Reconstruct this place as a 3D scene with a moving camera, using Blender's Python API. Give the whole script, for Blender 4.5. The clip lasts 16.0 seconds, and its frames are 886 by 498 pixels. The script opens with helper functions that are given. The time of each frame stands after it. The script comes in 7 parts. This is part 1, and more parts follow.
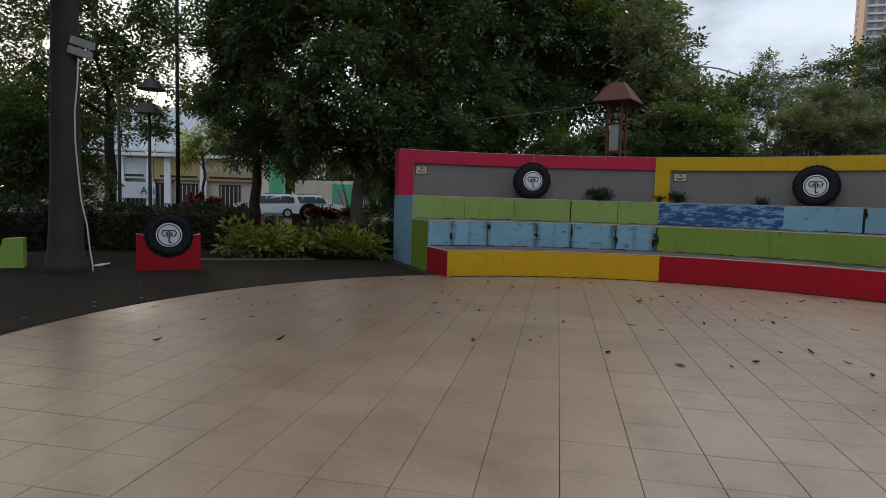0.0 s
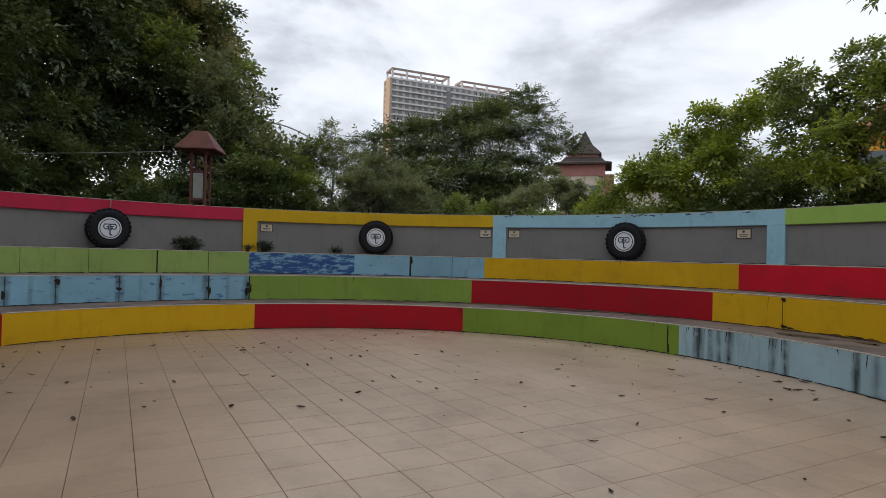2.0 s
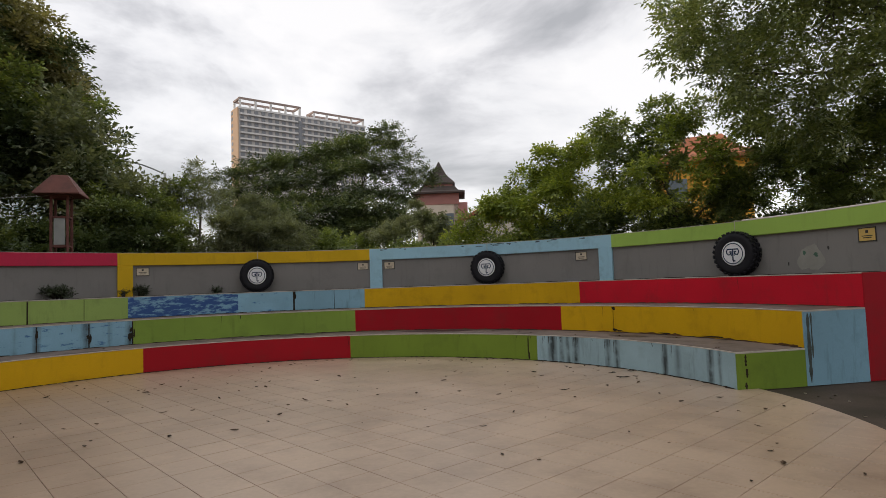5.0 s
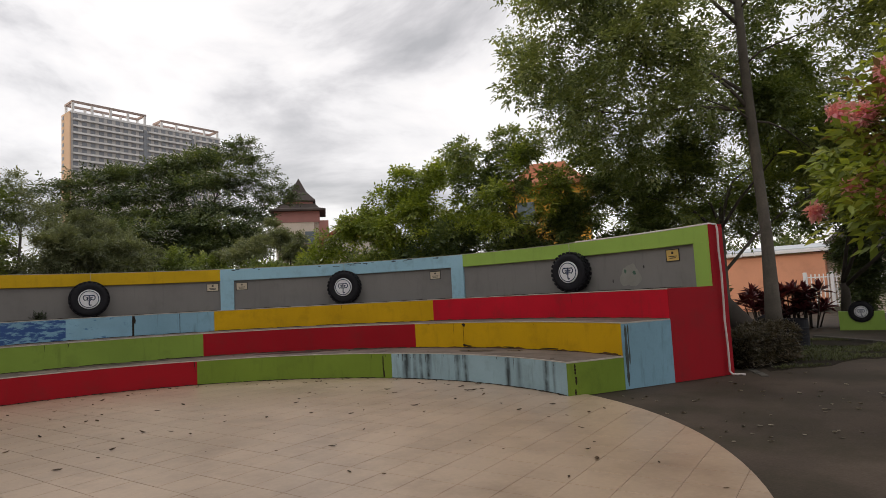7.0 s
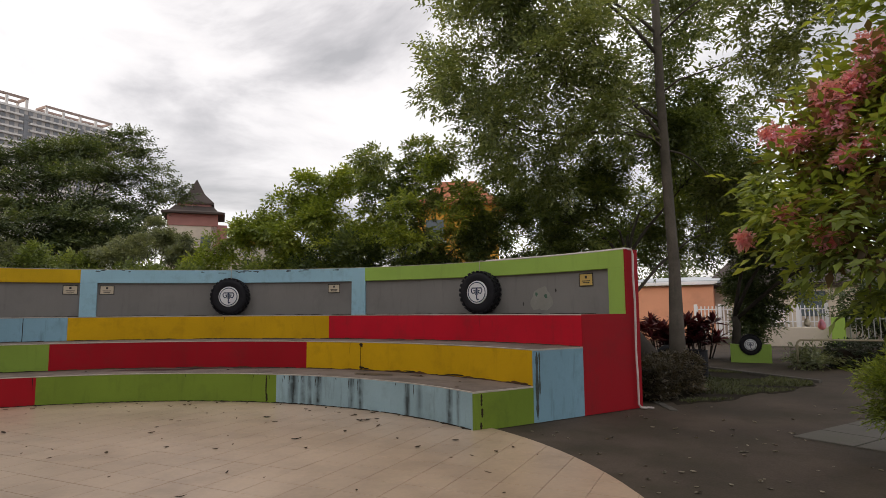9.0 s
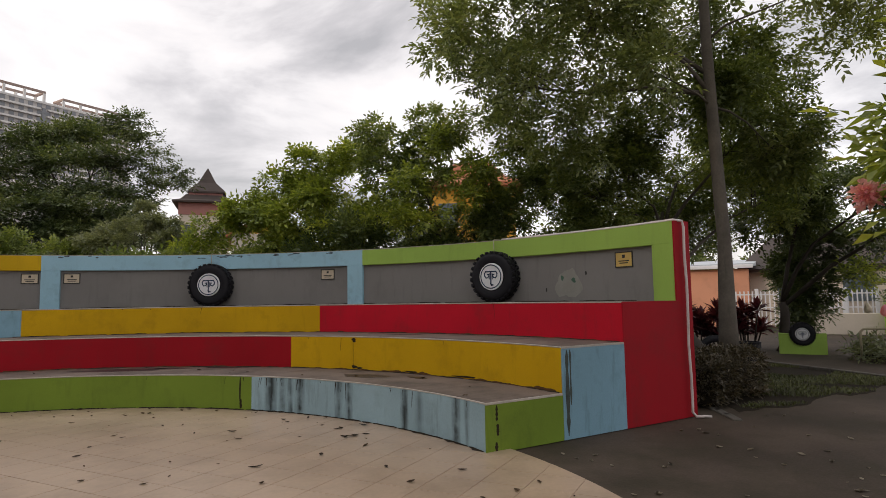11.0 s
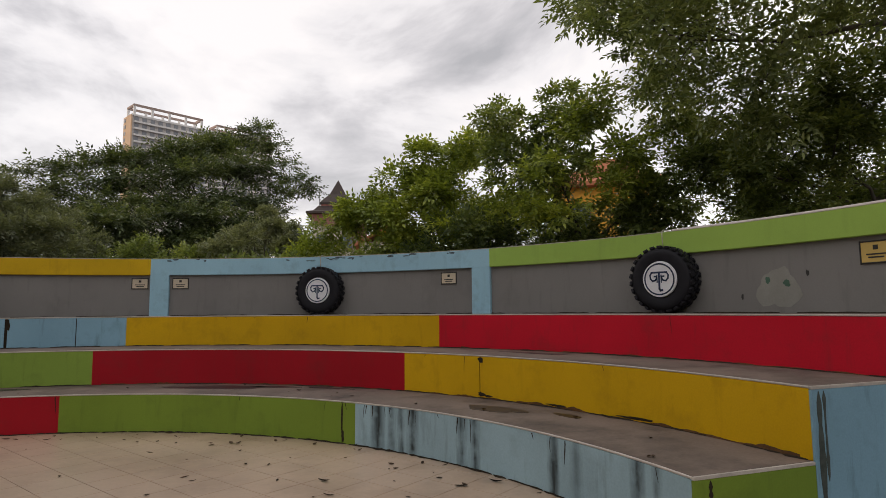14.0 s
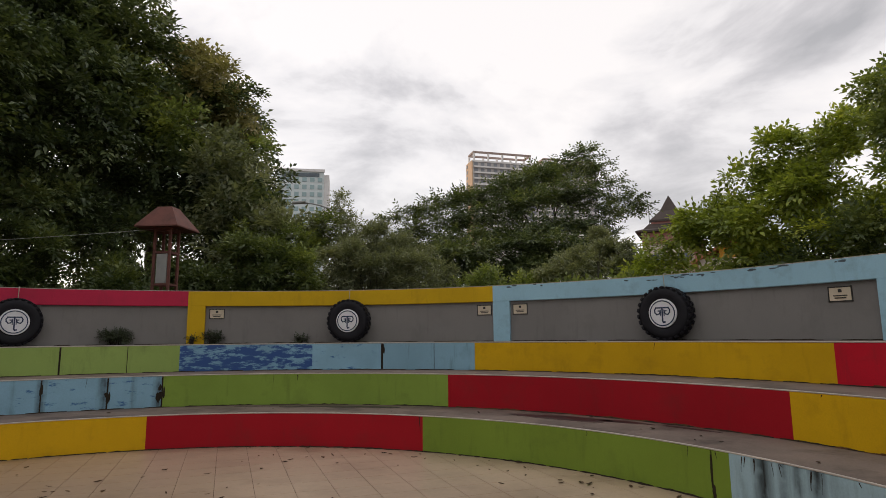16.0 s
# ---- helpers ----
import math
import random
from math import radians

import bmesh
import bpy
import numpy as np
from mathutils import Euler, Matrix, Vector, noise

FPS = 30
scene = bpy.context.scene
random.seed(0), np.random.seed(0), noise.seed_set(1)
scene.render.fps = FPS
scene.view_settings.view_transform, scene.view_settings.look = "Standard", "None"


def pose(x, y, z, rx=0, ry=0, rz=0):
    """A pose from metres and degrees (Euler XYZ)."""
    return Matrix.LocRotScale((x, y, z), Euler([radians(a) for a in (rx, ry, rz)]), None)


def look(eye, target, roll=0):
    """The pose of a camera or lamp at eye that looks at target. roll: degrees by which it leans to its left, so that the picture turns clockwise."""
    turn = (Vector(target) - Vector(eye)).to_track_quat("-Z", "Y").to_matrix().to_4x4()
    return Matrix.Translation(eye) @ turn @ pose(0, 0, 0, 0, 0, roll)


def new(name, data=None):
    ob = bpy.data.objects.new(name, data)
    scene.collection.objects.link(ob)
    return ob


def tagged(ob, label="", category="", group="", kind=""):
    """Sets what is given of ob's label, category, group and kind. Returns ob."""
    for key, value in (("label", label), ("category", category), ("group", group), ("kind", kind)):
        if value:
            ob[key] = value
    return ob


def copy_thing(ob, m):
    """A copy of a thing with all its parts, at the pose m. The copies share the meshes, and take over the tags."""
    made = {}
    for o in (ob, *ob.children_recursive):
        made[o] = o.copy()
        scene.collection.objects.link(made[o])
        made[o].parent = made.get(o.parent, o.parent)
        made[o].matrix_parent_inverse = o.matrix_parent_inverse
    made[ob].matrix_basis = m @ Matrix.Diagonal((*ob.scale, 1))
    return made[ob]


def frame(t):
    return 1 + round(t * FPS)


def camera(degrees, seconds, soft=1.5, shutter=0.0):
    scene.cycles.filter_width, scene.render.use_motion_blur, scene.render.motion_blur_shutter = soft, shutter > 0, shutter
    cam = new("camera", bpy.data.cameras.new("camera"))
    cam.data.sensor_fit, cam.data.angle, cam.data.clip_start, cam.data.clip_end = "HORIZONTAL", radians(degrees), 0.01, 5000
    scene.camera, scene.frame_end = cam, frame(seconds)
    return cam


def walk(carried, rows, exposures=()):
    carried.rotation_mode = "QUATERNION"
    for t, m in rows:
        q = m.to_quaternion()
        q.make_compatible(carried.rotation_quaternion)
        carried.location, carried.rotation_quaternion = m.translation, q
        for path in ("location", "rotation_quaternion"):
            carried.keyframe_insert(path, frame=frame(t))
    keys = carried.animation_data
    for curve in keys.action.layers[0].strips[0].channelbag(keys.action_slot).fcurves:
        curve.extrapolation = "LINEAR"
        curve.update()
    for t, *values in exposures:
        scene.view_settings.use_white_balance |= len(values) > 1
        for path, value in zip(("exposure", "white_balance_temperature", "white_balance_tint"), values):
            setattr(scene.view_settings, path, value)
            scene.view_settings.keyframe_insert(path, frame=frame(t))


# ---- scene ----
cam = camera(73.55, 16.0, soft=0.85)
# seconds, x, y, z, yaw, pitch, lean
PATH = [
    (0, 1.766, -5.285, 1.383, 43.17, -4.62, 1.7),
    (0.5, 1.663, -5.337, 1.432, 28.8, -4.22, 2.69),
    (1, 1.608, -5.418, 1.478, 18.06, -3.39, 2.9),
    (1.5, 1.574, -5.597, 1.486, 10.03, -1.29, 2.34),
    (2, 1.498, -5.78, 1.498, 3.44, 0.69, 1.38),
    (2.5, 1.292, -5.932, 1.504, -1.93, 1.04, 1.27),
    (3, 1.063, -6.133, 1.524, -4.41, 1.46, 1.2),
    (3.2, 0.973, -6.219, 1.532, -4.81, 1.7, 1.16),
    (5.3, 0.985, -7.186, 1.543, -12.01, 3.43, -2.63),
    (5.5, 0.993, -7.237, 1.547, -13.63, 3.41, -2.81),
    (6, 1.011, -7.333, 1.559, -17.86, 3.93, -2.97),
    (6.5, 1.025, -7.358, 1.563, -21.28, 4.29, -3.08),
    (7, 1.057, -7.353, 1.557, -23.47, 4.54, -3),
    (7.5, 1.099, -7.207, 1.552, -25.83, 5.48, -2.66),
    (8, 1.138, -6.917, 1.574, -29.06, 6.7, -2.08),
    (8.5, 1.308, -6.692, 1.565, -31.27, 6.75, -1.06),
    (9, 1.551, -6.454, 1.567, -32.56, 5.93, -0.45),
    (9.2, 1.642, -6.349, 1.574, -33.37, 5.37, -0.24),
    (11.3, 2.784, -4.814, 1.554, -29.98, 4.92, -1.09),
    (11.5, 2.862, -4.701, 1.544, -29.17, 5.1, -1.06),
    (12, 3.039, -4.399, 1.541, -28.14, 5.17, -0.74),
    (12.5, 3.132, -4.025, 1.555, -27.13, 5.54, -0.1),
    (13, 3.243, -3.72, 1.554, -26.09, 5.49, 0.32),
    (13.5, 3.364, -3.428, 1.545, -23.26, 5.42, 0.03),
    (14, 3.422, -3.1, 1.565, -18.92, 5.82, -0.52),
    (14.5, 3.432, -2.783, 1.601, -11.03, 6.27, -0.25),
    (15, 3.476, -2.524, 1.607, -3.91, 7.55, 0.22),
    (15.5, 3.45, -2.373, 1.607, 3.41, 8.29, -0.29),
    (16, 3.369, -2.309, 1.596, 12.38, 8.37, -0.59),
]
walk(cam, [(t, pose(x, y, z, 90 + pitch, 0, yaw) @ pose(0, 0, 0, 0, 0, lean)) for t, x, y, z, yaw, pitch, lean in PATH],
     [(0, -0.19, 6000, 9), (1, -0.09, 6150, 9), (2, -0.04, 6350, 10), (5, -0.06, 6800, 12), (9, 0.03, 7000, 14), (12.5, -0.03, 7000, 15), (16, -0.08, 7000, 14)])

# ---- light ----
SUN_AZ, SUN_EL = 75, 16
sun = new("sun", bpy.data.lights.new("sun", "SUN"))
sun.data.energy, sun.data.angle, sun.data.color = 0.9, radians(12), (1.0, 0.86, 0.68)
sun.matrix_world = look((-30 * math.sin(radians(SUN_AZ)), 30 * math.cos(radians(SUN_AZ)), 30 * math.tan(radians(SUN_EL))), (0, 0, 0))

world = bpy.data.worlds.new("evening_sky")
scene.world = world
world.use_nodes = True
wn, wl = world.node_tree.nodes, world.node_tree.links
wn.clear()
w_out, w_bg = wn.new("ShaderNodeOutputWorld"), wn.new("ShaderNodeBackground")
w_sky, w_co, w_map = wn.new("ShaderNodeTexSky"), wn.new("ShaderNodeTexCoord"), wn.new("ShaderNodeMapping")
w_sky.sky_type, w_sky.sun_disc = "NISHITA", False
w_sky.sun_elevation, w_sky.sun_rotation = radians(SUN_EL), radians(-SUN_AZ)
w_dim = wn.new("ShaderNodeVectorMath")
w_dim.operation = "SCALE"
w_dim.inputs["Scale"].default_value = 0.12
w_map.inputs["Scale"].default_value = (1.6, 1.6, 3.4)
w_map.inputs["Location"].default_value = (0.35, 1.9, 0.4)
w_n1, w_n2 = wn.new("ShaderNodeTexNoise"), wn.new("ShaderNodeTexNoise")
w_n1.inputs["Scale"].default_value, w_n1.inputs["Detail"].default_value, w_n1.inputs["Roughness"].default_value = 1.5, 8, 0.56
w_n1.inputs["Distortion"].default_value = 0.35
w_n2.inputs["Scale"].default_value, w_n2.inputs["Detail"].default_value = 0.8, 4
w_ramp = wn.new("ShaderNodeValToRGB")
for pos, col in ((0.39, (0.38, 0.392, 0.415, 1)), (0.44, (0.54, 0.55, 0.58, 1)), (0.485, (0.72, 0.735, 0.765, 1)), (0.535, (0.82, 0.83, 0.85, 1))):
    e = w_ramp.color_ramp.elements.new(pos)
    e.color = col
w_ramp.color_ramp.elements.remove(w_ramp.color_ramp.elements[0])
w_ramp.color_ramp.elements.remove(w_ramp.color_ramp.elements[-1])
w_avg, w_mix = wn.new("ShaderNodeMath"), wn.new("ShaderNodeMix")
w_avg.operation = "MULTIPLY_ADD"
w_avg.inputs[1].default_value = 0.35
w_mix.data_type = "RGBA"
w_mix.inputs["Factor"].default_value = 0.84
wl.new(w_co.outputs["Generated"], w_map.inputs["Vector"])
wl.new(w_map.outputs["Vector"], w_n1.inputs["Vector"])
wl.new(w_map.outputs["Vector"], w_n2.inputs["Vector"])
w_half = wn.new("ShaderNodeMath")
w_half.operation = "MULTIPLY"
w_half.inputs[1].default_value = 0.65
wl.new(w_n1.outputs["Fac"], w_half.inputs[0])
wl.new(w_n2.outputs["Fac"], w_avg.inputs[0])
wl.new(w_half.outputs[0], w_avg.inputs[2])
wl.new(w_avg.outputs[0], w_ramp.inputs["Fac"])
wl.new(w_sky.outputs["Color"], w_dim.inputs[0])
wl.new(w_dim.outputs["Vector"], w_mix.inputs["A"])
wl.new(w_ramp.outputs["Color"], w_mix.inputs["B"])
wl.new(w_mix.outputs["Result"], w_bg.inputs["Color"])
wl.new(w_bg.outputs["Background"], w_out.inputs["Surface"])
w_bg.inputs["Strength"].default_value = 1.40


# ---- materials ----
def ramp(nodes, stops):
    r = nodes.new("ShaderNodeValToRGB")
    while len(r.color_ramp.elements) < len(stops):
        r.color_ramp.elements.new(0.5)
    for e, (p, c) in zip(r.color_ramp.elements, stops):
        e.position, e.color = p, (*c, 1)
    return r


def surface(name, base, rough=0.7, vary=0.18, scale=1.2, grain=60, bump=0.15, dirt=None, dirt_amount=0.0, dirt_scale=3.0,
            streaks=0.0, metal=0.0, each=0.0, spec=0.5, streak_scale=9.0, streak_at=(0.56, 0.72), dirt_at=(0.52, 0.78), placed=False):
    """A worn surface: base colour with slow and fine variation, blotches of dirt, vertical run-off streaks, fine relief."""
    m = bpy.data.materials.new(name)
    m.use_nodes = True
    nodes, links = m.node_tree.nodes, m.node_tree.links
    b = nodes["Principled BSDF"]
    b.inputs["Metallic"].default_value = metal
    b.inputs["Specular IOR Level"].default_value = spec
    co = nodes.new("ShaderNodeNewGeometry" if placed else "ShaderNodeTexCoord")
    where = co.outputs["Position" if placed else "Object"]
    big, fine = nodes.new("ShaderNodeTexNoise"), nodes.new("ShaderNodeTexNoise")
    big.inputs["Scale"].default_value, big.inputs["Detail"].default_value = scale, 6
    fine.inputs["Scale"].default_value, fine.inputs["Detail"].default_value = grain, 4
    links.new(where, big.inputs["Vector"])
    links.new(where, fine.inputs["Vector"])
    lo, hi = [c * (1 - vary) for c in base], [min(1, c * (1 + vary)) for c in base]
    r = ramp(nodes, ((0.3, lo), (0.7, hi)))
    add = nodes.new("ShaderNodeMath")
    add.operation = "MULTIPLY_ADD"
    add.inputs[1].default_value = 0.3
    links.new(fine.outputs["Fac"], add.inputs[0])
    sub = nodes.new("ShaderNodeMath")
    sub.operation = "MULTIPLY_ADD"
    sub.inputs[1].default_value, sub.inputs[2].default_value = 0.7, 0.0
    links.new(big.outputs["Fac"], sub.inputs[0])
    links.new(sub.outputs[0], add.inputs[2])
    links.new(add.outputs[0], r.inputs["Fac"])
    colour = r.outputs["Color"]

    def blend(fac, other):
        nonlocal colour
        mix = nodes.new("ShaderNodeMix")
        mix.data_type = "RGBA"
        links.new(fac, mix.inputs["Factor"])
        links.new(colour, mix.inputs["A"])
        mix.inputs["B"].default_value = (*other, 1)
        colour = mix.outputs["Result"]

    if each:
        info, val = nodes.new("ShaderNodeObjectInfo"), nodes.new("ShaderNodeMapRange")
        val.inputs["To Min"].default_value, val.inputs["To Max"].default_value = 1 - each, 1 + each
        links.new(info.outputs["Random"], val.inputs["Value"])
        hsv = nodes.new("ShaderNodeHueSaturation")
        links.new(val.outputs["Result"], hsv.inputs["Value"])
        links.new(colour, hsv.inputs["Color"])
        colour = hsv.outputs["Color"]
    if dirt_amount:
        n = nodes.new("ShaderNodeTexNoise")
        n.inputs["Scale"].default_value, n.inputs["Detail"].default_value, n.inputs["Roughness"].default_value = dirt_scale, 8, 0.65
        links.new(where, n.inputs["Vector"])
        fac = nodes.new("ShaderNodeMapRange")
        fac.inputs["From Min"].default_value, fac.inputs["From Max"].default_value = dirt_at
        fac.inputs["To Max"].default_value = dirt_amount
        links.new(n.outputs["Fac"], fac.inputs["Value"])
        blend(fac.outputs["Result"], dirt or [c * 0.3 for c in base])
    if streaks:
        mp, n = nodes.new("ShaderNodeMapping"), nodes.new("ShaderNodeTexNoise")
        mp.inputs["Scale"].default_value = (1, 1, 0.16)
        n.inputs["Scale"].default_value, n.inputs["Detail"].default_value, n.inputs["Roughness"].default_value = streak_scale, 5, 0.6
        links.new(where, mp.inputs["Vector"])
        links.new(mp.outputs["Vector"], n.inputs["Vector"])
        fac = nodes.new("ShaderNodeMapRange")
        fac.inputs["From Min"].default_value, fac.inputs["From Max"].default_value = streak_at
        fac.inputs["To Max"].default_value = streaks
        links.new(n.outputs["Fac"], fac.inputs["Value"])
        blend(fac.outputs["Result"], dirt or (0.03, 0.03, 0.028))
    links.new(colour, b.inputs["Base Color"])
    rr = nodes.new("ShaderNodeMapRange")
    rr.inputs["To Min"].default_value, rr.inputs["To Max"].default_value = max(0.03, rough - 0.12), min(1, rough + 0.12)
    links.new(big.outputs["Fac"], rr.inputs["Value"])
    links.new(rr.outputs["Result"], b.inputs["Roughness"])
    bp = nodes.new("ShaderNodeBump")
    bp.inputs["Strength"].default_value, bp.inputs["Distance"].default_value = bump, 0.01
    links.new(add.outputs[0], bp.inputs["Height"])
    links.new(bp.outputs["Normal"], b.inputs["Normal"])
    return m


def peeling(name, under, paint, share, scale=3.0):
    """Two coats of paint, the upper one flaked away in sideways patches."""
    m = surface(name, under, 0.6, 0.15, 2.0, 50, 0.15)
    nodes, links = m.node_tree.nodes, m.node_tree.links
    b = nodes["Principled BSDF"]
    old = b.inputs["Base Color"].links[0].from_socket
    co, mp, n = nodes.new("ShaderNodeTexCoord"), nodes.new("ShaderNodeMapping"), nodes.new("ShaderNodeTexNoise")
    mp.inputs["Scale"].default_value = (1, 1, 3.5)
    n.inputs["Scale"].default_value, n.inputs["Detail"].default_value, n.inputs["Roughness"].default_value = scale, 10, 0.7
    links.new(co.outputs["Object"], mp.inputs["Vector"])
    links.new(mp.outputs["Vector"], n.inputs["Vector"])
    fac = nodes.new("ShaderNodeMapRange")
    fac.inputs["From Min"].default_value, fac.inputs["From Max"].default_value = share - 0.02, share + 0.04
    links.new(n.outputs["Fac"], fac.inputs["Value"])
    mix = nodes.new("ShaderNodeMix")
    mix.data_type = "RGBA"
    links.new(fac.outputs["Result"], mix.inputs["Factor"])
    links.new(old, mix.inputs["A"])
    mix.inputs["B"].default_value = (*paint, 1)
    links.new(mix.outputs["Result"], b.inputs["Base Color"])
    return m


def leafy(name, dark, mid, light, through_light=0.44, rough=0.4):
    """Leaves: each leaf its own tint, glossy on top, letting some light through."""
    m = bpy.data.materials.new(name)
    m.use_nodes = True
    nodes, links = m.node_tree.nodes, m.node_tree.links
    b, out = nodes["Principled BSDF"], nodes["Material Output"]
    geo, co, n = nodes.new("ShaderNodeNewGeometry"), nodes.new("ShaderNodeTexCoord"), nodes.new("ShaderNodeTexNoise")
    n.inputs["Scale"].default_value, n.inputs["Detail"].default_value = 0.55, 3
    links.new(co.outputs["Object"], n.inputs["Vector"])
    add = nodes.new("ShaderNodeMath")
    add.operation = "MULTIPLY_ADD"
    add.inputs[1].default_value = 0.45
    links.new(geo.outputs["Random Per Island"], add.inputs[0])
    sub = nodes.new("ShaderNodeMath")
    sub.operation = "MULTIPLY_ADD"
    sub.inputs[1].default_value, sub.inputs[2].default_value = 1.3, -0.37
    links.new(n.outputs["Fac"], sub.inputs[0])
    links.new(sub.outputs[0], add.inputs[2])
    r = ramp(nodes, ((0.1, dark), (0.5, mid), (0.92, light)))
    links.new(add.outputs[0], r.inputs["Fac"])
    links.new(r.outputs["Color"], b.inputs["Base Color"])
    b.inputs["Roughness"].default_value = rough
    b.inputs["Specular IOR Level"].default_value = 0.5
    tr, mix = nodes.new("ShaderNodeBsdfTranslucent"), nodes.new("ShaderNodeMixShader")
    gain = nodes.new("ShaderNodeVectorMath")
    gain.operation = "MULTIPLY"
    gain.inputs[1].default_value = (1.35, 1.3, 0.6)
    links.new(r.outputs["Color"], gain.inputs[0])
    links.new(gain.outputs["Vector"], tr.inputs["Color"])
    mix.inputs["Fac"].default_value = through_light
    links.new(b.outputs["BSDF"], mix.inputs[1])
    links.new(tr.outputs["BSDF"], mix.inputs[2])
    links.new(mix.outputs["Shader"], out.inputs["Surface"])
    return m


DIRT = (0.045, 0.04, 0.032)
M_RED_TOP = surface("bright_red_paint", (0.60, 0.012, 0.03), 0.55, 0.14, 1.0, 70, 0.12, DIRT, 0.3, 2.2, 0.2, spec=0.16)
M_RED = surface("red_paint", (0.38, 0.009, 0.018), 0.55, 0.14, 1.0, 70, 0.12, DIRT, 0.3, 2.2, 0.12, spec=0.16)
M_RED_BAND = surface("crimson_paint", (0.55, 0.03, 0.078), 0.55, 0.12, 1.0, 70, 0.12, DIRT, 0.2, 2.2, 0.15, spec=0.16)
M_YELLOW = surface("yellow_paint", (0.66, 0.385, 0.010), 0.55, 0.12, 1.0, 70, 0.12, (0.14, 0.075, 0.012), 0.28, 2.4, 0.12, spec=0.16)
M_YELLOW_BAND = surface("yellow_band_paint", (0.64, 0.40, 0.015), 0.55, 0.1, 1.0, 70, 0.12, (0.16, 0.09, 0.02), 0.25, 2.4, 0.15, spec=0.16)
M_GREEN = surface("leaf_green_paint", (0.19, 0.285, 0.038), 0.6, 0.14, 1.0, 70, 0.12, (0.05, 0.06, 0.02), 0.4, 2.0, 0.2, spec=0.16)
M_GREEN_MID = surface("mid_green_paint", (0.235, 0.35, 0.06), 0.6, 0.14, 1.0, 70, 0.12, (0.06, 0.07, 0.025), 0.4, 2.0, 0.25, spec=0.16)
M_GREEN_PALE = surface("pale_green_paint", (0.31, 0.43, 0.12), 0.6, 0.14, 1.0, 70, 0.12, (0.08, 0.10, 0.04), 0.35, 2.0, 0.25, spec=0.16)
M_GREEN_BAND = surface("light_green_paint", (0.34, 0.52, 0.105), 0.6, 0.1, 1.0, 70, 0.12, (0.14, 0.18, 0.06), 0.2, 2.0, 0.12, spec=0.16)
M_BLUE = surface("sky_blue_paint", (0.235, 0.42, 0.53), 0.6, 0.14, 1.0, 70, 0.12, (0.04, 0.05, 0.055), 0.35, 2.0, 0.35, spec=0.16)
M_BLUE_STAINED = surface("stained_blue_paint", (0.33, 0.48, 0.54), 0.65, 0.16, 1.2, 60, 0.15, (0.06, 0.075, 0.075), 0.3, 1.6, 0.35, streak_scale=7.0, streak_at=(0.54, 0.70), spec=0.16)


def run_off(m, spots, a0, a1):
    """Adds dark run-off streaks, each at its own place (angle, half width in degrees, strength) round the step."""
    nodes, links = m.node_tree.nodes, m.node_tree.links
    b = nodes["Principled BSDF"]
    old = b.inputs["Base Color"].links[0].from_socket
    geo, sep, ang = nodes.new("ShaderNodeNewGeometry"), nodes.new("ShaderNodeSeparateXYZ"), nodes.new("ShaderNodeMath")
    links.new(geo.outputs["Position"], sep.inputs["Vector"])
    neg = nodes.new("ShaderNodeMath")
    neg.operation, neg.inputs[1].default_value = "MULTIPLY", -1.0
    ang.operation = "ARCTAN2"
    links.new(sep.outputs["X"], neg.inputs[0])
    links.new(neg.outputs[0], ang.inputs[0])
    links.new(sep.outputs["Y"], ang.inputs[1])
    fine, mp = nodes.new("ShaderNodeTexNoise"), nodes.new("ShaderNodeMapping")
    mp.inputs["Scale"].default_value = (1, 1, 0.12)
    fine.inputs["Scale"].default_value, fine.inputs["Detail"].default_value, fine.inputs["Roughness"].default_value = 11.0, 6, 0.65
    links.new(geo.outputs["Position"], mp.inputs["Vector"])
    links.new(mp.outputs["Vector"], fine.inputs["Vector"])
    wob = nodes.new("ShaderNodeMath")
    wob.operation, wob.inputs[1].default_value = "MULTIPLY_ADD", 0.022
    links.new(fine.outputs["Fac"], wob.inputs[0])
    links.new(ang.outputs[0], wob.inputs[2])
    unit_a = nodes.new("ShaderNodeMapRange")
    unit_a.inputs["From Min"].default_value, unit_a.inputs["From Max"].default_value = radians(a0) + 0.011, radians(a1) + 0.011
    links.new(wob.outputs[0], unit_a.inputs["Value"])
    stops = []
    for a, hw, k in spots:
        t, w = (a - a0) / (a1 - a0), hw / abs(a1 - a0)
        stops += [(t - w, (0, 0, 0)), (t, (k, k, k)), (t + w, (0, 0, 0))]
    r = ramp(nodes, stops)
    links.new(unit_a.outputs["Result"], r.inputs["Fac"])
    body, patch = nodes.new("ShaderNodeMapRange"), nodes.new("ShaderNodeTexNoise")
    patch.inputs["Scale"].default_value, patch.inputs["Detail"].default_value = 7.0, 5
    links.new(geo.outputs["Position"], patch.inputs["Vector"])
    body.inputs["From Min"].default_value, body.inputs["From Max"].default_value = 0.3, 0.58
    body.inputs["To Min"].default_value, body.inputs["To Max"].default_value = 0.45, 1.0
    links.new(patch.outputs["Fac"], body.inputs["Value"])
    fac, mix = nodes.new("ShaderNodeMath"), nodes.new("ShaderNodeMix")
    fac.operation, mix.data_type = "MULTIPLY", "RGBA"
    links.new(r.outputs["Color"], fac.inputs[0])
    links.new(body.outputs["Result"], fac.inputs[1])
    links.new(fac.outputs[0], mix.inputs["Factor"])
    links.new(old, mix.inputs["A"])
    mix.inputs["B"].default_value = (0.024, 0.028, 0.028, 1)
    links.new(mix.outputs["Result"], b.inputs["Base Color"])


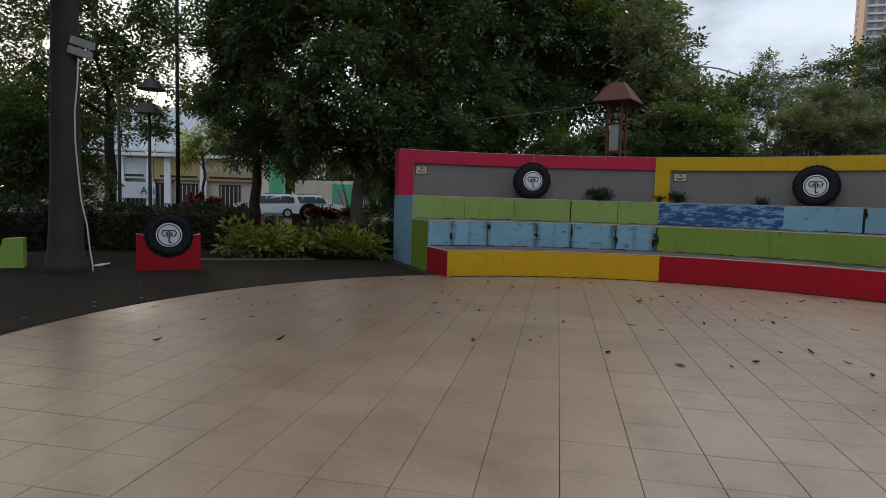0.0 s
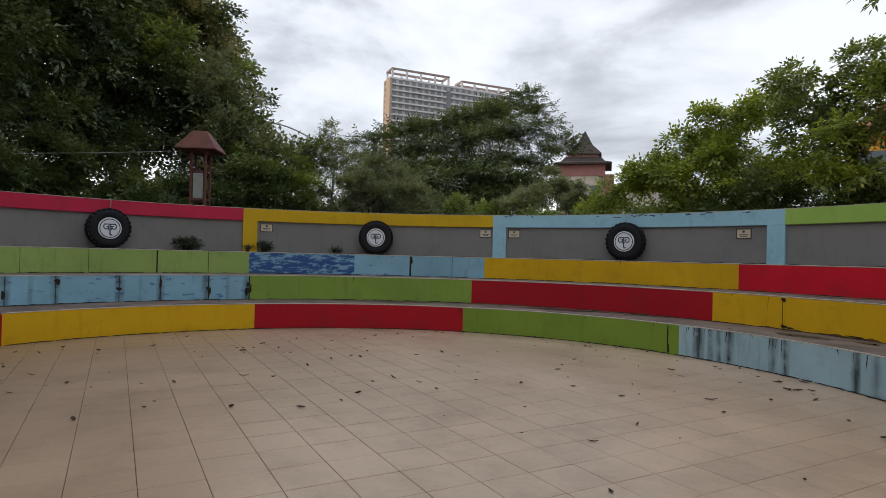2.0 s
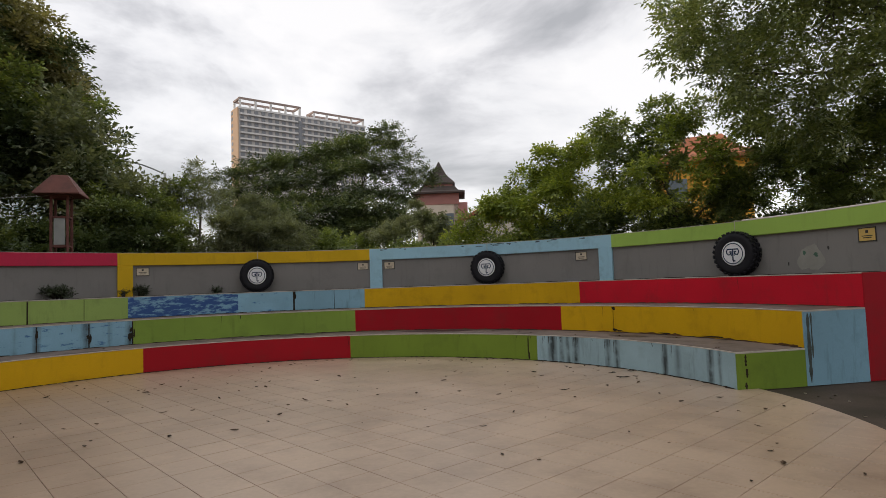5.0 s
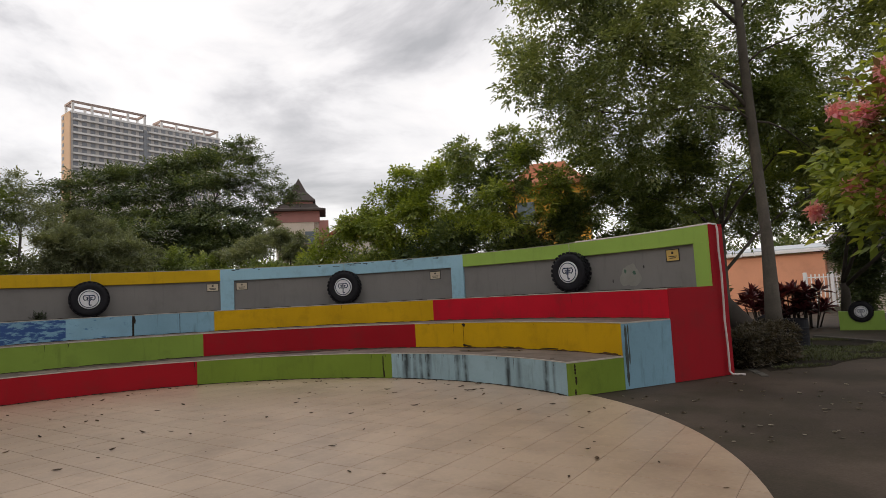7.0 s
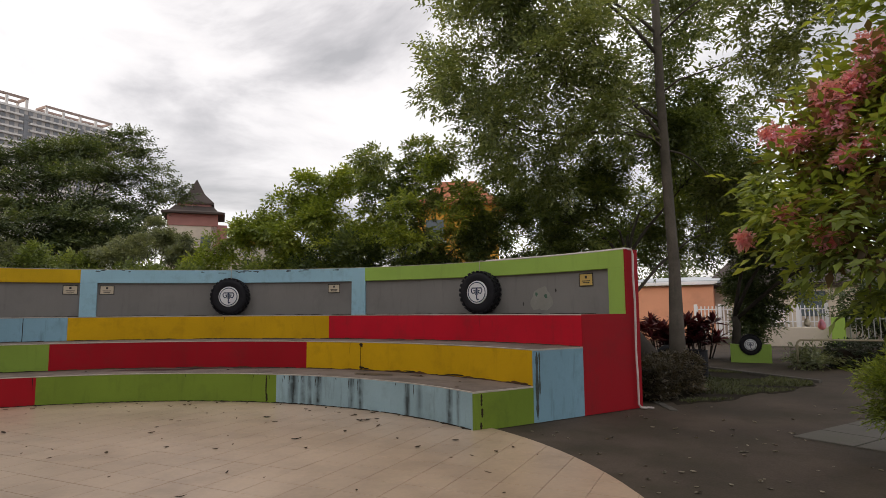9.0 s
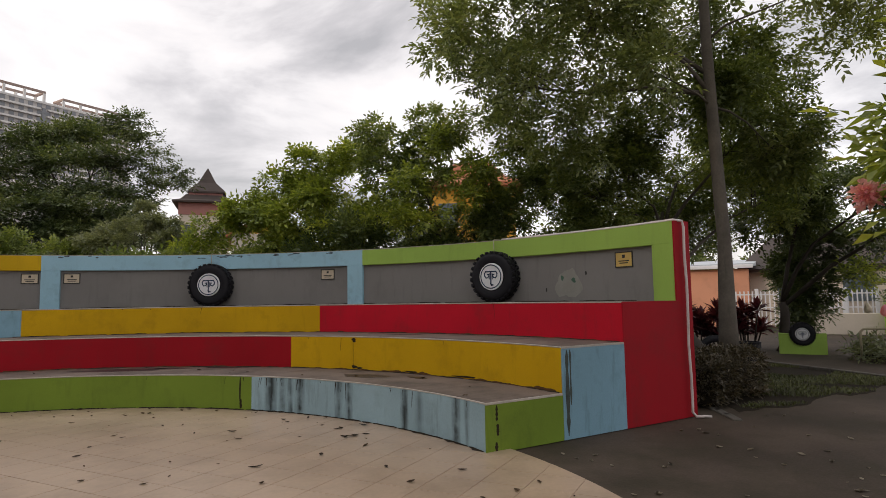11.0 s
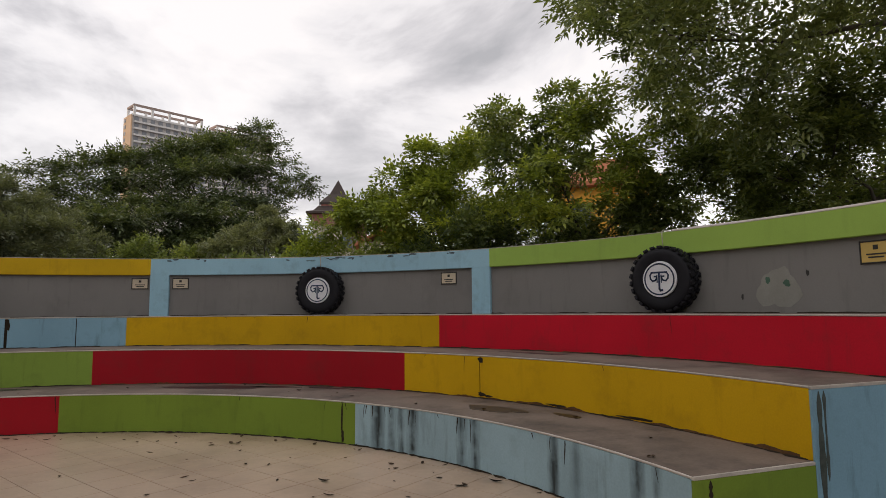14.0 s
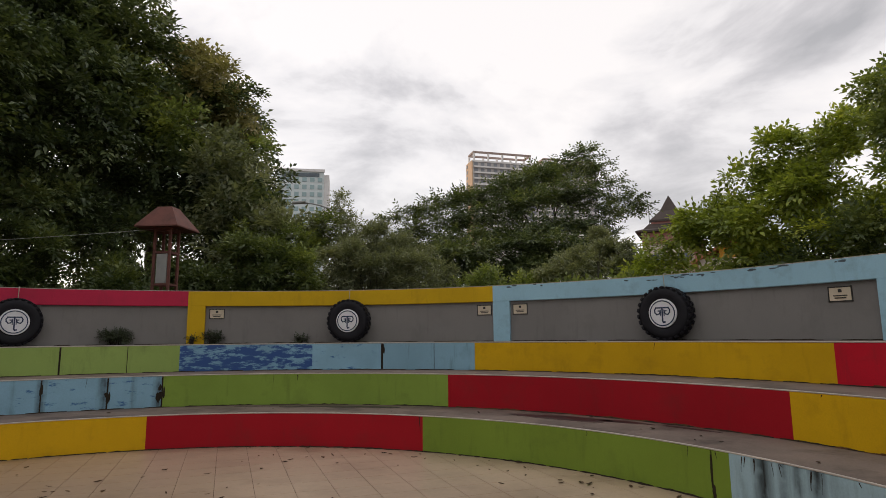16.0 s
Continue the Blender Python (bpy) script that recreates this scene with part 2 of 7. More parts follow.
run_off(M_BLUE_STAINED, ((-53.4, 1.1, 1.0), (-55.2, 0.65, 0.8), (-56.6, 0.6, 0.85), (-58.1, 0.85, 1.0), (-64.7, 0.9, 0.85), (-66.4, 0.75, 1.0),
                         (-75.8, 0.75, 1.0), (-78.3, 0.8, 0.5), (-84.5, 0.8, 1.0), (-86.3, 0.5, 0.6)), -50.2, -89.3)
M_BLUE_BAND = surface("pale_blue_paint", (0.34, 0.58, 0.70), 0.6, 0.1, 1.0, 70, 0.12, (0.10, 0.13, 0.15), 0.35, 4.0, 0.1, spec=0.16)
M_PEEL = peeling("peeling_blue_paint", (0.20, 0.40, 0.54), (0.022, 0.085, 0.27), 0.47)
M_PEEL_LESS = peeling("flaking_blue_paint", (0.24, 0.45, 0.58), (0.03, 0.13, 0.33), 0.60)
run_off(M_PEEL_LESS, ((60.55, 0.7, 0.75), (57.6, 0.4, 0.4), (54.55, 0.7, 0.85), (46.35, 0.7, 0.8), (43.5, 0.4, 0.35), (40.6, 0.7, 0.85), (33.9, 0.8, 0.9), (30.5, 0.4, 0.4), (27.6, 0.8, 0.9)), 64.5, 26.5)
M_PANEL = surface("grey_wall_paint", (0.235, 0.225, 0.215), 0.8, 0.1, 0.8, 80, 0.12, (0.10, 0.095, 0.09), 0.3, 1.4, 0.2, spec=0.16)
M_CONCRETE = surface("worn_concrete", (0.17, 0.128, 0.103), 0.85, 0.3, 1.6, 40, 0.4, (0.05, 0.038, 0.03), 0.9, 1.5, dirt_at=(0.47, 0.7))
M_NOSING = surface("pale_worn_edge", (0.50, 0.45, 0.40), 0.8, 0.2, 3.0, 50, 0.3, (0.2, 0.17, 0.14), 0.5, 5.0)
M_MOSSY = surface("mossy_dark_concrete", (0.034, 0.026, 0.018), 0.9, 0.3, 3.0, 40, 0.4, spec=0.15)
M_CHIP = surface("flaked_grey_chip", (0.09, 0.12, 0.14), 0.85, 0.3, 8.0, 40, 0.2, spec=0.15)
M_SILT = surface("rust_brown_silt", (0.10, 0.05, 0.022), 0.9, 0.4, 6.0, 40, 0.4, (0.035, 0.022, 0.014), 0.7, 5.0, spec=0.15)
M_RUNOFF = surface("run_off_stain", (0.075, 0.09, 0.08), 0.8, 0.4, 8.0, 40, 0.2, spec=0.2)
M_PATCH = surface("patched_plaster", (0.275, 0.27, 0.24), 0.85, 0.15, 4.0, 60, 0.2)
M_GREENSPOT = surface("green_spatter", (0.06, 0.13, 0.09), 0.7, 0.2, 6.0)
M_WET = surface("wet_concrete", (0.022, 0.013, 0.011), 0.5, 0.25, 3.0, 40, 0.1)
M_TILE = surface("cream_ceramic_tile", (0.47, 0.342, 0.242), 0.35, 0.16, 0.45, 22, 0.03, (0.16, 0.098, 0.058), 0.55, 1.15, each=0.03, dirt_at=(0.46, 0.76), placed=True)
M_GROUT = surface("brown_grout", (0.30, 0.21, 0.145), 0.9, 0.3, 2.0, 60, 0.2, (0.05, 0.034, 0.024), 0.95, 0.7, dirt_at=(0.50, 0.66))


def tinted_west(m, x0, x1, colour, amount=0.85):
    """Mixes a colour over a surface, full west of x0 and gone east of x1."""
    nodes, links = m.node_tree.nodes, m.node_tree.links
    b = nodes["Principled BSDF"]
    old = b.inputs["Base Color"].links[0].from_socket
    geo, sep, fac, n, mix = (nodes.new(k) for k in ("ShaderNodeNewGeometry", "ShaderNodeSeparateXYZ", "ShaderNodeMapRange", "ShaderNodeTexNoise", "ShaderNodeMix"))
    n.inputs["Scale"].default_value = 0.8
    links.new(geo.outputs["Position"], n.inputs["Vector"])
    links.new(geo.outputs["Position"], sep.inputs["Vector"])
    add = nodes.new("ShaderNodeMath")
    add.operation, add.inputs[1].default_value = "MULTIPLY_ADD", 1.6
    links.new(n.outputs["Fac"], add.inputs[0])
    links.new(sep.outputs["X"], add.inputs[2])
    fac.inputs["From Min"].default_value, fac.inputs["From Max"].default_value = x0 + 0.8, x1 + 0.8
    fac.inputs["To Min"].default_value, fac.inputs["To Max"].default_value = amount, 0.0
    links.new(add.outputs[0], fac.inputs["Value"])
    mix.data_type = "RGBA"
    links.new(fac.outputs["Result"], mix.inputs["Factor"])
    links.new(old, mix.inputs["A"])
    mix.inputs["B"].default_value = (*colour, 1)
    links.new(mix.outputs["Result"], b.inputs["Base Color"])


# joints dark brown in the west, paler towards the east
tinted_west(M_GROUT, 0.6, 2.8, (0.075, 0.045, 0.03))
# western tiles: brown dirt, plus darkening for the duller reflections there
tinted_west(M_TILE, -5.0, 0.2, (0.19, 0.12, 0.072), 0.6)
M_ASPHALT = surface("old_asphalt", (0.080, 0.060, 0.046), 0.8, 0.45, 0.9, 45, 0.7, (0.042, 0.036, 0.022), 0.75, 0.8, spec=0.2, dirt_at=(0.44, 0.66))
M_PAVE = surface("grey_paving", (0.11, 0.10, 0.085), 0.85, 0.25, 1.0, 50, 0.4, (0.05, 0.06, 0.03), 0.5, 1.0)
M_RUBBER = surface("black_rubber", (0.010, 0.010, 0.014), 0.65, 0.3, 5.0, 80, 0.25, (0.03, 0.026, 0.025), 0.3, 5.0, spec=0.3)
M_WHITE = surface("white_paint", (0.83, 0.84, 0.87), 0.5, 0.05, 2.0, 60, 0.05, (0.4, 0.38, 0.36), 0.2, 6.0)
M_NAVY = surface("navy_paint", (0.02, 0.045, 0.11), 0.5, 0.1, 3.0)
M_ROPE = surface("pale_rope", (0.45, 0.42, 0.33), 0.9, 0.2, 20)
M_PIPE = surface("white_plastic_pipe", (0.68, 0.60, 0.58), 0.45, 0.08, 4.0)
M_PLAQUE = surface("cream_plaque", (0.62, 0.53, 0.40), 0.5, 0.08, 6.0)
M_PLAQUE_Y = surface("yellow_plaque", (0.64, 0.44, 0.13), 0.5, 0.08, 6.0)
M_DARK = surface("dark_print", (0.03, 0.028, 0.025), 0.6, 0.1, 5.0)
M_BARK = surface("grey_bark", (0.12, 0.10, 0.082), 0.9, 0.35, 2.5, 30, 1.0, (0.05, 0.06, 0.04), 0.6, 3.0, 0.5)
M_BARK_DARK = surface("dark_bark", (0.05, 0.04, 0.033), 0.9, 0.35, 3.0, 30, 1.0)
M_RUST = surface("rusty_steel", (0.15, 0.055, 0.042), 0.75, 0.3, 4.0, 50, 0.4, (0.05, 0.02, 0.018), 0.5, 6.0)
M_STEEL = surface("dull_dark_steel", (0.05, 0.05, 0.05), 0.5, 0.2, 4.0, metal=0.4)
M_LAMP_GREY = surface("grey_enamel", (0.34, 0.35, 0.33), 0.5, 0.12, 5.0)
# grey lightened, the distance haze put into the colour
M_TOWER_GREY = surface("tower_grey_render", (0.52, 0.49, 0.47), 0.8, 0.1, 0.1, 2, 0.05)
M_TOWER_FRAME = surface("tower_brown_frame", (0.40, 0.30, 0.26), 0.8, 0.1, 0.1, 2, 0.05)
M_TOWER_PALE = surface("tower_pale_render", (0.78, 0.76, 0.74), 0.8, 0.08, 0.1, 2, 0.05)
# low sun's orange put into the end wall's colour
M_TOWER_SUNLIT = surface("tower_sunlit_orange", (0.66, 0.45, 0.30), 0.8, 0.08, 0.1, 2, 0.05)
M_TOWER_TEAL = surface("tower_teal_render", (0.64, 0.71, 0.71), 0.8, 0.08, 0.1, 2, 0.05)
M_GLASS = surface("dark_window_glass", (0.10, 0.13, 0.15), 0.2, 0.2, 0.3, 3, 0.0)
# far glass, made lighter to paint in the haze of distance
M_FAR_GLASS = surface("haze_tinted_glass", (0.24, 0.25, 0.27), 0.3, 0.2, 0.3, 3, 0.0)
M_TEAL_GLASS = surface("teal_window_glass", (0.33, 0.46, 0.47), 0.25, 0.15, 0.3, 3, 0.0)
M_SLATE = surface("dark_roof_shingle", (0.065, 0.05, 0.045), 0.85, 0.25, 0.8, 12, 0.4)
M_TERRACOTTA = surface("terracotta_tile", (0.42, 0.15, 0.075), 0.8, 0.25, 0.8, 12, 0.5)
M_PINK_WALL = surface("dull_pink_render", (0.36, 0.17, 0.15), 0.85, 0.12, 0.6)
M_CREAM_WALL = surface("cream_render", (0.62, 0.55, 0.46), 0.85, 0.1, 0.6, 20, 0.1, (0.3, 0.26, 0.2), 0.3, 1.0)
M_ORANGE_WALL = surface("orange_yellow_render", (0.72, 0.36, 0.05), 0.8, 0.1, 0.6)
M_SALMON = surface("salmon_wall_paint", (0.74, 0.35, 0.22), 0.85, 0.1, 0.6, 30, 0.1, (0.3, 0.14, 0.09), 0.35, 0.9)
M_METAL_ROOF = surface("pale_metal_roof", (0.50, 0.54, 0.58), 0.5, 0.12, 0.5, 6, 0.1)
M_SIGN = surface("yellow_signboard", (0.50, 0.36, 0.16), 0.6, 0.12, 0.8)
M_BANNER = surface("white_banner", (0.62, 0.66, 0.72), 0.6, 0.08, 1.0)
M_MINT = surface("mint_green_paint", (0.10, 0.42, 0.22), 0.6, 0.12, 0.8)
M_CAR = surface("white_car_paint", (0.70, 0.72, 0.75), 0.25, 0.03, 0.5, 5, 0.0)
# soil colour, also used for the sheet that paints the trees' shade
M_SOIL_SHADE = surface("soil_and_ground_shade", (0.032, 0.025, 0.018), 0.95, 0.3, 1.2, 40, 0.6, (0.03, 0.042, 0.018), 0.6, 0.9, spec=0.1)
M_DULL_CREAM = surface("dull_cream_pipe", (0.34, 0.30, 0.20), 0.6, 0.15, 3.0)
L_DARK = leafy("dark_green_leaves", (0.045, 0.068, 0.03), (0.105, 0.145, 0.055), (0.23, 0.27, 0.09), 0.3)
L_DEEP = leafy("deep_green_leaves", (0.034, 0.05, 0.026), (0.092, 0.128, 0.055), (0.23, 0.27, 0.11), 0.28)
L_MID = leafy("mid_green_leaves", (0.072, 0.10, 0.04), (0.18, 0.235, 0.075), (0.37, 0.41, 0.12), 0.38)
L_BRIGHT = leafy("bright_green_leaves", (0.10, 0.135, 0.035), (0.27, 0.34, 0.07), (0.55, 0.58, 0.12), 0.42)
L_GREY = leafy("grey_green_leaves", (0.10, 0.12, 0.075), (0.19, 0.215, 0.13), (0.33, 0.35, 0.20), 0.35)
L_LIME = leafy("lime_leaves", (0.07, 0.095, 0.016), (0.17, 0.21, 0.03), (0.36, 0.37, 0.06), 0.35)
L_BROWN = leafy("bronze_green_leaves", (0.15, 0.15, 0.08), (0.27, 0.255, 0.13), (0.40, 0.35, 0.20), 0.4)
L_RUSSET = leafy("russet_leaves", (0.09, 0.06, 0.03), (0.20, 0.13, 0.06), (0.36, 0.21, 0.11), 0.35)
L_HEDGE = leafy("hedge_leaves", (0.020, 0.030, 0.014), (0.038, 0.055, 0.024), (0.060, 0.085, 0.030), 0.15)
L_RED = leafy("dark_red_leaves", (0.050, 0.012, 0.018), (0.120, 0.022, 0.035), (0.240, 0.050, 0.060), 0.3)
L_PINK = leafy("pink_bracts", (0.76, 0.28, 0.44), (0.88, 0.44, 0.60), (0.88, 0.60, 0.58), 0.4)
L_OLIVE = leafy("olive_green_leaves", (0.092, 0.126, 0.062), (0.205, 0.25, 0.11), (0.39, 0.43, 0.19), 0.45)
L_GRASS = leafy("short_grass", (0.045, 0.055, 0.016), (0.085, 0.10, 0.028), (0.15, 0.155, 0.05), 0.2)
L_BUSH = leafy("brown_bush_leaves", (0.035, 0.030, 0.016), (0.075, 0.058, 0.032), (0.13, 0.095, 0.05), 0.15)
L_FALLEN = surface("dry_fallen_leaf", (0.10, 0.062, 0.035), 0.8, 0.3, 8.0, each=0.6)


# ---- shapes ----
def polar(r, a, z=0.0):
    return Vector((-r * math.sin(radians(a)), r * math.cos(radians(a)), z))


def solid(name, verts, faces, material, parent=None, label="", smooth=False):
    """One mesh object; a part when it has a parent."""
    me = bpy.data.meshes.new(name)
    me.from_pydata([tuple(v) for v in verts], [], faces)
    bm = bmesh.new()
    bm.from_mesh(me)
    bmesh.ops.recalc_face_normals(bm, faces=bm.faces)
    bm.to_mesh(me)
    bm.free()
    me.materials.append(material)
    if smooth:
        me.shade_smooth()
    ob = new(name, me)
    ob.parent = parent
    if label:
        ob["label"] = label
    return ob


def part(name, bm, material, parent=None, label="", smooth=False):
    """Links a bmesh as one mesh object under a thing or a part."""
    bmesh.ops.recalc_face_normals(bm, faces=bm.faces)
    me = bpy.data.meshes.new(name)
    bm.to_mesh(me)
    bm.free()
    me.materials.append(material)
    if smooth:
        me.shade_smooth()
    ob = new(name, me)
    ob.parent = parent
    if label:
        ob["label"] = label
    return ob


def empty(name, m=None):
    ob = new(name)
    ob.empty_display_size = 0.2
    if m is not None:
        ob.matrix_world = m
    return ob


def add_box(bm, sx, sy, sz, m=None, bevel=0.0):
    """A box centred in x and y, standing on z = 0, moved by m, with bevelled edges."""
    got = bmesh.ops.create_cube(bm, size=1, matrix=Matrix.Translation((0, 0, sz / 2)) @ Matrix.Diagonal((sx, sy, sz, 1)))
    vs = got["verts"]
    if bevel:
        es = list({e for v in vs for e in v.link_edges})
        res = bmesh.ops.bevel(bm, geom=es, offset=bevel, segments=1, affect="EDGES", profile=0.7)
        vs = list({v for f in res["faces"] for v in f.verts} | {v for v in vs if v.is_valid})
        seen, todo = set(vs), list(vs)
        while todo:
            for e in todo.pop().link_edges:
                for v in e.verts:
                    if v not in seen:
                        seen.add(v)
                        todo.append(v)
        vs = list(seen)
    if m is not None:
        bmesh.ops.transform(bm, matrix=m, verts=vs)
    return bm


def box_bm(sx, sy, sz, m=None, bevel=0.0):
    return add_box(bmesh.new(), sx, sy, sz, m, bevel)


def arc_solid(name, profile, a0, a1, material, parent=None, label="", step=1.0):
    """A closed outline of (radius, height) swept round the square's middle from angle a0 to a1."""
    n = max(2, int(abs(a1 - a0) / step) + 1)
    k = len(profile)
    verts, faces = [], []
    for i in range(n + 1):
        a = a0 + (a1 - a0) * i / n
        verts += [polar(r, a, z) for r, z in profile]
    for i in range(n):
        for j in range(k):
            p, q = i * k + j, i * k + (j + 1) % k
            faces.append((p, q, q + k, p + k))
    faces += [tuple(range(k)), tuple(range(n * k, n * k + k))]
    return solid(name, verts, faces, material, parent, label)


def block(r0, r1, z0, z1, c=0.006):
    """A box outline with eased edges."""
    return [(r0 + c, z0), (r1 - c, z0), (r1, z0 + c), (r1, z1 - c), (r1 - c, z1), (r0 + c, z1), (r0, z1 - c), (r0, z0 + c)]


def tube_data(points, radii, sides=8):
    points = [Vector(p) for p in points]
    verts, faces = [], []
    ref = Vector((0.31, 0.87, 0.2))
    for i, p in enumerate(points):
        d = (points[min(i + 1, len(points) - 1)] - points[max(i - 1, 0)]).normalized()
        u = d.cross(ref)
        u = (u if u.length > 0.05 else d.cross(Vector((1, 0, 0)))).normalized()
        v = d.cross(u)
        r = radii[i] if hasattr(radii, "__len__") else radii
        for s in range(sides):
            t = 2 * math.pi * s / sides
            verts.append(p + r * (math.cos(t) * u + math.sin(t) * v))
    for i in range(len(points) - 1):
        for s in range(sides):
            a, b = i * sides + s, i * sides + (s + 1) % sides
            faces.append((a, b, b + sides, a + sides))
    faces += [tuple(range(sides)), tuple(range(len(verts) - sides, len(verts)))]
    return verts, faces


def tube(name, points, radii, material, parent=None, label="", sides=8):
    v, f = tube_data(points, radii, sides)
    return solid(name, v, f, material, parent, label, smooth=True)


def tubes(name, runs, material, parent=None, label="", sides=6):
    verts, faces = [], []
    for points, radii in runs:
        v, f = tube_data(points, radii, sides)
        faces += [tuple(i + len(verts) for i in g) for g in f]
        verts += v
    return solid(name, verts, faces, material, parent, label, smooth=True)


# ---- leaves ----
def leaf_mesh(name, base, way, side, up, length, width, material, parent=None, label=""):
    """Folded four-cornered leaves from arrays of stalk points, directions and sizes."""
    n = len(base)
    L, W = length[:, None], width[:, None]
    mid = base + way * L * 0.45
    tip = base + way * L - np.array([0, 0, 0.12]) * L
    co = np.stack([base, mid + side * W * 0.5 + up * W * 0.16, tip, mid - side * W * 0.5 + up * W * 0.16], 1).reshape(-1, 3)
    me = bpy.data.meshes.new(name)
    me.vertices.add(4 * n)
    me.vertices.foreach_set("co", co.astype(np.float32).ravel())
    idx = np.arange(n)[:, None] * 4 + np.array([0, 1, 2, 0, 2, 3])
    me.loops.add(6 * n)
    me.loops.foreach_set("vertex_index", idx.astype(np.int32).ravel())
    me.polygons.add(2 * n)
    me.polygons.foreach_set("loop_start", np.arange(0, 6 * n, 3, dtype=np.int32))
    me.update(calc_edges=True)
    me.validate()
    me.materials.append(material)
    ob = new(name, me)
    ob.parent = parent
    if label:
        ob["label"] = label
    return ob


def unit(v):
    return v / np.maximum(np.linalg.norm(v, axis=-1, keepdims=True), 1e-6)


def sprays(rng, origin, outward, leaf, ratio, count, droop, spread):
    """Twigs with leaves on both sides: arrays for leaf_mesh."""
    n = len(origin)
    axis = unit(outward + rng.normal(0, spread, (n, 3)) - np.array([0, 0, droop]))
    up = unit(np.array([0, 0, 1.0]) + 0.6 * outward + rng.normal(0, 0.35, (n, 3)))
    up = unit(up - axis * np.sum(up * axis, 1, keepdims=True))
    side = np.cross(up, axis)
    size = leaf * rng.uniform(0.7, 1.25, n)
    b, w, s, u, l = [], [], [], [], []
    for j in range(count):
        sg = 1 if j % 2 else -1
        ang = 0.15 if j == count - 1 else 0.9
        way = unit(axis * math.cos(ang) + side * (sg * math.sin(ang)) + rng.normal(0, 0.18, (n, 3)))
        b.append(origin + axis * (size * 0.42 * j)[:, None])
        w.append(way)
        nn = unit(up + rng.normal(0, 0.25, (n, 3)))
        sd = unit(np.cross(nn, way))
        s.append(sd)
        u.append(np.cross(way, sd))
        l.append(size * rng.uniform(0.8, 1.15, n))
    l = np.concatenate(l)
    return np.concatenate(b), np.concatenate(w), np.concatenate(s), np.concatenate(u), l, l * ratio


def lobe_points(rng, lobes, cover, leaf, ratio, count, clumps):
    """Twig places on leafy pads round the skin of each lobe (x, y, z, radius, half height), with a thin dark filling."""
    places, outs, twigs = [], [], []
    for x, y, z, r, h in lobes:
        c = np.array([x, y, z])
        sc = np.array([r, r, h])
        k = max(6, int(clumps * max(0.8, r)))
        d = unit(rng.normal(0, 1, (k, 3)) + np.array([0, 0, 0.12]))
        cc = c + d * sc * rng.uniform(0.5, 0.92, (k, 1))
        cr = r * rng.uniform(0.2, 0.44, k)
        twigs.append((c, cc))
        area = 4 * math.pi * r * (r + h) / 2
        m = int(cover * area / (0.5 * leaf * leaf * ratio * count))
        own = rng.choice(k, m, p=cr ** 2 / np.sum(cr ** 2))
        dd = unit(rng.normal(0, 1, (m, 3)) + 0.5 * d[own])
        low = (dd[:, 2] < -0.1) & (rng.random(m) < 0.7)
        dd[low, 2] *= -1
        flat = np.array([1, 1, 0.7 * max(0.4, min(1.0, h / r))])
        p = cc[own] + dd * flat * (cr[own] * rng.uniform(0.55, 1.0, m) ** 0.5)[:, None]
        inner = rng.random(m) < 0.2
        p[inner] = c + unit(rng.normal(0, 1, (int(inner.sum()), 3))) * sc * rng.uniform(0.1, 0.7, (int(inner.sum()), 1))
        places.append(p)
        outs.append(unit(0.75 * dd + 0.4 * d[own] + np.array([0, 0, 0.15])))
    return np.concatenate(places), np.concatenate(outs), twigs


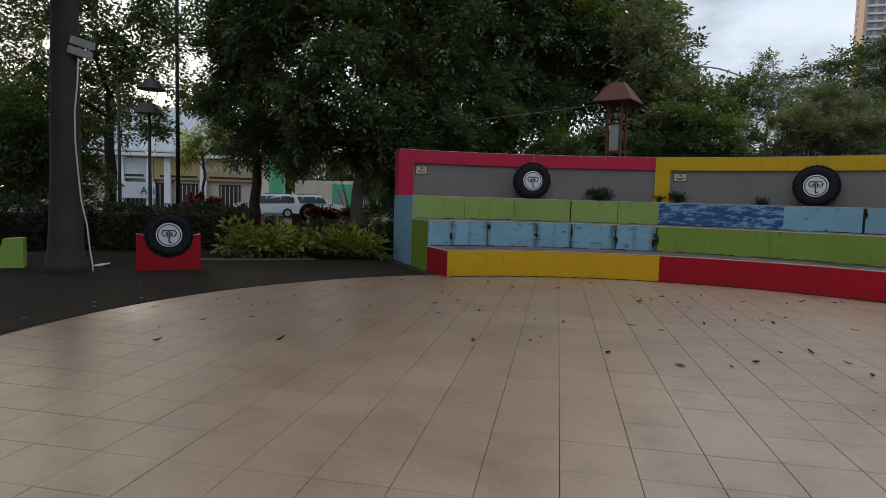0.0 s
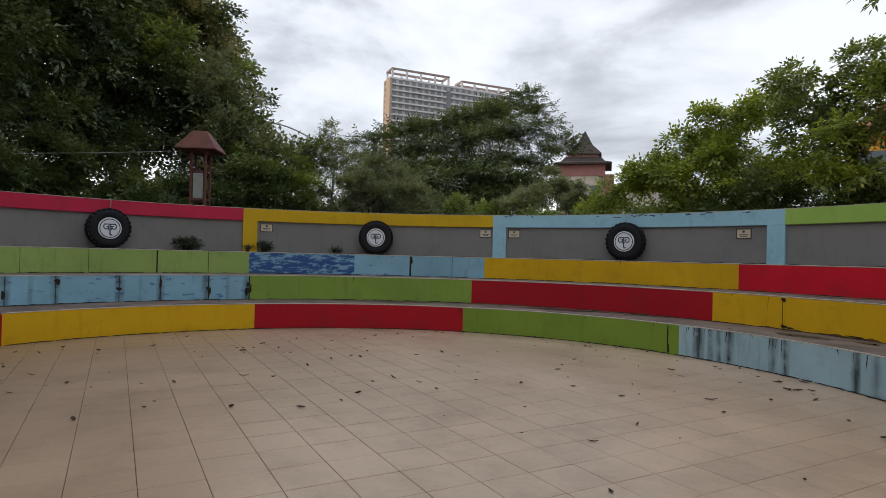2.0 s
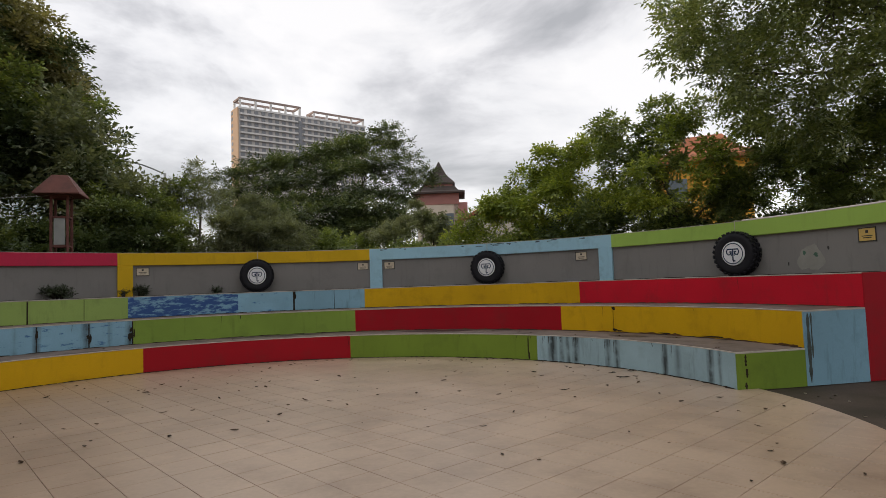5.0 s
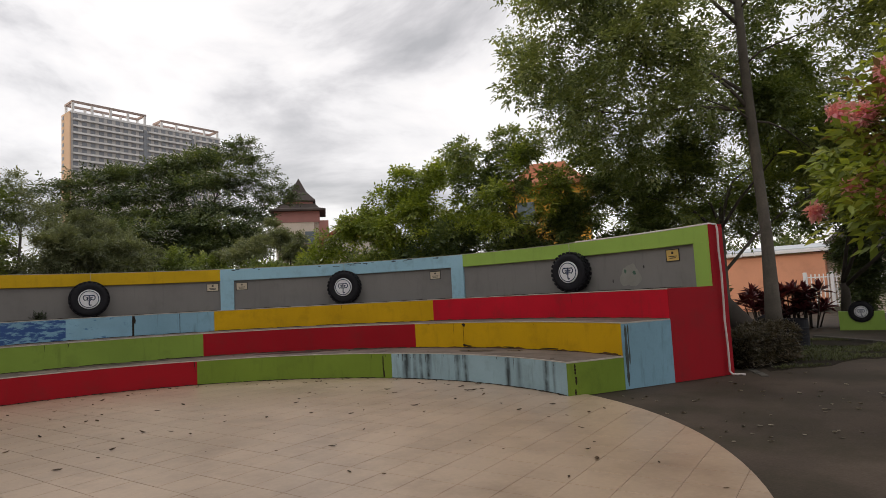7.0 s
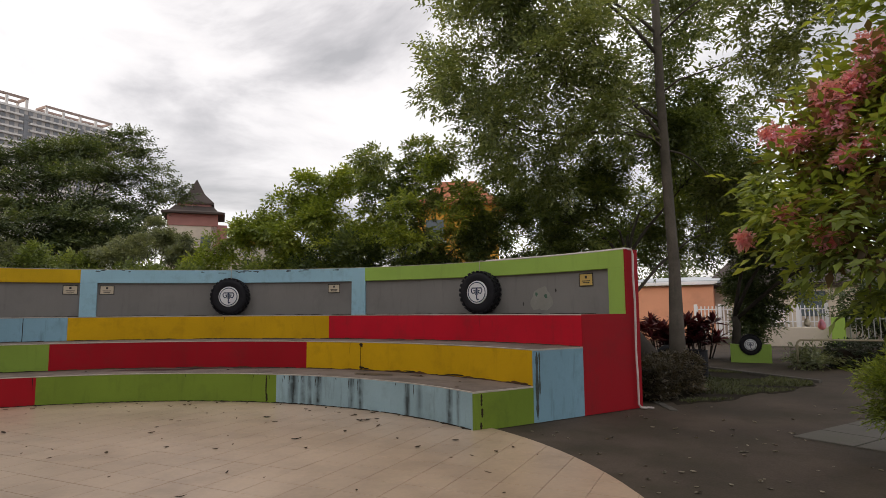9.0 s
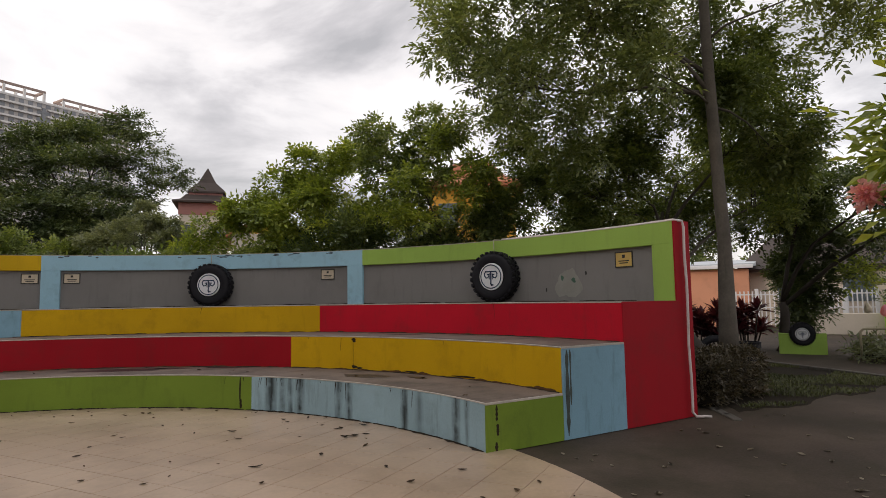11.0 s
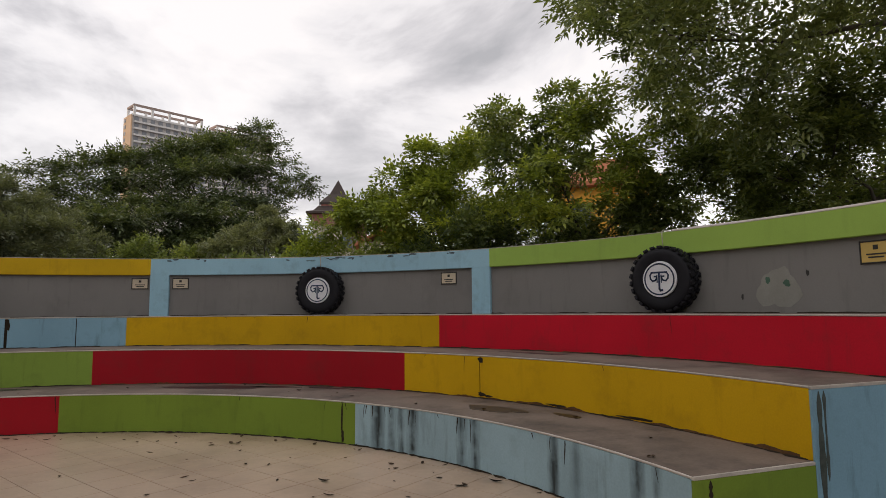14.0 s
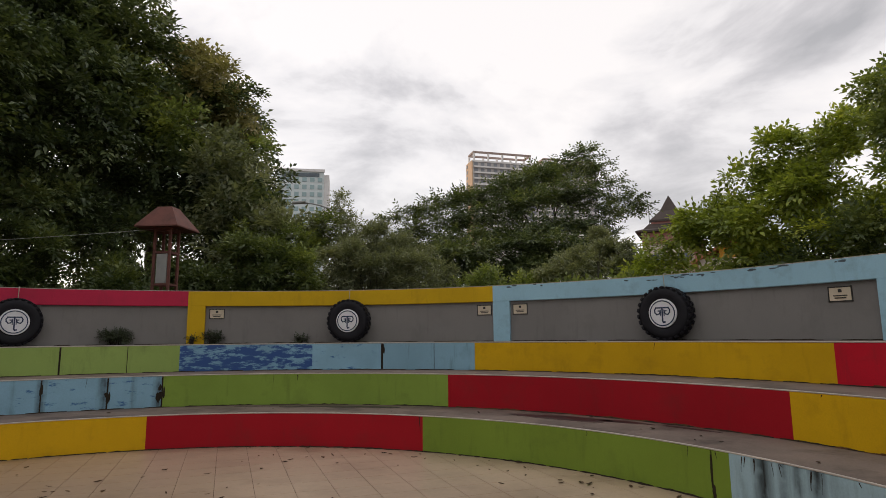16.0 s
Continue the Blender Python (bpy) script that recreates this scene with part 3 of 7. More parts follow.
def tree(name, base, lobes, material, label, seed, leaf=0.12, ratio=0.45, cover=1.5, count=7, droop=0.3, spread=0.45, clumps=9,
         trunk=0.14, fork=0.45, bark=None, extra=(), lean=(0, 0), category="tree", level=1.0):
    rng = np.random.default_rng(seed)
    root = empty(name, Matrix.Translation(base))
    inv = [(x - base[0], y - base[1], z - base[2], r, h) for x, y, z, r, h in lobes]
    top = max(l[2] for l in inv)
    split = Vector((lean[0], lean[1], top * fork))
    n = 7
    pts = [Vector((lean[0] * (i / n) ** 1.3 + 0.04 * math.sin(i * 2.1 + seed), lean[1] * (i / n) ** 1.3 + 0.04 * math.cos(i * 1.7 + seed), split.z * i / n)) for i in range(n + 1)]
    pts[0].z = -0.05
    rad = [trunk * (1.55 if i == 0 else 1.15 if i == 1 else 1 - 0.35 * i / n) for i in range(n + 1)]
    tube("trunk", pts, rad, bark or M_BARK, root, sides=12)
    runs = []
    places, outs, twigs = lobe_points(rng, inv, cover, leaf, ratio, count, clumps)
    nodes_at = [(pts[i], trunk * 0.5) for i in range(4, n + 1)]
    order = sorted(range(len(inv)), key=lambda i: -inv[i][3])
    mains = order[:max(3, len(order) // 4)]
    for i in mains + [j for j in order if j not in mains]:
        c, cc = twigs[i]
        end = Vector(c)
        if i in mains:
            reach = math.hypot(end.x - lean[0], end.y - lean[1])
            leave = min(1.0, max(0.6, (end.z - 0.6 * reach) / max(0.1, split.z))) * n
            k = min(n - 1, int(leave))
            start, r0 = pts[k].lerp(pts[k + 1], leave - k), trunk * 0.4
        else:
            start, r0 = min(nodes_at, key=lambda q: (q[0] - end).length + max(0.0, q[0].z - end.z))
            r0 = min(r0 * 0.7, trunk * 0.22)
        span = (end - start).length
        bend = start.lerp(end, 0.45) + Vector((rng.normal(0, 0.08 * span), rng.normal(0, 0.08 * span), rng.uniform(0.0, 0.16) * span))
        q = [start, start.lerp(bend, 0.5) + Vector((0, 0, 0.03 * span)), bend, bend.lerp(end, 0.55), end]
        runs.append((q, [r0, r0 * 0.8, r0 * 0.6, r0 * 0.42, r0 * 0.22]))
        nodes_at += [(q[2], r0 * 0.6), (q[3], r0 * 0.42), (q[4], r0 * 0.3)]
        for p in cc[:7]:
            e = Vector(p)
            t0 = bend.lerp(end, float(rng.uniform(0.3, 1)))
            runs.append(([t0, t0.lerp(e, 0.5) + Vector((0, 0, 0.05)), e], [r0 * 0.3, r0 * 0.2, r0 * 0.08]))
    tubes("branchwork", runs, bark or M_BARK, root, sides=6)
    outs[:, 2] *= level
    leaf_mesh("crown", *sprays(rng, places, outs, leaf, ratio, count, droop, spread), material, root)
    for mat2, lobes2, cov2, nm in extra:
        inv2 = [(x - base[0], y - base[1], z - base[2], r, h) for x, y, z, r, h in lobes2]
        if nm == "flower_head":
            for one in inv2:
                o2 = unit(rng.normal(0, 1, (90, 3)))
                p2 = np.array(one[:3]) + o2 * np.array([one[3], one[3], one[4]]) * rng.uniform(0.3, 1.0, (90, 1)) ** 0.5
                leaf_mesh(nm, *sprays(rng, p2, o2, leaf * 0.3, 0.75, 4, 0, 0.8), mat2, root)
            continue
        p2, o2, _ = lobe_points(rng, inv2, cov2, leaf, ratio, count, clumps)
        leaf_mesh(nm, *sprays(rng, p2, o2, leaf, ratio, count, droop, spread), mat2, root)
    return tagged(root, label, category)


def shrub(name, base, lobes, material, label, seed, leaf=0.1, ratio=0.45, cover=1.6, count=6, droop=0.1, spread=0.5, category="shrub"):
    """A bush: stems from the ground and leaves in lobes."""
    rng = np.random.default_rng(seed)
    root = empty(name, Matrix.Translation(base))
    inv = [(x - base[0], y - base[1], z - base[2], r, h) for x, y, z, r, h in lobes]
    places, outs, twigs = lobe_points(rng, inv, cover, leaf, ratio, count, 8)
    keep = places[:, 2] > 0.01
    runs = []
    for c, cc in twigs:
        for p in cc[:6]:
            e = Vector((float(p[0]), float(p[1]), max(0.1, float(p[2]))))
            s = Vector((float(c[0]) * 0.5, float(c[1]) * 0.5, -0.03))
            runs.append(([s, s.lerp(e, 0.5) + Vector((0, 0, 0.06)), e], [0.016, 0.011, 0.005]))
    tubes("stem", runs, M_BARK_DARK, root, sides=5)
    leaf_mesh("leaves", *sprays(rng, places[keep], outs[keep], leaf, ratio, count, droop, spread), material, root)
    return tagged(root, label, category)


def hedge(name, x, y, sx, sy, h, turn, material, label, seed, leaf=0.05, cover=1.5):
    """A clipped hedge: a twiggy core and a skin of small leaves."""
    rng = np.random.default_rng(seed)
    root = empty(name, pose(x, y, 0, 0, 0, turn))
    part("core", box_bm(sx - 0.16, sy - 0.16, h - 0.1, Matrix.Translation((0, 0, -0.03)), 0.05), M_SOIL_SHADE, root)
    area = [sx * sy, 2 * sx * h, 2 * sy * h]
    m = int(cover * sum(area) / (0.5 * leaf * leaf * 0.5 * 5))
    which = rng.choice(3, m, p=np.array(area) / sum(area))
    p = np.stack([rng.uniform(-sx / 2, sx / 2, m), rng.uniform(-sy / 2, sy / 2, m), rng.uniform(0.03, h, m)], 1)
    sg = rng.choice([-1, 1], m)
    out = np.zeros((m, 3))
    p[which == 0, 2], out[which == 0, 2] = h - 0.04, 1
    p[which == 1, 1], out[which == 1, 1] = (sg * (sy / 2 - 0.04))[which == 1], sg[which == 1]
    p[which == 2, 0], out[which == 2, 0] = (sg * (sx / 2 - 0.04))[which == 2], sg[which == 2]
    wob = 0.05 * np.sin(p[:, 0] * 3.1) + 0.04 * np.sin(p[:, 0] * 7.7 + p[:, 1] * 5) + rng.normal(0, 0.03, m)
    p += out * wob[:, None]
    leaf_mesh("leaves", *sprays(rng, p, out, leaf, 0.5, 5, 0.0, 0.5), material, root)
    return tagged(root, label, "hedge")

# ---- ground ----
R1, R2, R3, RW = 6.16, 7.22, 8.23, 9.25
H1, H2, H3, H4 = 0.491, 1.003, 1.491, 2.549
A_LEFT, A_RIGHT = 64.5, -89.3
CUTS = (64.5, 27.1, -11.4, -50.2, -89.3)
FLOOR_R = 6.47


def ground_sheet():
    rings = [0, 4, 6.2, 8, 11, 15, 20, 28, 40, 70, 150, 400, 1000, 2500]
    n, verts, faces = 72, [(0, 0, -0.03)], []
    for r in rings[1:]:
        for i in range(n):
            t = 2 * math.pi * i / n
            verts.append((r * math.cos(t), r * math.sin(t), -0.03))
    for i in range(n):
        faces.append((0, 1 + i, 1 + (i + 1) % n))
    for k in range(len(rings) - 2):
        for i in range(n):
            a, b = 1 + k * n + i, 1 + k * n + (i + 1) % n
            faces.append((a, a + n, b + n, b))
    return tagged(solid("ground", verts, faces, M_ASPHALT), "dark worn asphalt ground with mossy patches", "ground", kind="structure")


ground_sheet()

slab_v = [(FLOOR_R * math.cos(2 * math.pi * i / 160), FLOOR_R * math.sin(2 * math.pi * i / 160), z) for z in (-0.06, -0.006) for i in range(160)]
slab_f = [tuple(range(160)), tuple(range(160, 320))] + [(i, (i + 1) % 160, 160 + (i + 1) % 160, 160 + i) for i in range(160)]
floor = tagged(solid("floor", slab_v, slab_f, M_GROUT), "round cream ceramic tiled stage floor with dark joints", "floor", kind="structure")

# ---- seating ----
TIERS = [
    ("seating_tier_1", R1, R2, 0.0, H1, "lowest curved concrete seating step painted yellow, red, green and blue"),
    ("seating_tier_2", R2, R3, 0.0, H2, "middle curved concrete seating step painted blue, green, red and yellow"),
    ("seating_tier_3", R3, RW, 0.0, H3, "top curved concrete seating step painted green, blue, yellow and red"),
]
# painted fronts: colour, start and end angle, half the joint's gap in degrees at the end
# reds and greens run darker on the lower tiers
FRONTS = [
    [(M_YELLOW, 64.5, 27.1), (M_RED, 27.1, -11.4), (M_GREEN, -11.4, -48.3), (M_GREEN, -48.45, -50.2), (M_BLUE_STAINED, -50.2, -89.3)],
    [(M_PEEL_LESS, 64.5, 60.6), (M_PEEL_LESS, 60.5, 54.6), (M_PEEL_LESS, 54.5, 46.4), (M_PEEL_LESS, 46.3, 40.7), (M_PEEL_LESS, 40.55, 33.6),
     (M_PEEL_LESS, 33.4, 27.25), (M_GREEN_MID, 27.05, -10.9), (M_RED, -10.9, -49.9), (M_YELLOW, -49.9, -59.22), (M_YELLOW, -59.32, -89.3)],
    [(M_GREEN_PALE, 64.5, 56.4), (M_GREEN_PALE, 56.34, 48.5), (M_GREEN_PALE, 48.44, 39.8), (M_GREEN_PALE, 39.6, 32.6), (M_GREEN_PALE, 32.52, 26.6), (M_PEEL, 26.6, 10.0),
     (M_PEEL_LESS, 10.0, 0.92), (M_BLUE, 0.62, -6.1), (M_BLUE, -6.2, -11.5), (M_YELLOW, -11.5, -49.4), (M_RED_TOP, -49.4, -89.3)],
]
# top tier's right end takes the darker red to paint in its shade
ENDS = [(M_RED, M_GREEN), (M_GREEN, M_BLUE), (M_BLUE, M_RED)]


def radial_slab(name, r0, r1, z0, z1, a, thick, material, parent):
    """A thin upright slab standing along a radius; thick in degrees of turn."""
    return arc_solid(name, block(r0, r1, z0, z1, 0.004), a, a + thick, material, parent, step=5)


for (nm, ra, rb, za, zb, lab), fronts, (left_m, right_m) in zip(TIERS, FRONTS, ENDS):
    core = arc_solid(nm, [(ra + 0.02, -0.04), (rb + 0.03, -0.04), (rb + 0.03, zb), (ra + 0.026, zb), (ra + 0.02, zb - 0.006)], A_LEFT - 0.12, A_RIGHT + 0.12,
                     M_CONCRETE)
    tagged(core, lab, "seating step", kind="structure")
    low = {"seating_tier_1": -0.02, "seating_tier_2": H1 + 0.002, "seating_tier_3": H2 + 0.002}[nm]
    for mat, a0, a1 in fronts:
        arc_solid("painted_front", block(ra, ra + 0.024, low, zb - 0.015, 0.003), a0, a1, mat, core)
    arc_solid("joint_backing", block(ra + 0.008, ra + 0.022, low, zb - 0.03, 0.002), A_LEFT - 0.1, A_RIGHT + 0.1, M_MOSSY, core)
    arc_solid("worn_edge", block(ra - 0.003, ra + 0.014, zb - 0.013, zb + 0.003, 0.004), A_LEFT, A_RIGHT, M_NOSING, core)
    far = RW + 0.31 if nm == "seating_tier_3" else rb - 0.002
    top = zb if nm == "seating_tier_3" else zb - 0.022
    radial_slab("painted_end", ra + 0.002, far, -0.02, top, A_LEFT, 0.14, left_m, core)
    radial_slab("painted_end", ra + 0.002, far, -0.02, top, A_RIGHT, -0.14, right_m, core)
    if nm != "seating_tier_3":
        radial_slab("worn_end_edge", ra + 0.004, rb - 0.004, zb - 0.02, zb + 0.002, A_LEFT, 0.15, M_NOSING, core)
        radial_slab("worn_end_edge", ra + 0.004, rb - 0.004, zb - 0.02, zb + 0.002, A_RIGHT, -0.15, M_NOSING, core)

# ---- back wall ----
wall = arc_solid("wall_back", [(RW + 0.06, -0.04), (RW + 0.29, -0.04), (RW + 0.29, 2.53), (RW + 0.06, 2.53)], A_LEFT - 0.1, A_RIGHT + 0.1, M_PANEL)
tagged(wall, "curved grey rendered wall with coloured painted border bands", "wall", kind="structure")
BAND_Z = 2.245
BANDS = [(M_RED_BAND, 0, True, False), (M_YELLOW_BAND, 1, True, False), (M_BLUE_BAND, 2, True, True), (M_GREEN_BAND, 3, False, True)]
W_CUTS = (64.5, 27.0, -11.5, -51.6, -89.3)
for mat, k, left_post, right_post in BANDS:
    a0, a1 = W_CUTS[k], W_CUTS[k + 1]
    arc_solid("border_band", block(RW, RW + 0.31, BAND_Z, H4, 0.008), a0, a1, mat, wall)
    if left_post:
        arc_solid("border_post", block(RW, RW + 0.07, H3 - 0.02, BAND_Z + 0.006, 0.004), a0, a0 - 2.05, mat, wall)
    if right_post:
        arc_solid("border_post", block(RW, RW + 0.07, H3 - 0.02, BAND_Z + 0.006, 0.004), a1 + 2.05, a1, mat, wall)
    arc_solid("worn_edge", block(RW - 0.002, RW + 0.05, H4 - 0.006, H4 + 0.004, 0.003), a0, a1, M_NOSING, wall)
# darker red here puts the end face's shade into its colour
radial_slab("painted_end", RW + 0.004, RW + 0.31, H3, H4 - 0.004, A_RIGHT, -0.14, M_RED, wall)
radial_slab("painted_end", RW + 0.004, RW + 0.31, H3, H4 - 0.004, A_LEFT, 0.14, M_RED_BAND, wall)


# dark run-off on the tiers' painted ends
for k, (r, w, z0, z1, mat) in enumerate(((R1 + 0.14, 0.03, 0.30, 0.46, "green"), (R1 + 0.15, 0.035, 0.15, 0.27, "green"), (R1 + 0.13, 0.04, -0.01, 0.09, "green"),
                                         (R2 + 0.07, 0.06, 0.02, 0.97, "blue"), (R2 + 0.12, 0.03, 0.35, 0.97, "blue"))):
    wob = random.Random(40 + k)
    verts, faces, n = [], [], 12
    for i in range(n + 1):
        z, hw = z0 + (z1 - z0) * i / n, w * 0.5 * (0.12 if i in (0, n) else wob.uniform(0.5, 1.2))
        for rr in (r - hw, r + hw):
            verts += [polar(rr, A_RIGHT - 0.14, z), polar(rr, A_RIGHT - 0.14 - math.degrees(0.002 / r), z)]
    for i in range(n):
        b = 4 * i
        faces += [(b + 1, b + 3, b + 7, b + 5), (b, b + 1, b + 5, b + 4), (b + 2, b + 6, b + 7, b + 3)]
    tagged(solid("trim_drips", verts, faces, M_RUNOFF if mat == "blue" else M_MOSSY), "dark run-off stain on the %s painted end" % mat, "stain", kind="structure")

# dark mossy grime in the foot of each riser, in broken runs; the floor's near-closed line also paints the shading there
grime = random.Random(5)
for name, r, z in (("floor", R1, 0.0), ("tier", R2, H1), ("tier", R3, H2), ("wall", RW + 0.06, H3)):
    a = A_LEFT - 0.5
    verts, faces = [], []
    while a > A_RIGHT + 1:
        run = grime.uniform(1.5, 9)
        stop = max(A_RIGHT + 0.3, a - run)
        n = max(2, int((a - stop) / 0.5))
        b = len(verts)
        for i in range(n + 1):
            t = a + (stop - a) * i / n
            h = 0.005 + 0.018 * abs(noise.noise((t * 0.9, r, 0))) * (0 if i in (0, n) else 1)
            d = 0.01 + 0.07 * abs(noise.noise((t * 0.7, r, 5))) * (0 if i in (0, n) else 1)
            verts += [polar(r - d, t, z + 0.002), polar(r - 0.0035, t, z + h + 0.004), polar(r + 0.002, t, z)]
        for i in range(n):
            for j in range(3):
                p, q = b + i * 3 + j, b + i * 3 + (j + 1) % 3
                faces.append((p, q, q + 3, p + 3))
        faces += [(b, b + 1, b + 2), (b + n * 3, b + n * 3 + 1, b + n * 3 + 2)]
        a = stop - (grime.uniform(0.05, 0.4) if name == "floor" else grime.uniform(0.2, 2.5))
    tagged(solid("trim_grime", verts, faces, M_MOSSY), "dark mossy grime along the foot of the step", "grime", kind="stuff")

for a0, a1, r, z, top in ((-59.5, -88.5, R2, H1, 0.055), (-50.5, -59, R2, H1, 0.03), (-12, -48, R2, H1, 0.03), (-52, -88, R3, H2, 0.03)):
    verts, faces, n = [], [], 90
    for i in range(n + 1):
        t = a0 + (a1 - a0) * i / n
        h = 0.006 + top * max(0.0, noise.noise((t * 0.55, r, 2.0)) + 0.25) * (0.75 + 0.5 * noise.noise((t * 4.0, r, 6.0)))
        verts += [polar(r - 0.012, t, z + 0.002), polar(r - 0.002, t, z + h), polar(r + 0.002, t, z + h * 0.5)]
    for i in range(n):
        b = i * 3
        faces += [(b, b + 3, b + 4, b + 1), (b + 1, b + 4, b + 5, b + 2), (b, b + 2, b + 5, b + 3)]
    faces += [(0, 1, 2), (3 * n, 3 * n + 1, 3 * n + 2)]
    tagged(solid("trim_grime", verts, faces, M_SILT), "rust-brown silt along the foot of the step", "grime", kind="stuff")

# run-off drips below the steps' edges
for r, z, a0, a1, n, low in ((R1, H1, 64, -50, 4, 0.02), (R1, H1, -50, -89, 16, 0.02), (R2, H2, 64, -89, 6, H1), (R3, H3, 64, -89, 4, H2)):
    verts, faces = [], []
    for _ in range(n):
        a, w, top = grime.uniform(a1 + 1, a0 - 1), grime.uniform(0.006, 0.018), z - 0.021
        ln = min(grime.uniform(0.04, 0.3) ** 1.2, top - low - 0.03)
        b, k = len(verts), 7
        for i in range(k + 1):
            t = i / k
            hw = w * (1 - t) ** 0.5 * (0.7 + 0.6 * grime.random()) * 0.5
            off = math.degrees(0.008 * math.sin(3 * t + a) / r)
            verts += [polar(r - 0.0022, a + off + math.degrees(hw / r), top - ln * t), polar(r - 0.0022, a + off - math.degrees(hw / r), top - ln * t),
                      polar(r + 0.001, a + off, top - ln * t)]
        for i in range(k):
            for j in range(3):
                p, q = b + i * 3 + j, b + i * 3 + (j + 1) % 3
                faces.append((p, q, q + 3, p + 3))
    tagged(solid("trim_drips", verts, faces, M_MOSSY), "dark run-off drips below the step's edge", "stain", kind="stuff")

# ---- far buildings ----
def place_facade(name, ax, ay, bx, by):
    """An Empty at a with its x axis along the line to b; returns it and the length."""
    turn = math.degrees(math.atan2(by - ay, bx - ax))
    return empty(name, pose(ax, ay, 0, 0, 0, turn)), math.hypot(bx - ax, by - ay)


def pergola(parent, x0, x1, depth, z, h, posts):
    beams = bmesh.new()
    for y in (0.6, depth - 0.6):
        add_box(beams, x1 - x0, 1.0, 0.9, Matrix.Translation(((x0 + x1) / 2, y, z + h - 0.9)))
    for x in (x0 + 0.5, x1 - 0.5):
        add_box(beams, 1.0, depth - 1.2, 0.9, Matrix.Translation((x, depth / 2, z + h - 0.9)))
    part("roof_frame", beams, M_TOWER_FRAME, parent, "brown open roof frame")
    for i in range(posts):
        for y in (0.6, depth - 0.6):
            x = x0 + 0.5 + (x1 - x0 - 1.0) * i / (posts - 1)
            part("roof_post", box_bm(0.9, 0.9, h - 0.9, Matrix.Translation((x, y, z - 0.02))), M_TOWER_PALE, parent)


def apartment_tower():
    root, w = place_facade("apartment_tower", -44.4, 288.2, 18.1, 321.4)
    hgt, depth, storey, low = 90.0, 9.0, 3.05, 12
    part("wall", box_bm(w, depth, hgt, Matrix.Translation((w / 2, depth / 2, 0))), M_TOWER_GREY, root)
    # end wall, its orange sunlight painted on
    part("end_wall", box_bm(0.6, depth + 0.4, hgt + 0.6, Matrix.Translation((-0.28, depth / 2, 0))), M_TOWER_SUNLIT, root, "sunlit orange end wall")
    part("parapet", box_bm(w + 0.6, depth + 0.6, 0.9, Matrix.Translation((w / 2, depth / 2, hgt - 0.02))), M_TOWER_PALE, root)
    pane = box_bm(1.9, 0.3, 1.6)
    pane_me = bpy.data.meshes.new("window")
    pane.to_mesh(pane_me)
    pane.free()
    pane_me.materials.append(M_FAR_GLASS)
    cols = 20
    for k in range(low):
        z = hgt - storey * (k + 1)
        part("balcony_band", box_bm(w * 0.42, 1.1, 0.8, Matrix.Translation((w * 0.22, -0.5, z))), M_TOWER_PALE, root)
        part("balcony_band", box_bm(w * 0.30, 1.1, 0.8, Matrix.Translation((w * 0.62, -0.5, z))), M_TOWER_PALE, root)
        part("balcony_band", box_bm(w * 0.17, 1.1, 0.8, Matrix.Translation((w * 0.9, -0.5, z))), M_TOWER_PALE, root)
        for c in range(cols):
            o = new("window", pane_me)
            o.parent = root
            o.location = (w * (c + 0.5) / cols, -0.1, z + 1.15)
    for x in (0.45, 0.785):
        part("recess", box_bm(1.6, 0.5, hgt - 2, Matrix.Translation((w * x, -0.2, 0))), M_FAR_GLASS, root)
    for i in range(9):
        o = new("window", pane_me)
        o.parent = root
        o.matrix_local = pose(-0.6, depth * 0.8, hgt - storey * (i + 1) + 1.2, 0, 0, 90)
    pergola(root, 0.5, w * 0.46, depth, hgt + 0.8, 5.0, 5)
    pergola(root, w * 0.56, w - 0.5, depth, hgt + 0.8, 4.0, 5)
    tagged(root, "grey apartment tower with pale balcony bands and open roof frames", "tower")


apartment_tower()


def office_tower():
    root, w = place_facade("office_tower", -121.0, 228.0, -102.5, 235.5)
    hgt, depth, storey = 74.0, 16.0, 3.3
    part("wall", box_bm(w, depth, hgt, Matrix.Translation((w / 2, depth / 2, 0))), M_TOWER_TEAL, root)
    part("side_wall", box_bm(2.4, depth * 0.9, hgt - 0.8, Matrix.Translation((w + 1.1, depth / 2 + 0.6, 0))), M_TOWER_PALE, root)
    part("crown_frame", box_bm(w + 0.8, 1.0, 1.2, Matrix.Translation((w / 2, 0, hgt))), M_TOWER_PALE, root)
    pane = box_bm(1.9, 0.3, 1.9)
    pane_me = bpy.data.meshes.new("window")
    pane.to_mesh(pane_me)
    pane.free()
    pane_me.materials.append(M_TEAL_GLASS)
    for k in range(12):
        z = hgt - 4.5 - storey * k
        for c in range(6):
            o = new("window", pane_me)
            o.parent = root
            o.location = (w * (c + 0.5) / 6, -0.08, z)
    part("recess", box_bm(w * 0.8, 0.4, 1.6, Matrix.Translation((w / 2, -0.1, hgt - 2.2))), M_GLASS, root)
    tagged(root, "pale teal office tower with a grid of windows", "tower")


office_tower()


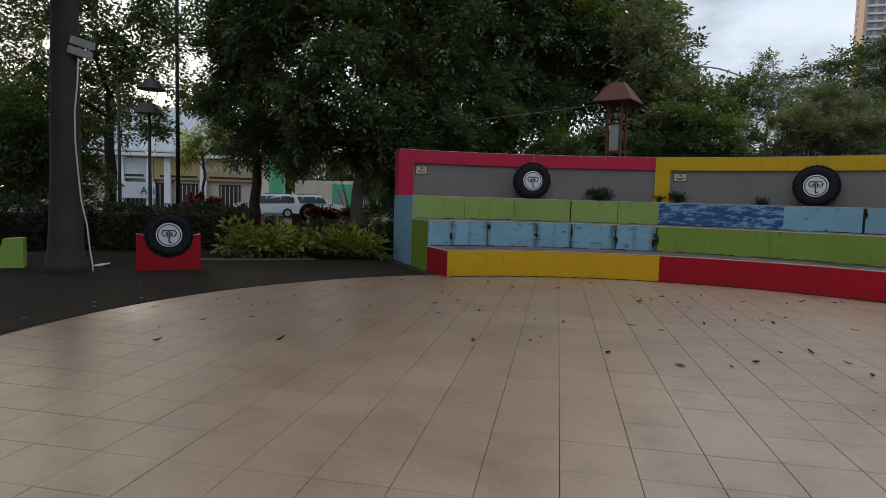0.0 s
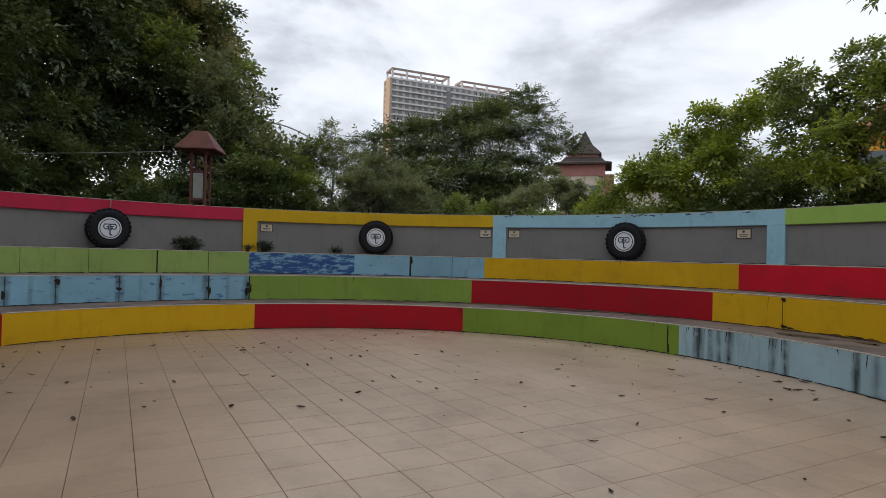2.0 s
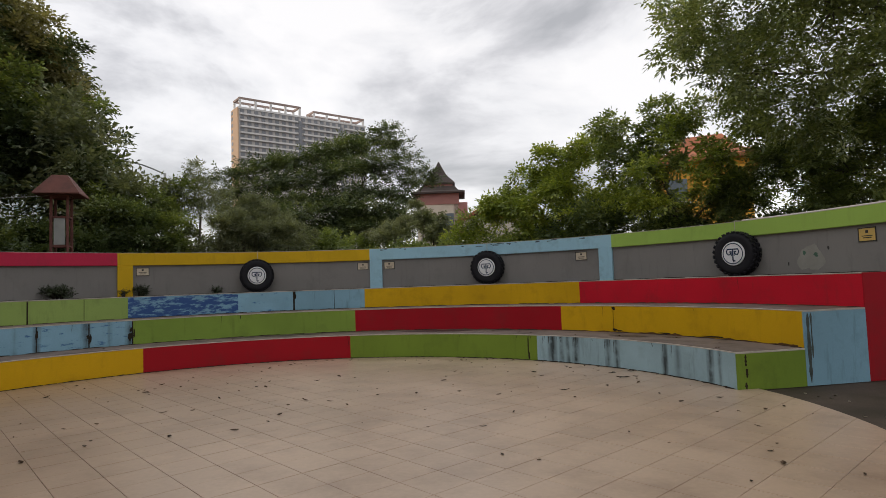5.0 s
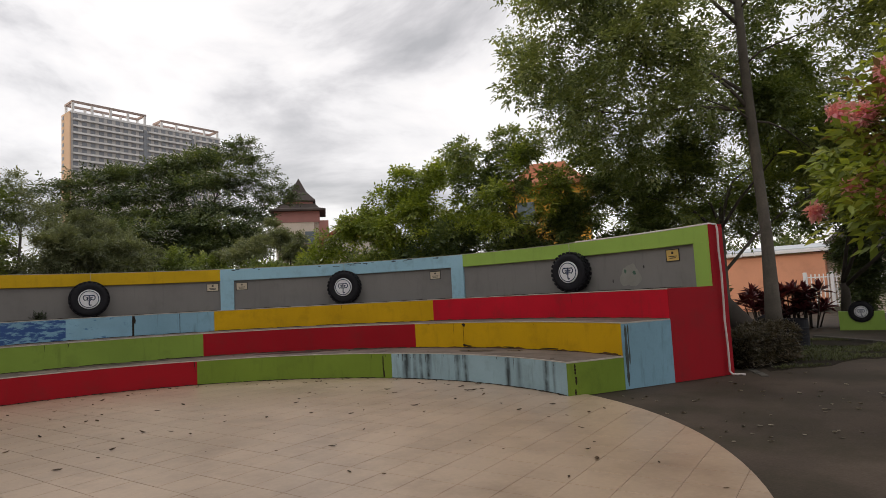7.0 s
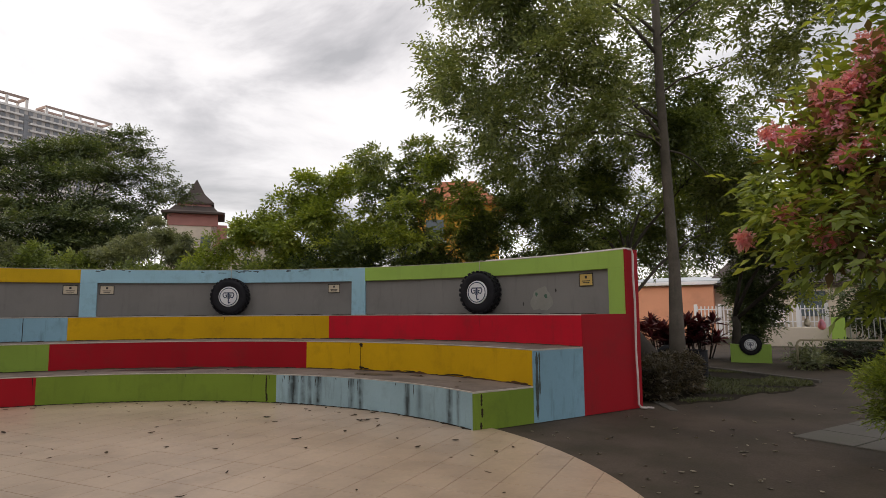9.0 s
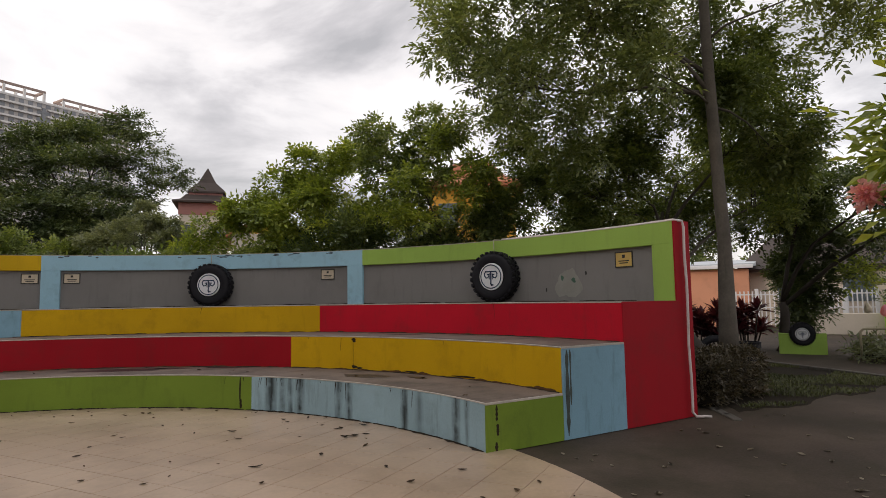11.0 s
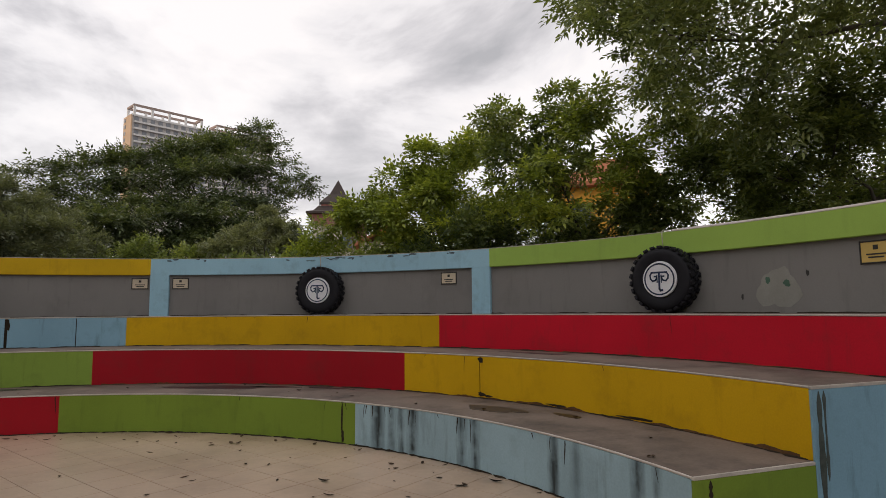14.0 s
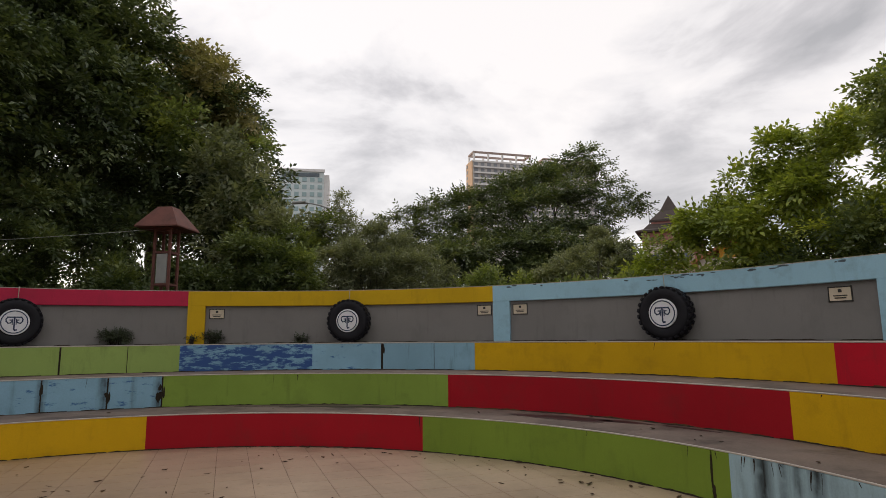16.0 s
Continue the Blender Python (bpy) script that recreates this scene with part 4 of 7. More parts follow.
def hip_roof(name, sx, sy, h, m, material, parent, top=0.02, label="", edge=0.22, straight=False):
    bm = bmesh.new()
    lo = [bm.verts.new(p) for p in ((-sx / 2, -sy / 2, 0), (sx / 2, -sy / 2, 0), (sx / 2, sy / 2, 0), (-sx / 2, sy / 2, 0))]
    ed = [bm.verts.new((v.co.x, v.co.y, edge)) for v in lo]
    waist = (1 + top) / 2 if straight else 0.46 + top * 0.5
    hi = [bm.verts.new((v.co.x * top, v.co.y * top, h)) for v in lo]
    mid = [bm.verts.new((v.co.x * waist, v.co.y * waist, (edge + h) / 2 if straight else h * 0.42)) for v in lo]
    bm.faces.new(lo)
    for a, b in ((lo, ed), (ed, mid), (mid, hi)):
        for i in range(4):
            bm.faces.new((a[i], a[(i + 1) % 4], b[(i + 1) % 4], b[i]))
    bm.faces.new(hi)
    bmesh.ops.transform(bm, matrix=m, verts=bm.verts)
    return part(name, bm, material, parent, label)


def pagoda_house():
    root = empty("tiered_roof_house", pose(15.3, 74.0, 0, 0, 0, -12) @ Matrix.Diagonal((0.8, 0.8, 1, 1)))
    part("wall", box_bm(7.2, 7.0, 14.2, Matrix.Translation((-0.4, 3.4, 0))), M_CREAM_WALL, root)
    part("upper_wall", box_bm(5.0, 5.0, 1.9, Matrix.Translation((-0.2, 3.0, 14.0))), M_PINK_WALL, root)
    part("pink_band", box_bm(7.5, 7.3, 1.5, Matrix.Translation((-0.4, 3.4, 12.6))), M_PINK_WALL, root)
    hip_roof("lower_roof", 9.4, 8.8, 1.2, Matrix.Translation((-0.3, 3.2, 14.1)), M_SLATE, root, 0.6)
    hip_roof("upper_roof", 5.6, 5.6, 3.6, Matrix.Translation((-0.1, 3.0, 15.5)), M_SLATE, root, 0.02, "steep dark shingle pyramid roof")
    for x in (-2.6, 1.6):
        w = part("window", box_bm(1.5, 0.25, 1.7, Matrix.Translation((x, -0.14, 9.6))), M_GLASS, root)
        part("window_frame", box_bm(1.8, 0.18, 0.16, Matrix.Translation((x, -0.18, 9.45))), M_PINK_WALL, w)
    part("side_bay", box_bm(2.4, 2.2, 4.6, Matrix.Translation((3.6, 1.0, 8.2))), M_PINK_WALL, root)
    tube("roof_mast", [(-3.2, 3, 15), (-3.2, 3, 18.2)], 0.05, M_STEEL, root)
    tagged(root, "pink and cream house under a steep dark tiered roof", "house")
    low = empty("gabled_house", pose(20.0, 62.0, 0, 0, 0, -14))
    part("wall", box_bm(8.0, 7.0, 9.2, Matrix.Translation((0, 3.5, 0))), M_CREAM_WALL, low)
    bm = bmesh.new()
    for s in (-1, 1):
        add_box(bm, 5.4, 8.4, 0.3, Matrix.Translation((s * 2.25, 3.5, 10.0)) @ Matrix.Rotation(s * radians(30), 4, "Y"))
    part("roof", bm, M_TERRACOTTA, low)
    part("gable", box_bm(4.0, 6.6, 1.6, Matrix.Translation((0, 3.5, 9.1))), M_ORANGE_WALL, low)
    tagged(low, "cream house with an orange gabled tile roof", "house")


pagoda_house()


def orange_house():
    root = empty("orange_house", pose(21.7, 23.4, 0, 0, 0, -36))
    part("wall", box_bm(5.0, 5.0, 8.0, Matrix.Translation((0, 2.5, 0)), 0.03), M_ORANGE_WALL, root)
    hip_roof("roof", 6.2, 6.2, 1.8, Matrix.Translation((0, 2.5, 8.0)), M_TERRACOTTA, root, 0.35)
    for x in (-1.4, 1.2):
        w = part("window", box_bm(1.1, 0.1, 1.3, Matrix.Translation((x, -0.06, 5.8))), M_GLASS, root)
        part("window_frame", box_bm(1.4, 0.12, 0.12, Matrix.Translation((x, -0.07, 5.68))), M_WHITE, w)
    tagged(root, "orange yellow house with a terracotta hip roof", "house")


orange_house()

# ---- trees ----
# the mid green extra lobes paint the lit patches of this crown
tree("shade_tree", (-12.5, 17.5, 0), [(-13.4, 16.0, 7.6, 2.6, 2.6), (-10.8, 17.6, 7.0, 2.0, 2.0), (-14.6, 13.6, 13.0, 2.8, 2.8), (-8.9, 18.6, 7.6, 1.74, 1.74), (-10.9, 19.1, 10.7, 1.77, 1.77), (-12.5, 17.4, 9.7, 2.09, 2.09), (-13.1, 15.1, 11.7, 2.23, 2.23), (-12.4, 14.5, 8.4, 2.74, 2.74), (-13.8, 13.0, 10.6, 3.53, 3.53), (-8.0, 16.5, 5.2, 1.70, 1.70), (-10.2, 16.3, 5.8, 2.01, 2.01), (-12.9, 12.5, 6.3, 2.57, 2.57), (-15.2, 14.4, 15.4, 3.81, 3.81), (-15.8, 12.1, 12.6, 4.03, 4.03), (-15.3, 11.2, 7.6, 3.40, 3.40), (-6.7, 16.1, 4.1, 1.01, 1.01), (-11.5, 13.9, 4.5, 1.69, 1.69)], L_DEEP, "tall dense dark green shade tree behind the wall", 11, leaf=0.22, ratio=0.5, count=6, cover=1.5, trunk=0.35, fork=0.35,
     extra=((L_BROWN, [(-11.7, 18.6, 11.8, 1.42, 1.42), (-10.7, 18.6, 10.6, 1.00, 1.00), (-12.5, 18.6, 12.6, 1.06, 1.06), (-10.9, 18.2, 11.8, 1.27, 1.27), (-11.2, 17.4, 10.6, 1.22, 1.22), (-10.1, 18.7, 10.6, 0.90, 0.90), (-9.2, 18.6, 9.5, 0.67, 0.67), (-11.6, 18.3, 12.6, 1.17, 1.17)], 1.0, "bronze_crown"), (L_MID, [(-11.7, 15.2, 10.1, 1.02, 1.02), (-9.6, 15.4, 8.5, 0.88, 0.88), (-12.0, 15.0, 11.1, 0.93, 0.93), (-9.1, 16.1, 8.0, 0.76, 0.76), (-8.1, 17.1, 8.4, 0.65, 0.65)], 0.8, "young_crown"), (L_GREY, [(-7.3, 15.2, 5.8, 1.11, 1.11), (-6.7, 15.6, 5.1, 1.01, 1.01), (-7.7, 15.0, 4.4, 1.20, 1.20), (-5.8, 16.1, 4.7, 0.90, 0.90), (-6.8, 15.0, 3.8, 0.88, 0.88), (-8.3, 15.8, 7.7, 1.08, 1.08), (-8.6, 15.0, 6.8, 0.95, 0.95)], 1.1, "pale_crown")))
tree("shade_tree", (-11.9, 5.6, 0), [(-11.8, 5.2, 2.7, 0.95, 0.8), (-10.9, 6.0, 2.6, 0.85, 0.7), (-12.8, 4.4, 2.9, 0.8, 0.7), (-12.2, 4.4, 4.9, 1.49, 1.49), (-11.5, 5.4, 3.9, 1.31, 1.31), (-11.2, 7.2, 5.1, 1.58, 1.58), (-13.4, 4.4, 6.4, 1.42, 1.42), (-12.1, 6.2, 6.2, 1.60, 1.60), (-11.4, 5.5, 3.2, 0.81, 0.81), (-11.3, 7.1, 3.5, 1.21, 1.21), (-11.3, 8.5, 6.6, 1.69, 1.69), (-12.7, 5.4, 8.1, 2.20, 2.20), (-11.6, 8.2, 8.8, 2.33, 2.33)], L_DEEP, "dark green broadleaf tree beside the seating", 12, leaf=0.19, ratio=0.5, count=6, cover=1.4, trunk=0.2, fork=0.4)
tree("shade_tree", (-15.9, 4.6, 0), [(-15.0, 3.7, 3.2, 0.9, 0.7), (-16.5, 5.6, 3.1, 0.95, 0.75), (-14.4, 6.4, 3.5, 1.0, 0.8), (-17.6, 6.8, 3.0, 1.0, 0.8), (-15.7, 4.4, 4.9, 1.35, 1.35), (-16.0, 4.0, 6.4, 1.18, 1.18), (-15.5, 4.7, 3.5, 0.77, 0.77), (-17.0, 4.1, 5.5, 1.02, 1.02), (-15.6, 4.6, 8.2, 1.81, 1.81), (-18.2, 3.9, 4.5, 0.85, 0.85), (-14.1, 5.2, 4.0, 0.82, 0.82)], L_DEEP, "very dark dense tree by the hedge", 13, leaf=0.15, cover=1.9, trunk=0.18, fork=0.5, bark=M_BARK_DARK)
tree("climber_clad_tree", (-21.3, 2.0, 0), [(-21.7, -0.3, 5.3, 1.62, 1.62), (-22.2, 1.9, 6.6, 1.70, 1.70), (-20.5, 3.7, 6.9, 1.29, 1.29), (-21.0, 2.4, 5.3, 1.16, 1.16), (-21.1, 4.8, 5.5, 0.85, 0.85), (-21.7, -0.4, 8.0, 2.14, 2.14), (-20.6, 3.4, 8.6, 1.43, 1.43), (-23.8, -0.4, 4.0, 1.25, 1.25), (-18.1, 4.3, 7.5, 1.09, 1.09), (-23.4, 1.3, 4.6, 1.25, 1.25), (-23.0, 2.6, 4.1, 1.12, 1.12), (-22.5, 4.1, 4.0, 0.87, 0.87), (-24.4, 1.3, 3.0, 1.29, 1.29)], L_DARK, "airy climber-covered tree against the bright sky", 14, leaf=0.2, cover=0.85, trunk=0.2, fork=0.55, bark=M_BARK_DARK)
shrub("dark_shrub", (-19.9, -1.0, 0), [(-19.8, -1.2, 2.4, 1.36, 1.36), (-19.8, -0.8, 1.5, 1.15, 1.15), (-20.0, -1.9, 3.2, 1.68, 1.68), (-19.6, 0.1, 1.5, 1.05, 1.05), (-19.7, -0.5, 3.2, 1.26, 1.26)], L_DARK, "tall dark shrub behind the clipped hedge", 15, leaf=0.16)
tree("small_tree", (-21.8, 5.6, 0), [(-21.9, 5.4, 3.6, 0.75, 0.75), (-21.5, 6.4, 4.1, 0.75, 0.75), (-23.0, 5.4, 3.0, 0.64, 0.64), (-19.4, 6.0, 3.2, 0.50, 0.50)], L_BRIGHT, "small bright green tree by the street", 16, leaf=0.13, cover=0.9, trunk=0.07, fork=0.7)
tree("garden_tree", (-5.4, 15.3, 0), [(-5.5, 14.5, 4.0, 0.91, 0.91), (-6.6, 15.1, 4.7, 0.77, 0.77), (-4.9, 15.9, 4.7, 0.87, 0.87), (-4.4, 13.9, 3.4, 0.60, 0.60)], L_MID, "mid green garden tree behind the wall", 17, leaf=0.13, cover=1.5, trunk=0.1, fork=0.5)
shrub("grey_shrub", (-1.4, 12.6, 0), [(-2.2, 11.6, 3.2, 0.65, 0.65), (-1.4, 12.4, 3.4, 0.74, 0.74), (-0.5, 12.2, 3.1, 0.57, 0.57), (-2.0, 12.8, 4.0, 0.62, 0.62), (-1.4, 14.0, 4.1, 0.49, 0.49), (-1.2, 12.8, 3.7, 0.46, 0.46), (-0.7, 12.9, 3.5, 0.43, 0.43), (-1.3, 11.7, 3.2, 0.49, 0.49), (-0.1, 13.1, 3.2, 0.34, 0.34), (-2.0, 13.1, 3.8, 0.35, 0.35), (-1.3, 13.8, 4.3, 0.30, 0.30), (-2.1, 11.9, 3.5, 0.39, 0.39), (-0.7, 14.0, 4.0, 0.26, 0.26), (-2.2, 11.4, 3.1, 0.34, 0.34)], L_GREY, "grey-green bush behind the wall", 18, leaf=0.09, ratio=0.4, cover=1.7)
tree("thin_tree", (-4.0, 16.0, 0), [(-4.3, 16.2, 5.8, 0.58, 0.70), (-4.6, 16.0, 5.2, 0.58, 0.58), (-3.6, 16.4, 5.2, 0.54, 0.54), (-3.7, 15.3, 4.7, 0.64, 0.64), (-3.1, 16.6, 5.1, 0.43, 0.43)], L_GREY, "thin airy tree with sparse small leaves", 19, leaf=0.10, cover=0.55, trunk=0.06, fork=0.75)
# extra top lobes in lighter leaves paint the light on the upper layers
tree("spreading_tree", (1.8, 29.0, 0), [(-5.6, 27.1, 7.7, 0.74, 0.16), (-4.6, 27.9, 8.1, 1.08, 0.23), (-3.2, 28.8, 8.7, 1.24, 0.30), (-1.5, 29.1, 9.0, 1.38, 0.35), (0.3, 29.3, 9.5, 1.39, 0.35), (1.8, 29.4, 9.9, 1.34, 0.40), (3.4, 29.5, 10.5, 1.17, 0.45), (4.3, 29.5, 11.0, 0.73, 0.43), (4.9, 28.9, 10.2, 0.71, 0.36), (5.4, 28.9, 9.3, 0.76, 0.26), (6.2, 28.4, 8.4, 0.80, 0.19), (6.8, 28.3, 7.8, 0.64, 0.14), (-4.5, 26.9, 7.0, 1.04, 0.27), (-3.0, 27.3, 7.4, 1.31, 0.33), (-1.0, 27.1, 7.5, 1.42, 0.36), (0.9, 27.4, 8.0, 1.42, 0.42), (2.9, 27.5, 8.6, 1.43, 0.49), (4.1, 28.0, 8.5, 1.19, 0.40), (5.3, 27.9, 7.5, 1.05, 0.27), (-3.9, 26.6, 6.0, 1.15, 0.34), (-2.0, 26.5, 6.3, 1.38, 0.41), (-0.0, 26.3, 6.2, 1.48, 0.44), (1.9, 26.4, 6.6, 1.49, 0.51), (3.8, 27.0, 6.9, 1.26, 0.43), (4.9, 27.4, 6.4, 0.90, 0.27), (-3.4, 26.2, 4.8, 1.12, 0.48), (-1.6, 26.0, 5.0, 1.35, 0.57), (0.3, 25.8, 4.8, 1.33, 0.56), (2.2, 25.9, 5.0, 1.45, 0.62), (4.0, 26.5, 5.2, 1.23, 0.42), (-3.2, 24.7, 4.2, 1.21, 0.96), (-1.7, 24.5, 4.1, 1.32, 1.05), (0.0, 24.3, 4.1, 1.29, 1.03), (1.6, 24.4, 4.2, 1.29, 1.03), (3.3, 24.5, 4.4, 1.29, 1.03), (4.6, 25.5, 4.6, 0.97, 0.68), (-0.9, 24.1, 5.3, 1.30, 0.52), (1.6, 24.4, 5.6, 1.43, 0.57), (-2.4, 24.3, 5.4, 1.11, 0.44), (3.4, 25.0, 5.7, 1.22, 0.49)], L_DEEP, "layered spreading tree with fine dark leaves", 20, leaf=0.19, ratio=0.42, count=8, cover=1.1, clumps=11, trunk=0.22, fork=0.4, droop=0.0, spread=0.28, level=0.2,
     bark=M_BARK_DARK, extra=((L_DARK, [(1.7, 28.9, 10.0, 0.99, 0.25), (-0.1, 28.8, 9.4, 0.98, 0.25), (2.9, 28.5, 9.7, 0.97, 0.33), (4.3, 29.0, 11.0, 0.55, 0.28), (1.3, 26.4, 8.0, 1.00, 0.26), (-1.8, 28.5, 8.9, 0.98, 0.21)], 0.7, "young_crown"),))
shrub("grey_shrub", (3.7, 17.4, 0), [(3.4, 18.2, 3.8, 0.60, 0.60), (2.6, 18.2, 3.6, 0.50, 0.50), (4.3, 17.1, 4.2, 0.58, 0.58), (4.8, 17.0, 3.8, 0.50, 0.50), (5.1, 16.0, 3.3, 0.55, 0.55), (3.6, 15.4, 3.6, 0.52, 0.52), (4.4, 16.4, 3.9, 0.55, 0.55), (5.0, 15.3, 3.7, 0.52, 0.52), (2.9, 15.5, 3.4, 0.41, 0.41)], L_GREY, "small grey-green bush before the far house", 21, leaf=0.1)
tree("bright_tree", (8.4, 11.4, 0), [(5.6, 12.6, 3.3, 0.60, 0.60), (6.3, 12.2, 3.9, 0.60, 0.60), (5.0, 12.8, 2.9, 0.45, 0.45), (9.0, 10.5, 3.0, 0.75, 0.65), (7.6, 11.0, 2.9, 0.75, 0.65), (7.8, 11.3, 5.0, 0.80, 0.80), (6.9, 11.5, 4.3, 0.76, 0.76), (9.3, 11.3, 5.7, 0.76, 0.76), (8.5, 11.0, 4.5, 1.09, 1.09), (7.1, 10.9, 3.6, 0.74, 0.74), (9.4, 9.6, 3.8, 0.87, 0.87), (6.1, 11.7, 3.9, 0.49, 0.49), (8.1, 10.1, 3.2, 0.65, 0.65)], L_BRIGHT, "bright yellow-green leafy tree behind the wall", 22, leaf=0.135, ratio=0.5, count=5, cover=1.55, clumps=13, trunk=0.1, fork=0.45)
# bright extra lobes on the front side lighten the backlit crown by colour
tree("bright_tree", (10.6, 8.2, 0), [(11.3, 7.3, 4.6, 0.50, 0.50), (11.6, 7.0, 3.3, 0.70, 0.60), (12.2, 6.0, 4.6, 0.62, 0.55), (9.7, 8.9, 5.0, 0.92, 0.92), (10.4, 8.5, 5.9, 0.72, 0.72), (10.0, 8.2, 4.4, 0.75, 0.75), (10.7, 7.7, 5.9, 0.60, 0.60), (11.2, 7.4, 3.6, 0.74, 0.74), (10.2, 8.1, 3.3, 0.67, 0.67), (12.0, 6.9, 5.4, 0.50, 0.50), (9.4, 9.6, 6.1, 0.60, 0.60)], L_MID, "green leafy tree close behind the wall", 23, leaf=0.13, ratio=0.5, count=5, cover=1.5, clumps=13, trunk=0.1, fork=0.45, extra=((L_BRIGHT, [(9.2, 7.7, 4.3, 0.49, 0.49), (10.1, 7.7, 5.3, 0.46, 0.46), (10.3, 6.8, 4.0, 0.48, 0.48), (9.0, 8.0, 3.6, 0.44, 0.44), (10.8, 6.7, 4.6, 0.44, 0.44), (9.6, 7.3, 3.5, 0.38, 0.38)], 0.8, "young_crown"),))
tree("tall_tree", (12.55, 1.55, 0), [(8.9, 4.9, 6.9, 0.83, 0.83), (9.7, 3.7, 7.7, 1.37, 1.37), (10.2, 4.6, 6.0, 1.19, 1.19), (10.3, 2.5, 6.5, 1.28, 1.28), (11.1, 3.8, 5.0, 0.96, 0.96), (10.4, 1.8, 7.2, 1.05, 1.05), (11.1, 1.9, 5.6, 0.65, 0.65), (12.4, -0.4, 6.9, 0.72, 0.72), (12.9, -0.9, 6.6, 0.81, 0.81), (13.4, -0.2, 5.9, 0.65, 0.65), (10.3, 2.2, 9.0, 1.30, 1.30), (13.6, 1.2, 9.6, 1.35, 1.35), (13.2, -0.9, 8.6, 0.95, 0.95), (9.4, 2.7, 9.1, 1.62, 1.62), (12.6, -1.7, 7.9, 0.95, 0.95), (13.9, 2.5, 7.5, 1.05, 1.05), (14.0, 2.7, 9.4, 1.25, 1.25), (13.6, 2.3, 6.1, 0.75, 0.75), (8.8, 3.7, 8.5, 0.96, 0.96), (12.4, -3.0, 7.1, 0.85, 0.85), (13.4, 4.0, 7.1, 1.08, 1.08), (14.8, 3.8, 5.8, 0.70, 0.70), (14.7, 2.0, 6.6, 0.93, 0.93), (13.1, 4.4, 5.6, 0.78, 0.78), (14.8, 1.8, 4.5, 0.64, 0.64), (10.7, 6.6, 7.7, 0.82, 0.82), (11.5, 6.6, 6.4, 0.85, 0.85), (11.9, 5.6, 6.9, 0.80, 0.80), (10.1, 6.9, 8.5, 0.70, 0.70)], L_OLIVE, "tall slender tree with grey trunk and feathery leaves", 24, leaf=0.13, ratio=0.46, cover=0.78, trunk=0.128, fork=0.92,
     droop=0.3, count=7, clumps=13, lean=(-0.1, 0.15))
tree("park_tree", (14.3, 4.3, 0), [(15.6, 6.2, 3.6, 0.8, 0.7), (17.2, 5.8, 3.6, 0.8, 0.75), (14.6, 6.8, 3.4, 0.7, 0.6), (13.4, 4.7, 2.8, 0.65, 0.55), (14.9, 5.3, 3.1, 0.75, 0.65), (16.0, 5.2, 3.1, 0.65, 0.6), (12.6, 5.6, 3.0, 0.6, 0.5), (13.3, 4.4, 4.1, 1.08, 1.08), (12.3, 5.4, 4.1, 1.08, 1.08), (13.7, 3.9, 5.1, 0.86, 0.86), (15.7, 3.0, 5.3, 1.00, 1.00), (16.1, 4.1, 3.9, 0.69, 0.69), (12.0, 7.0, 4.0, 0.82, 0.82), (12.8, 4.9, 3.3, 0.61, 0.61), (16.1, 2.3, 4.7, 0.82, 0.82), (14.0, 1.9, 5.9, 0.89, 0.89), (15.2, 1.8, 5.5, 0.79, 0.79), (13.6, 2.4, 5.4, 0.66, 0.66), (15.9, 2.6, 4.8, 0.74, 0.74), (16.2, 5.3, 4.5, 1.01, 1.01), (18.3, 3.7, 4.2, 1.31, 1.31), (17.6, 5.0, 5.5, 1.00, 1.00), (19.3, 3.9, 3.9, 0.9, 0.9), (14.1, 6.2, 4.4, 0.87, 0.87), (13.6, 6.8, 3.5, 0.72, 0.72)], L_MID, "forked tree with dark leaves in the shade", 25, leaf=0.12, cover=1.2, trunk=0.13, fork=0.5)
tree("dark_tree", (19.2, 4.3, 0), [(19.0, 5.2, 3.7, 0.70, 0.70), (19.4, 4.0, 3.3, 0.80, 0.80), (21.4, 3.0, 2.7, 0.84, 0.84), (18.9, 3.4, 4.4, 0.96, 0.96), (18.6, 1.4, 3.9, 0.94, 0.94), (19.6, 0.0, 3.8, 0.9, 0.8)], L_DARK, "creeper-covered dark tree on the shaded lawn", 26, leaf=0.14, cover=1.2, trunk=0.16, fork=0.3, bark=M_BARK_DARK, extra=((L_BRIGHT, [(19.7, 2.6, 1.85, 0.36, 0.26), (19.9, 2.4, 2.1, 0.28, 0.22)], 0.8, "hanging_vine"),))
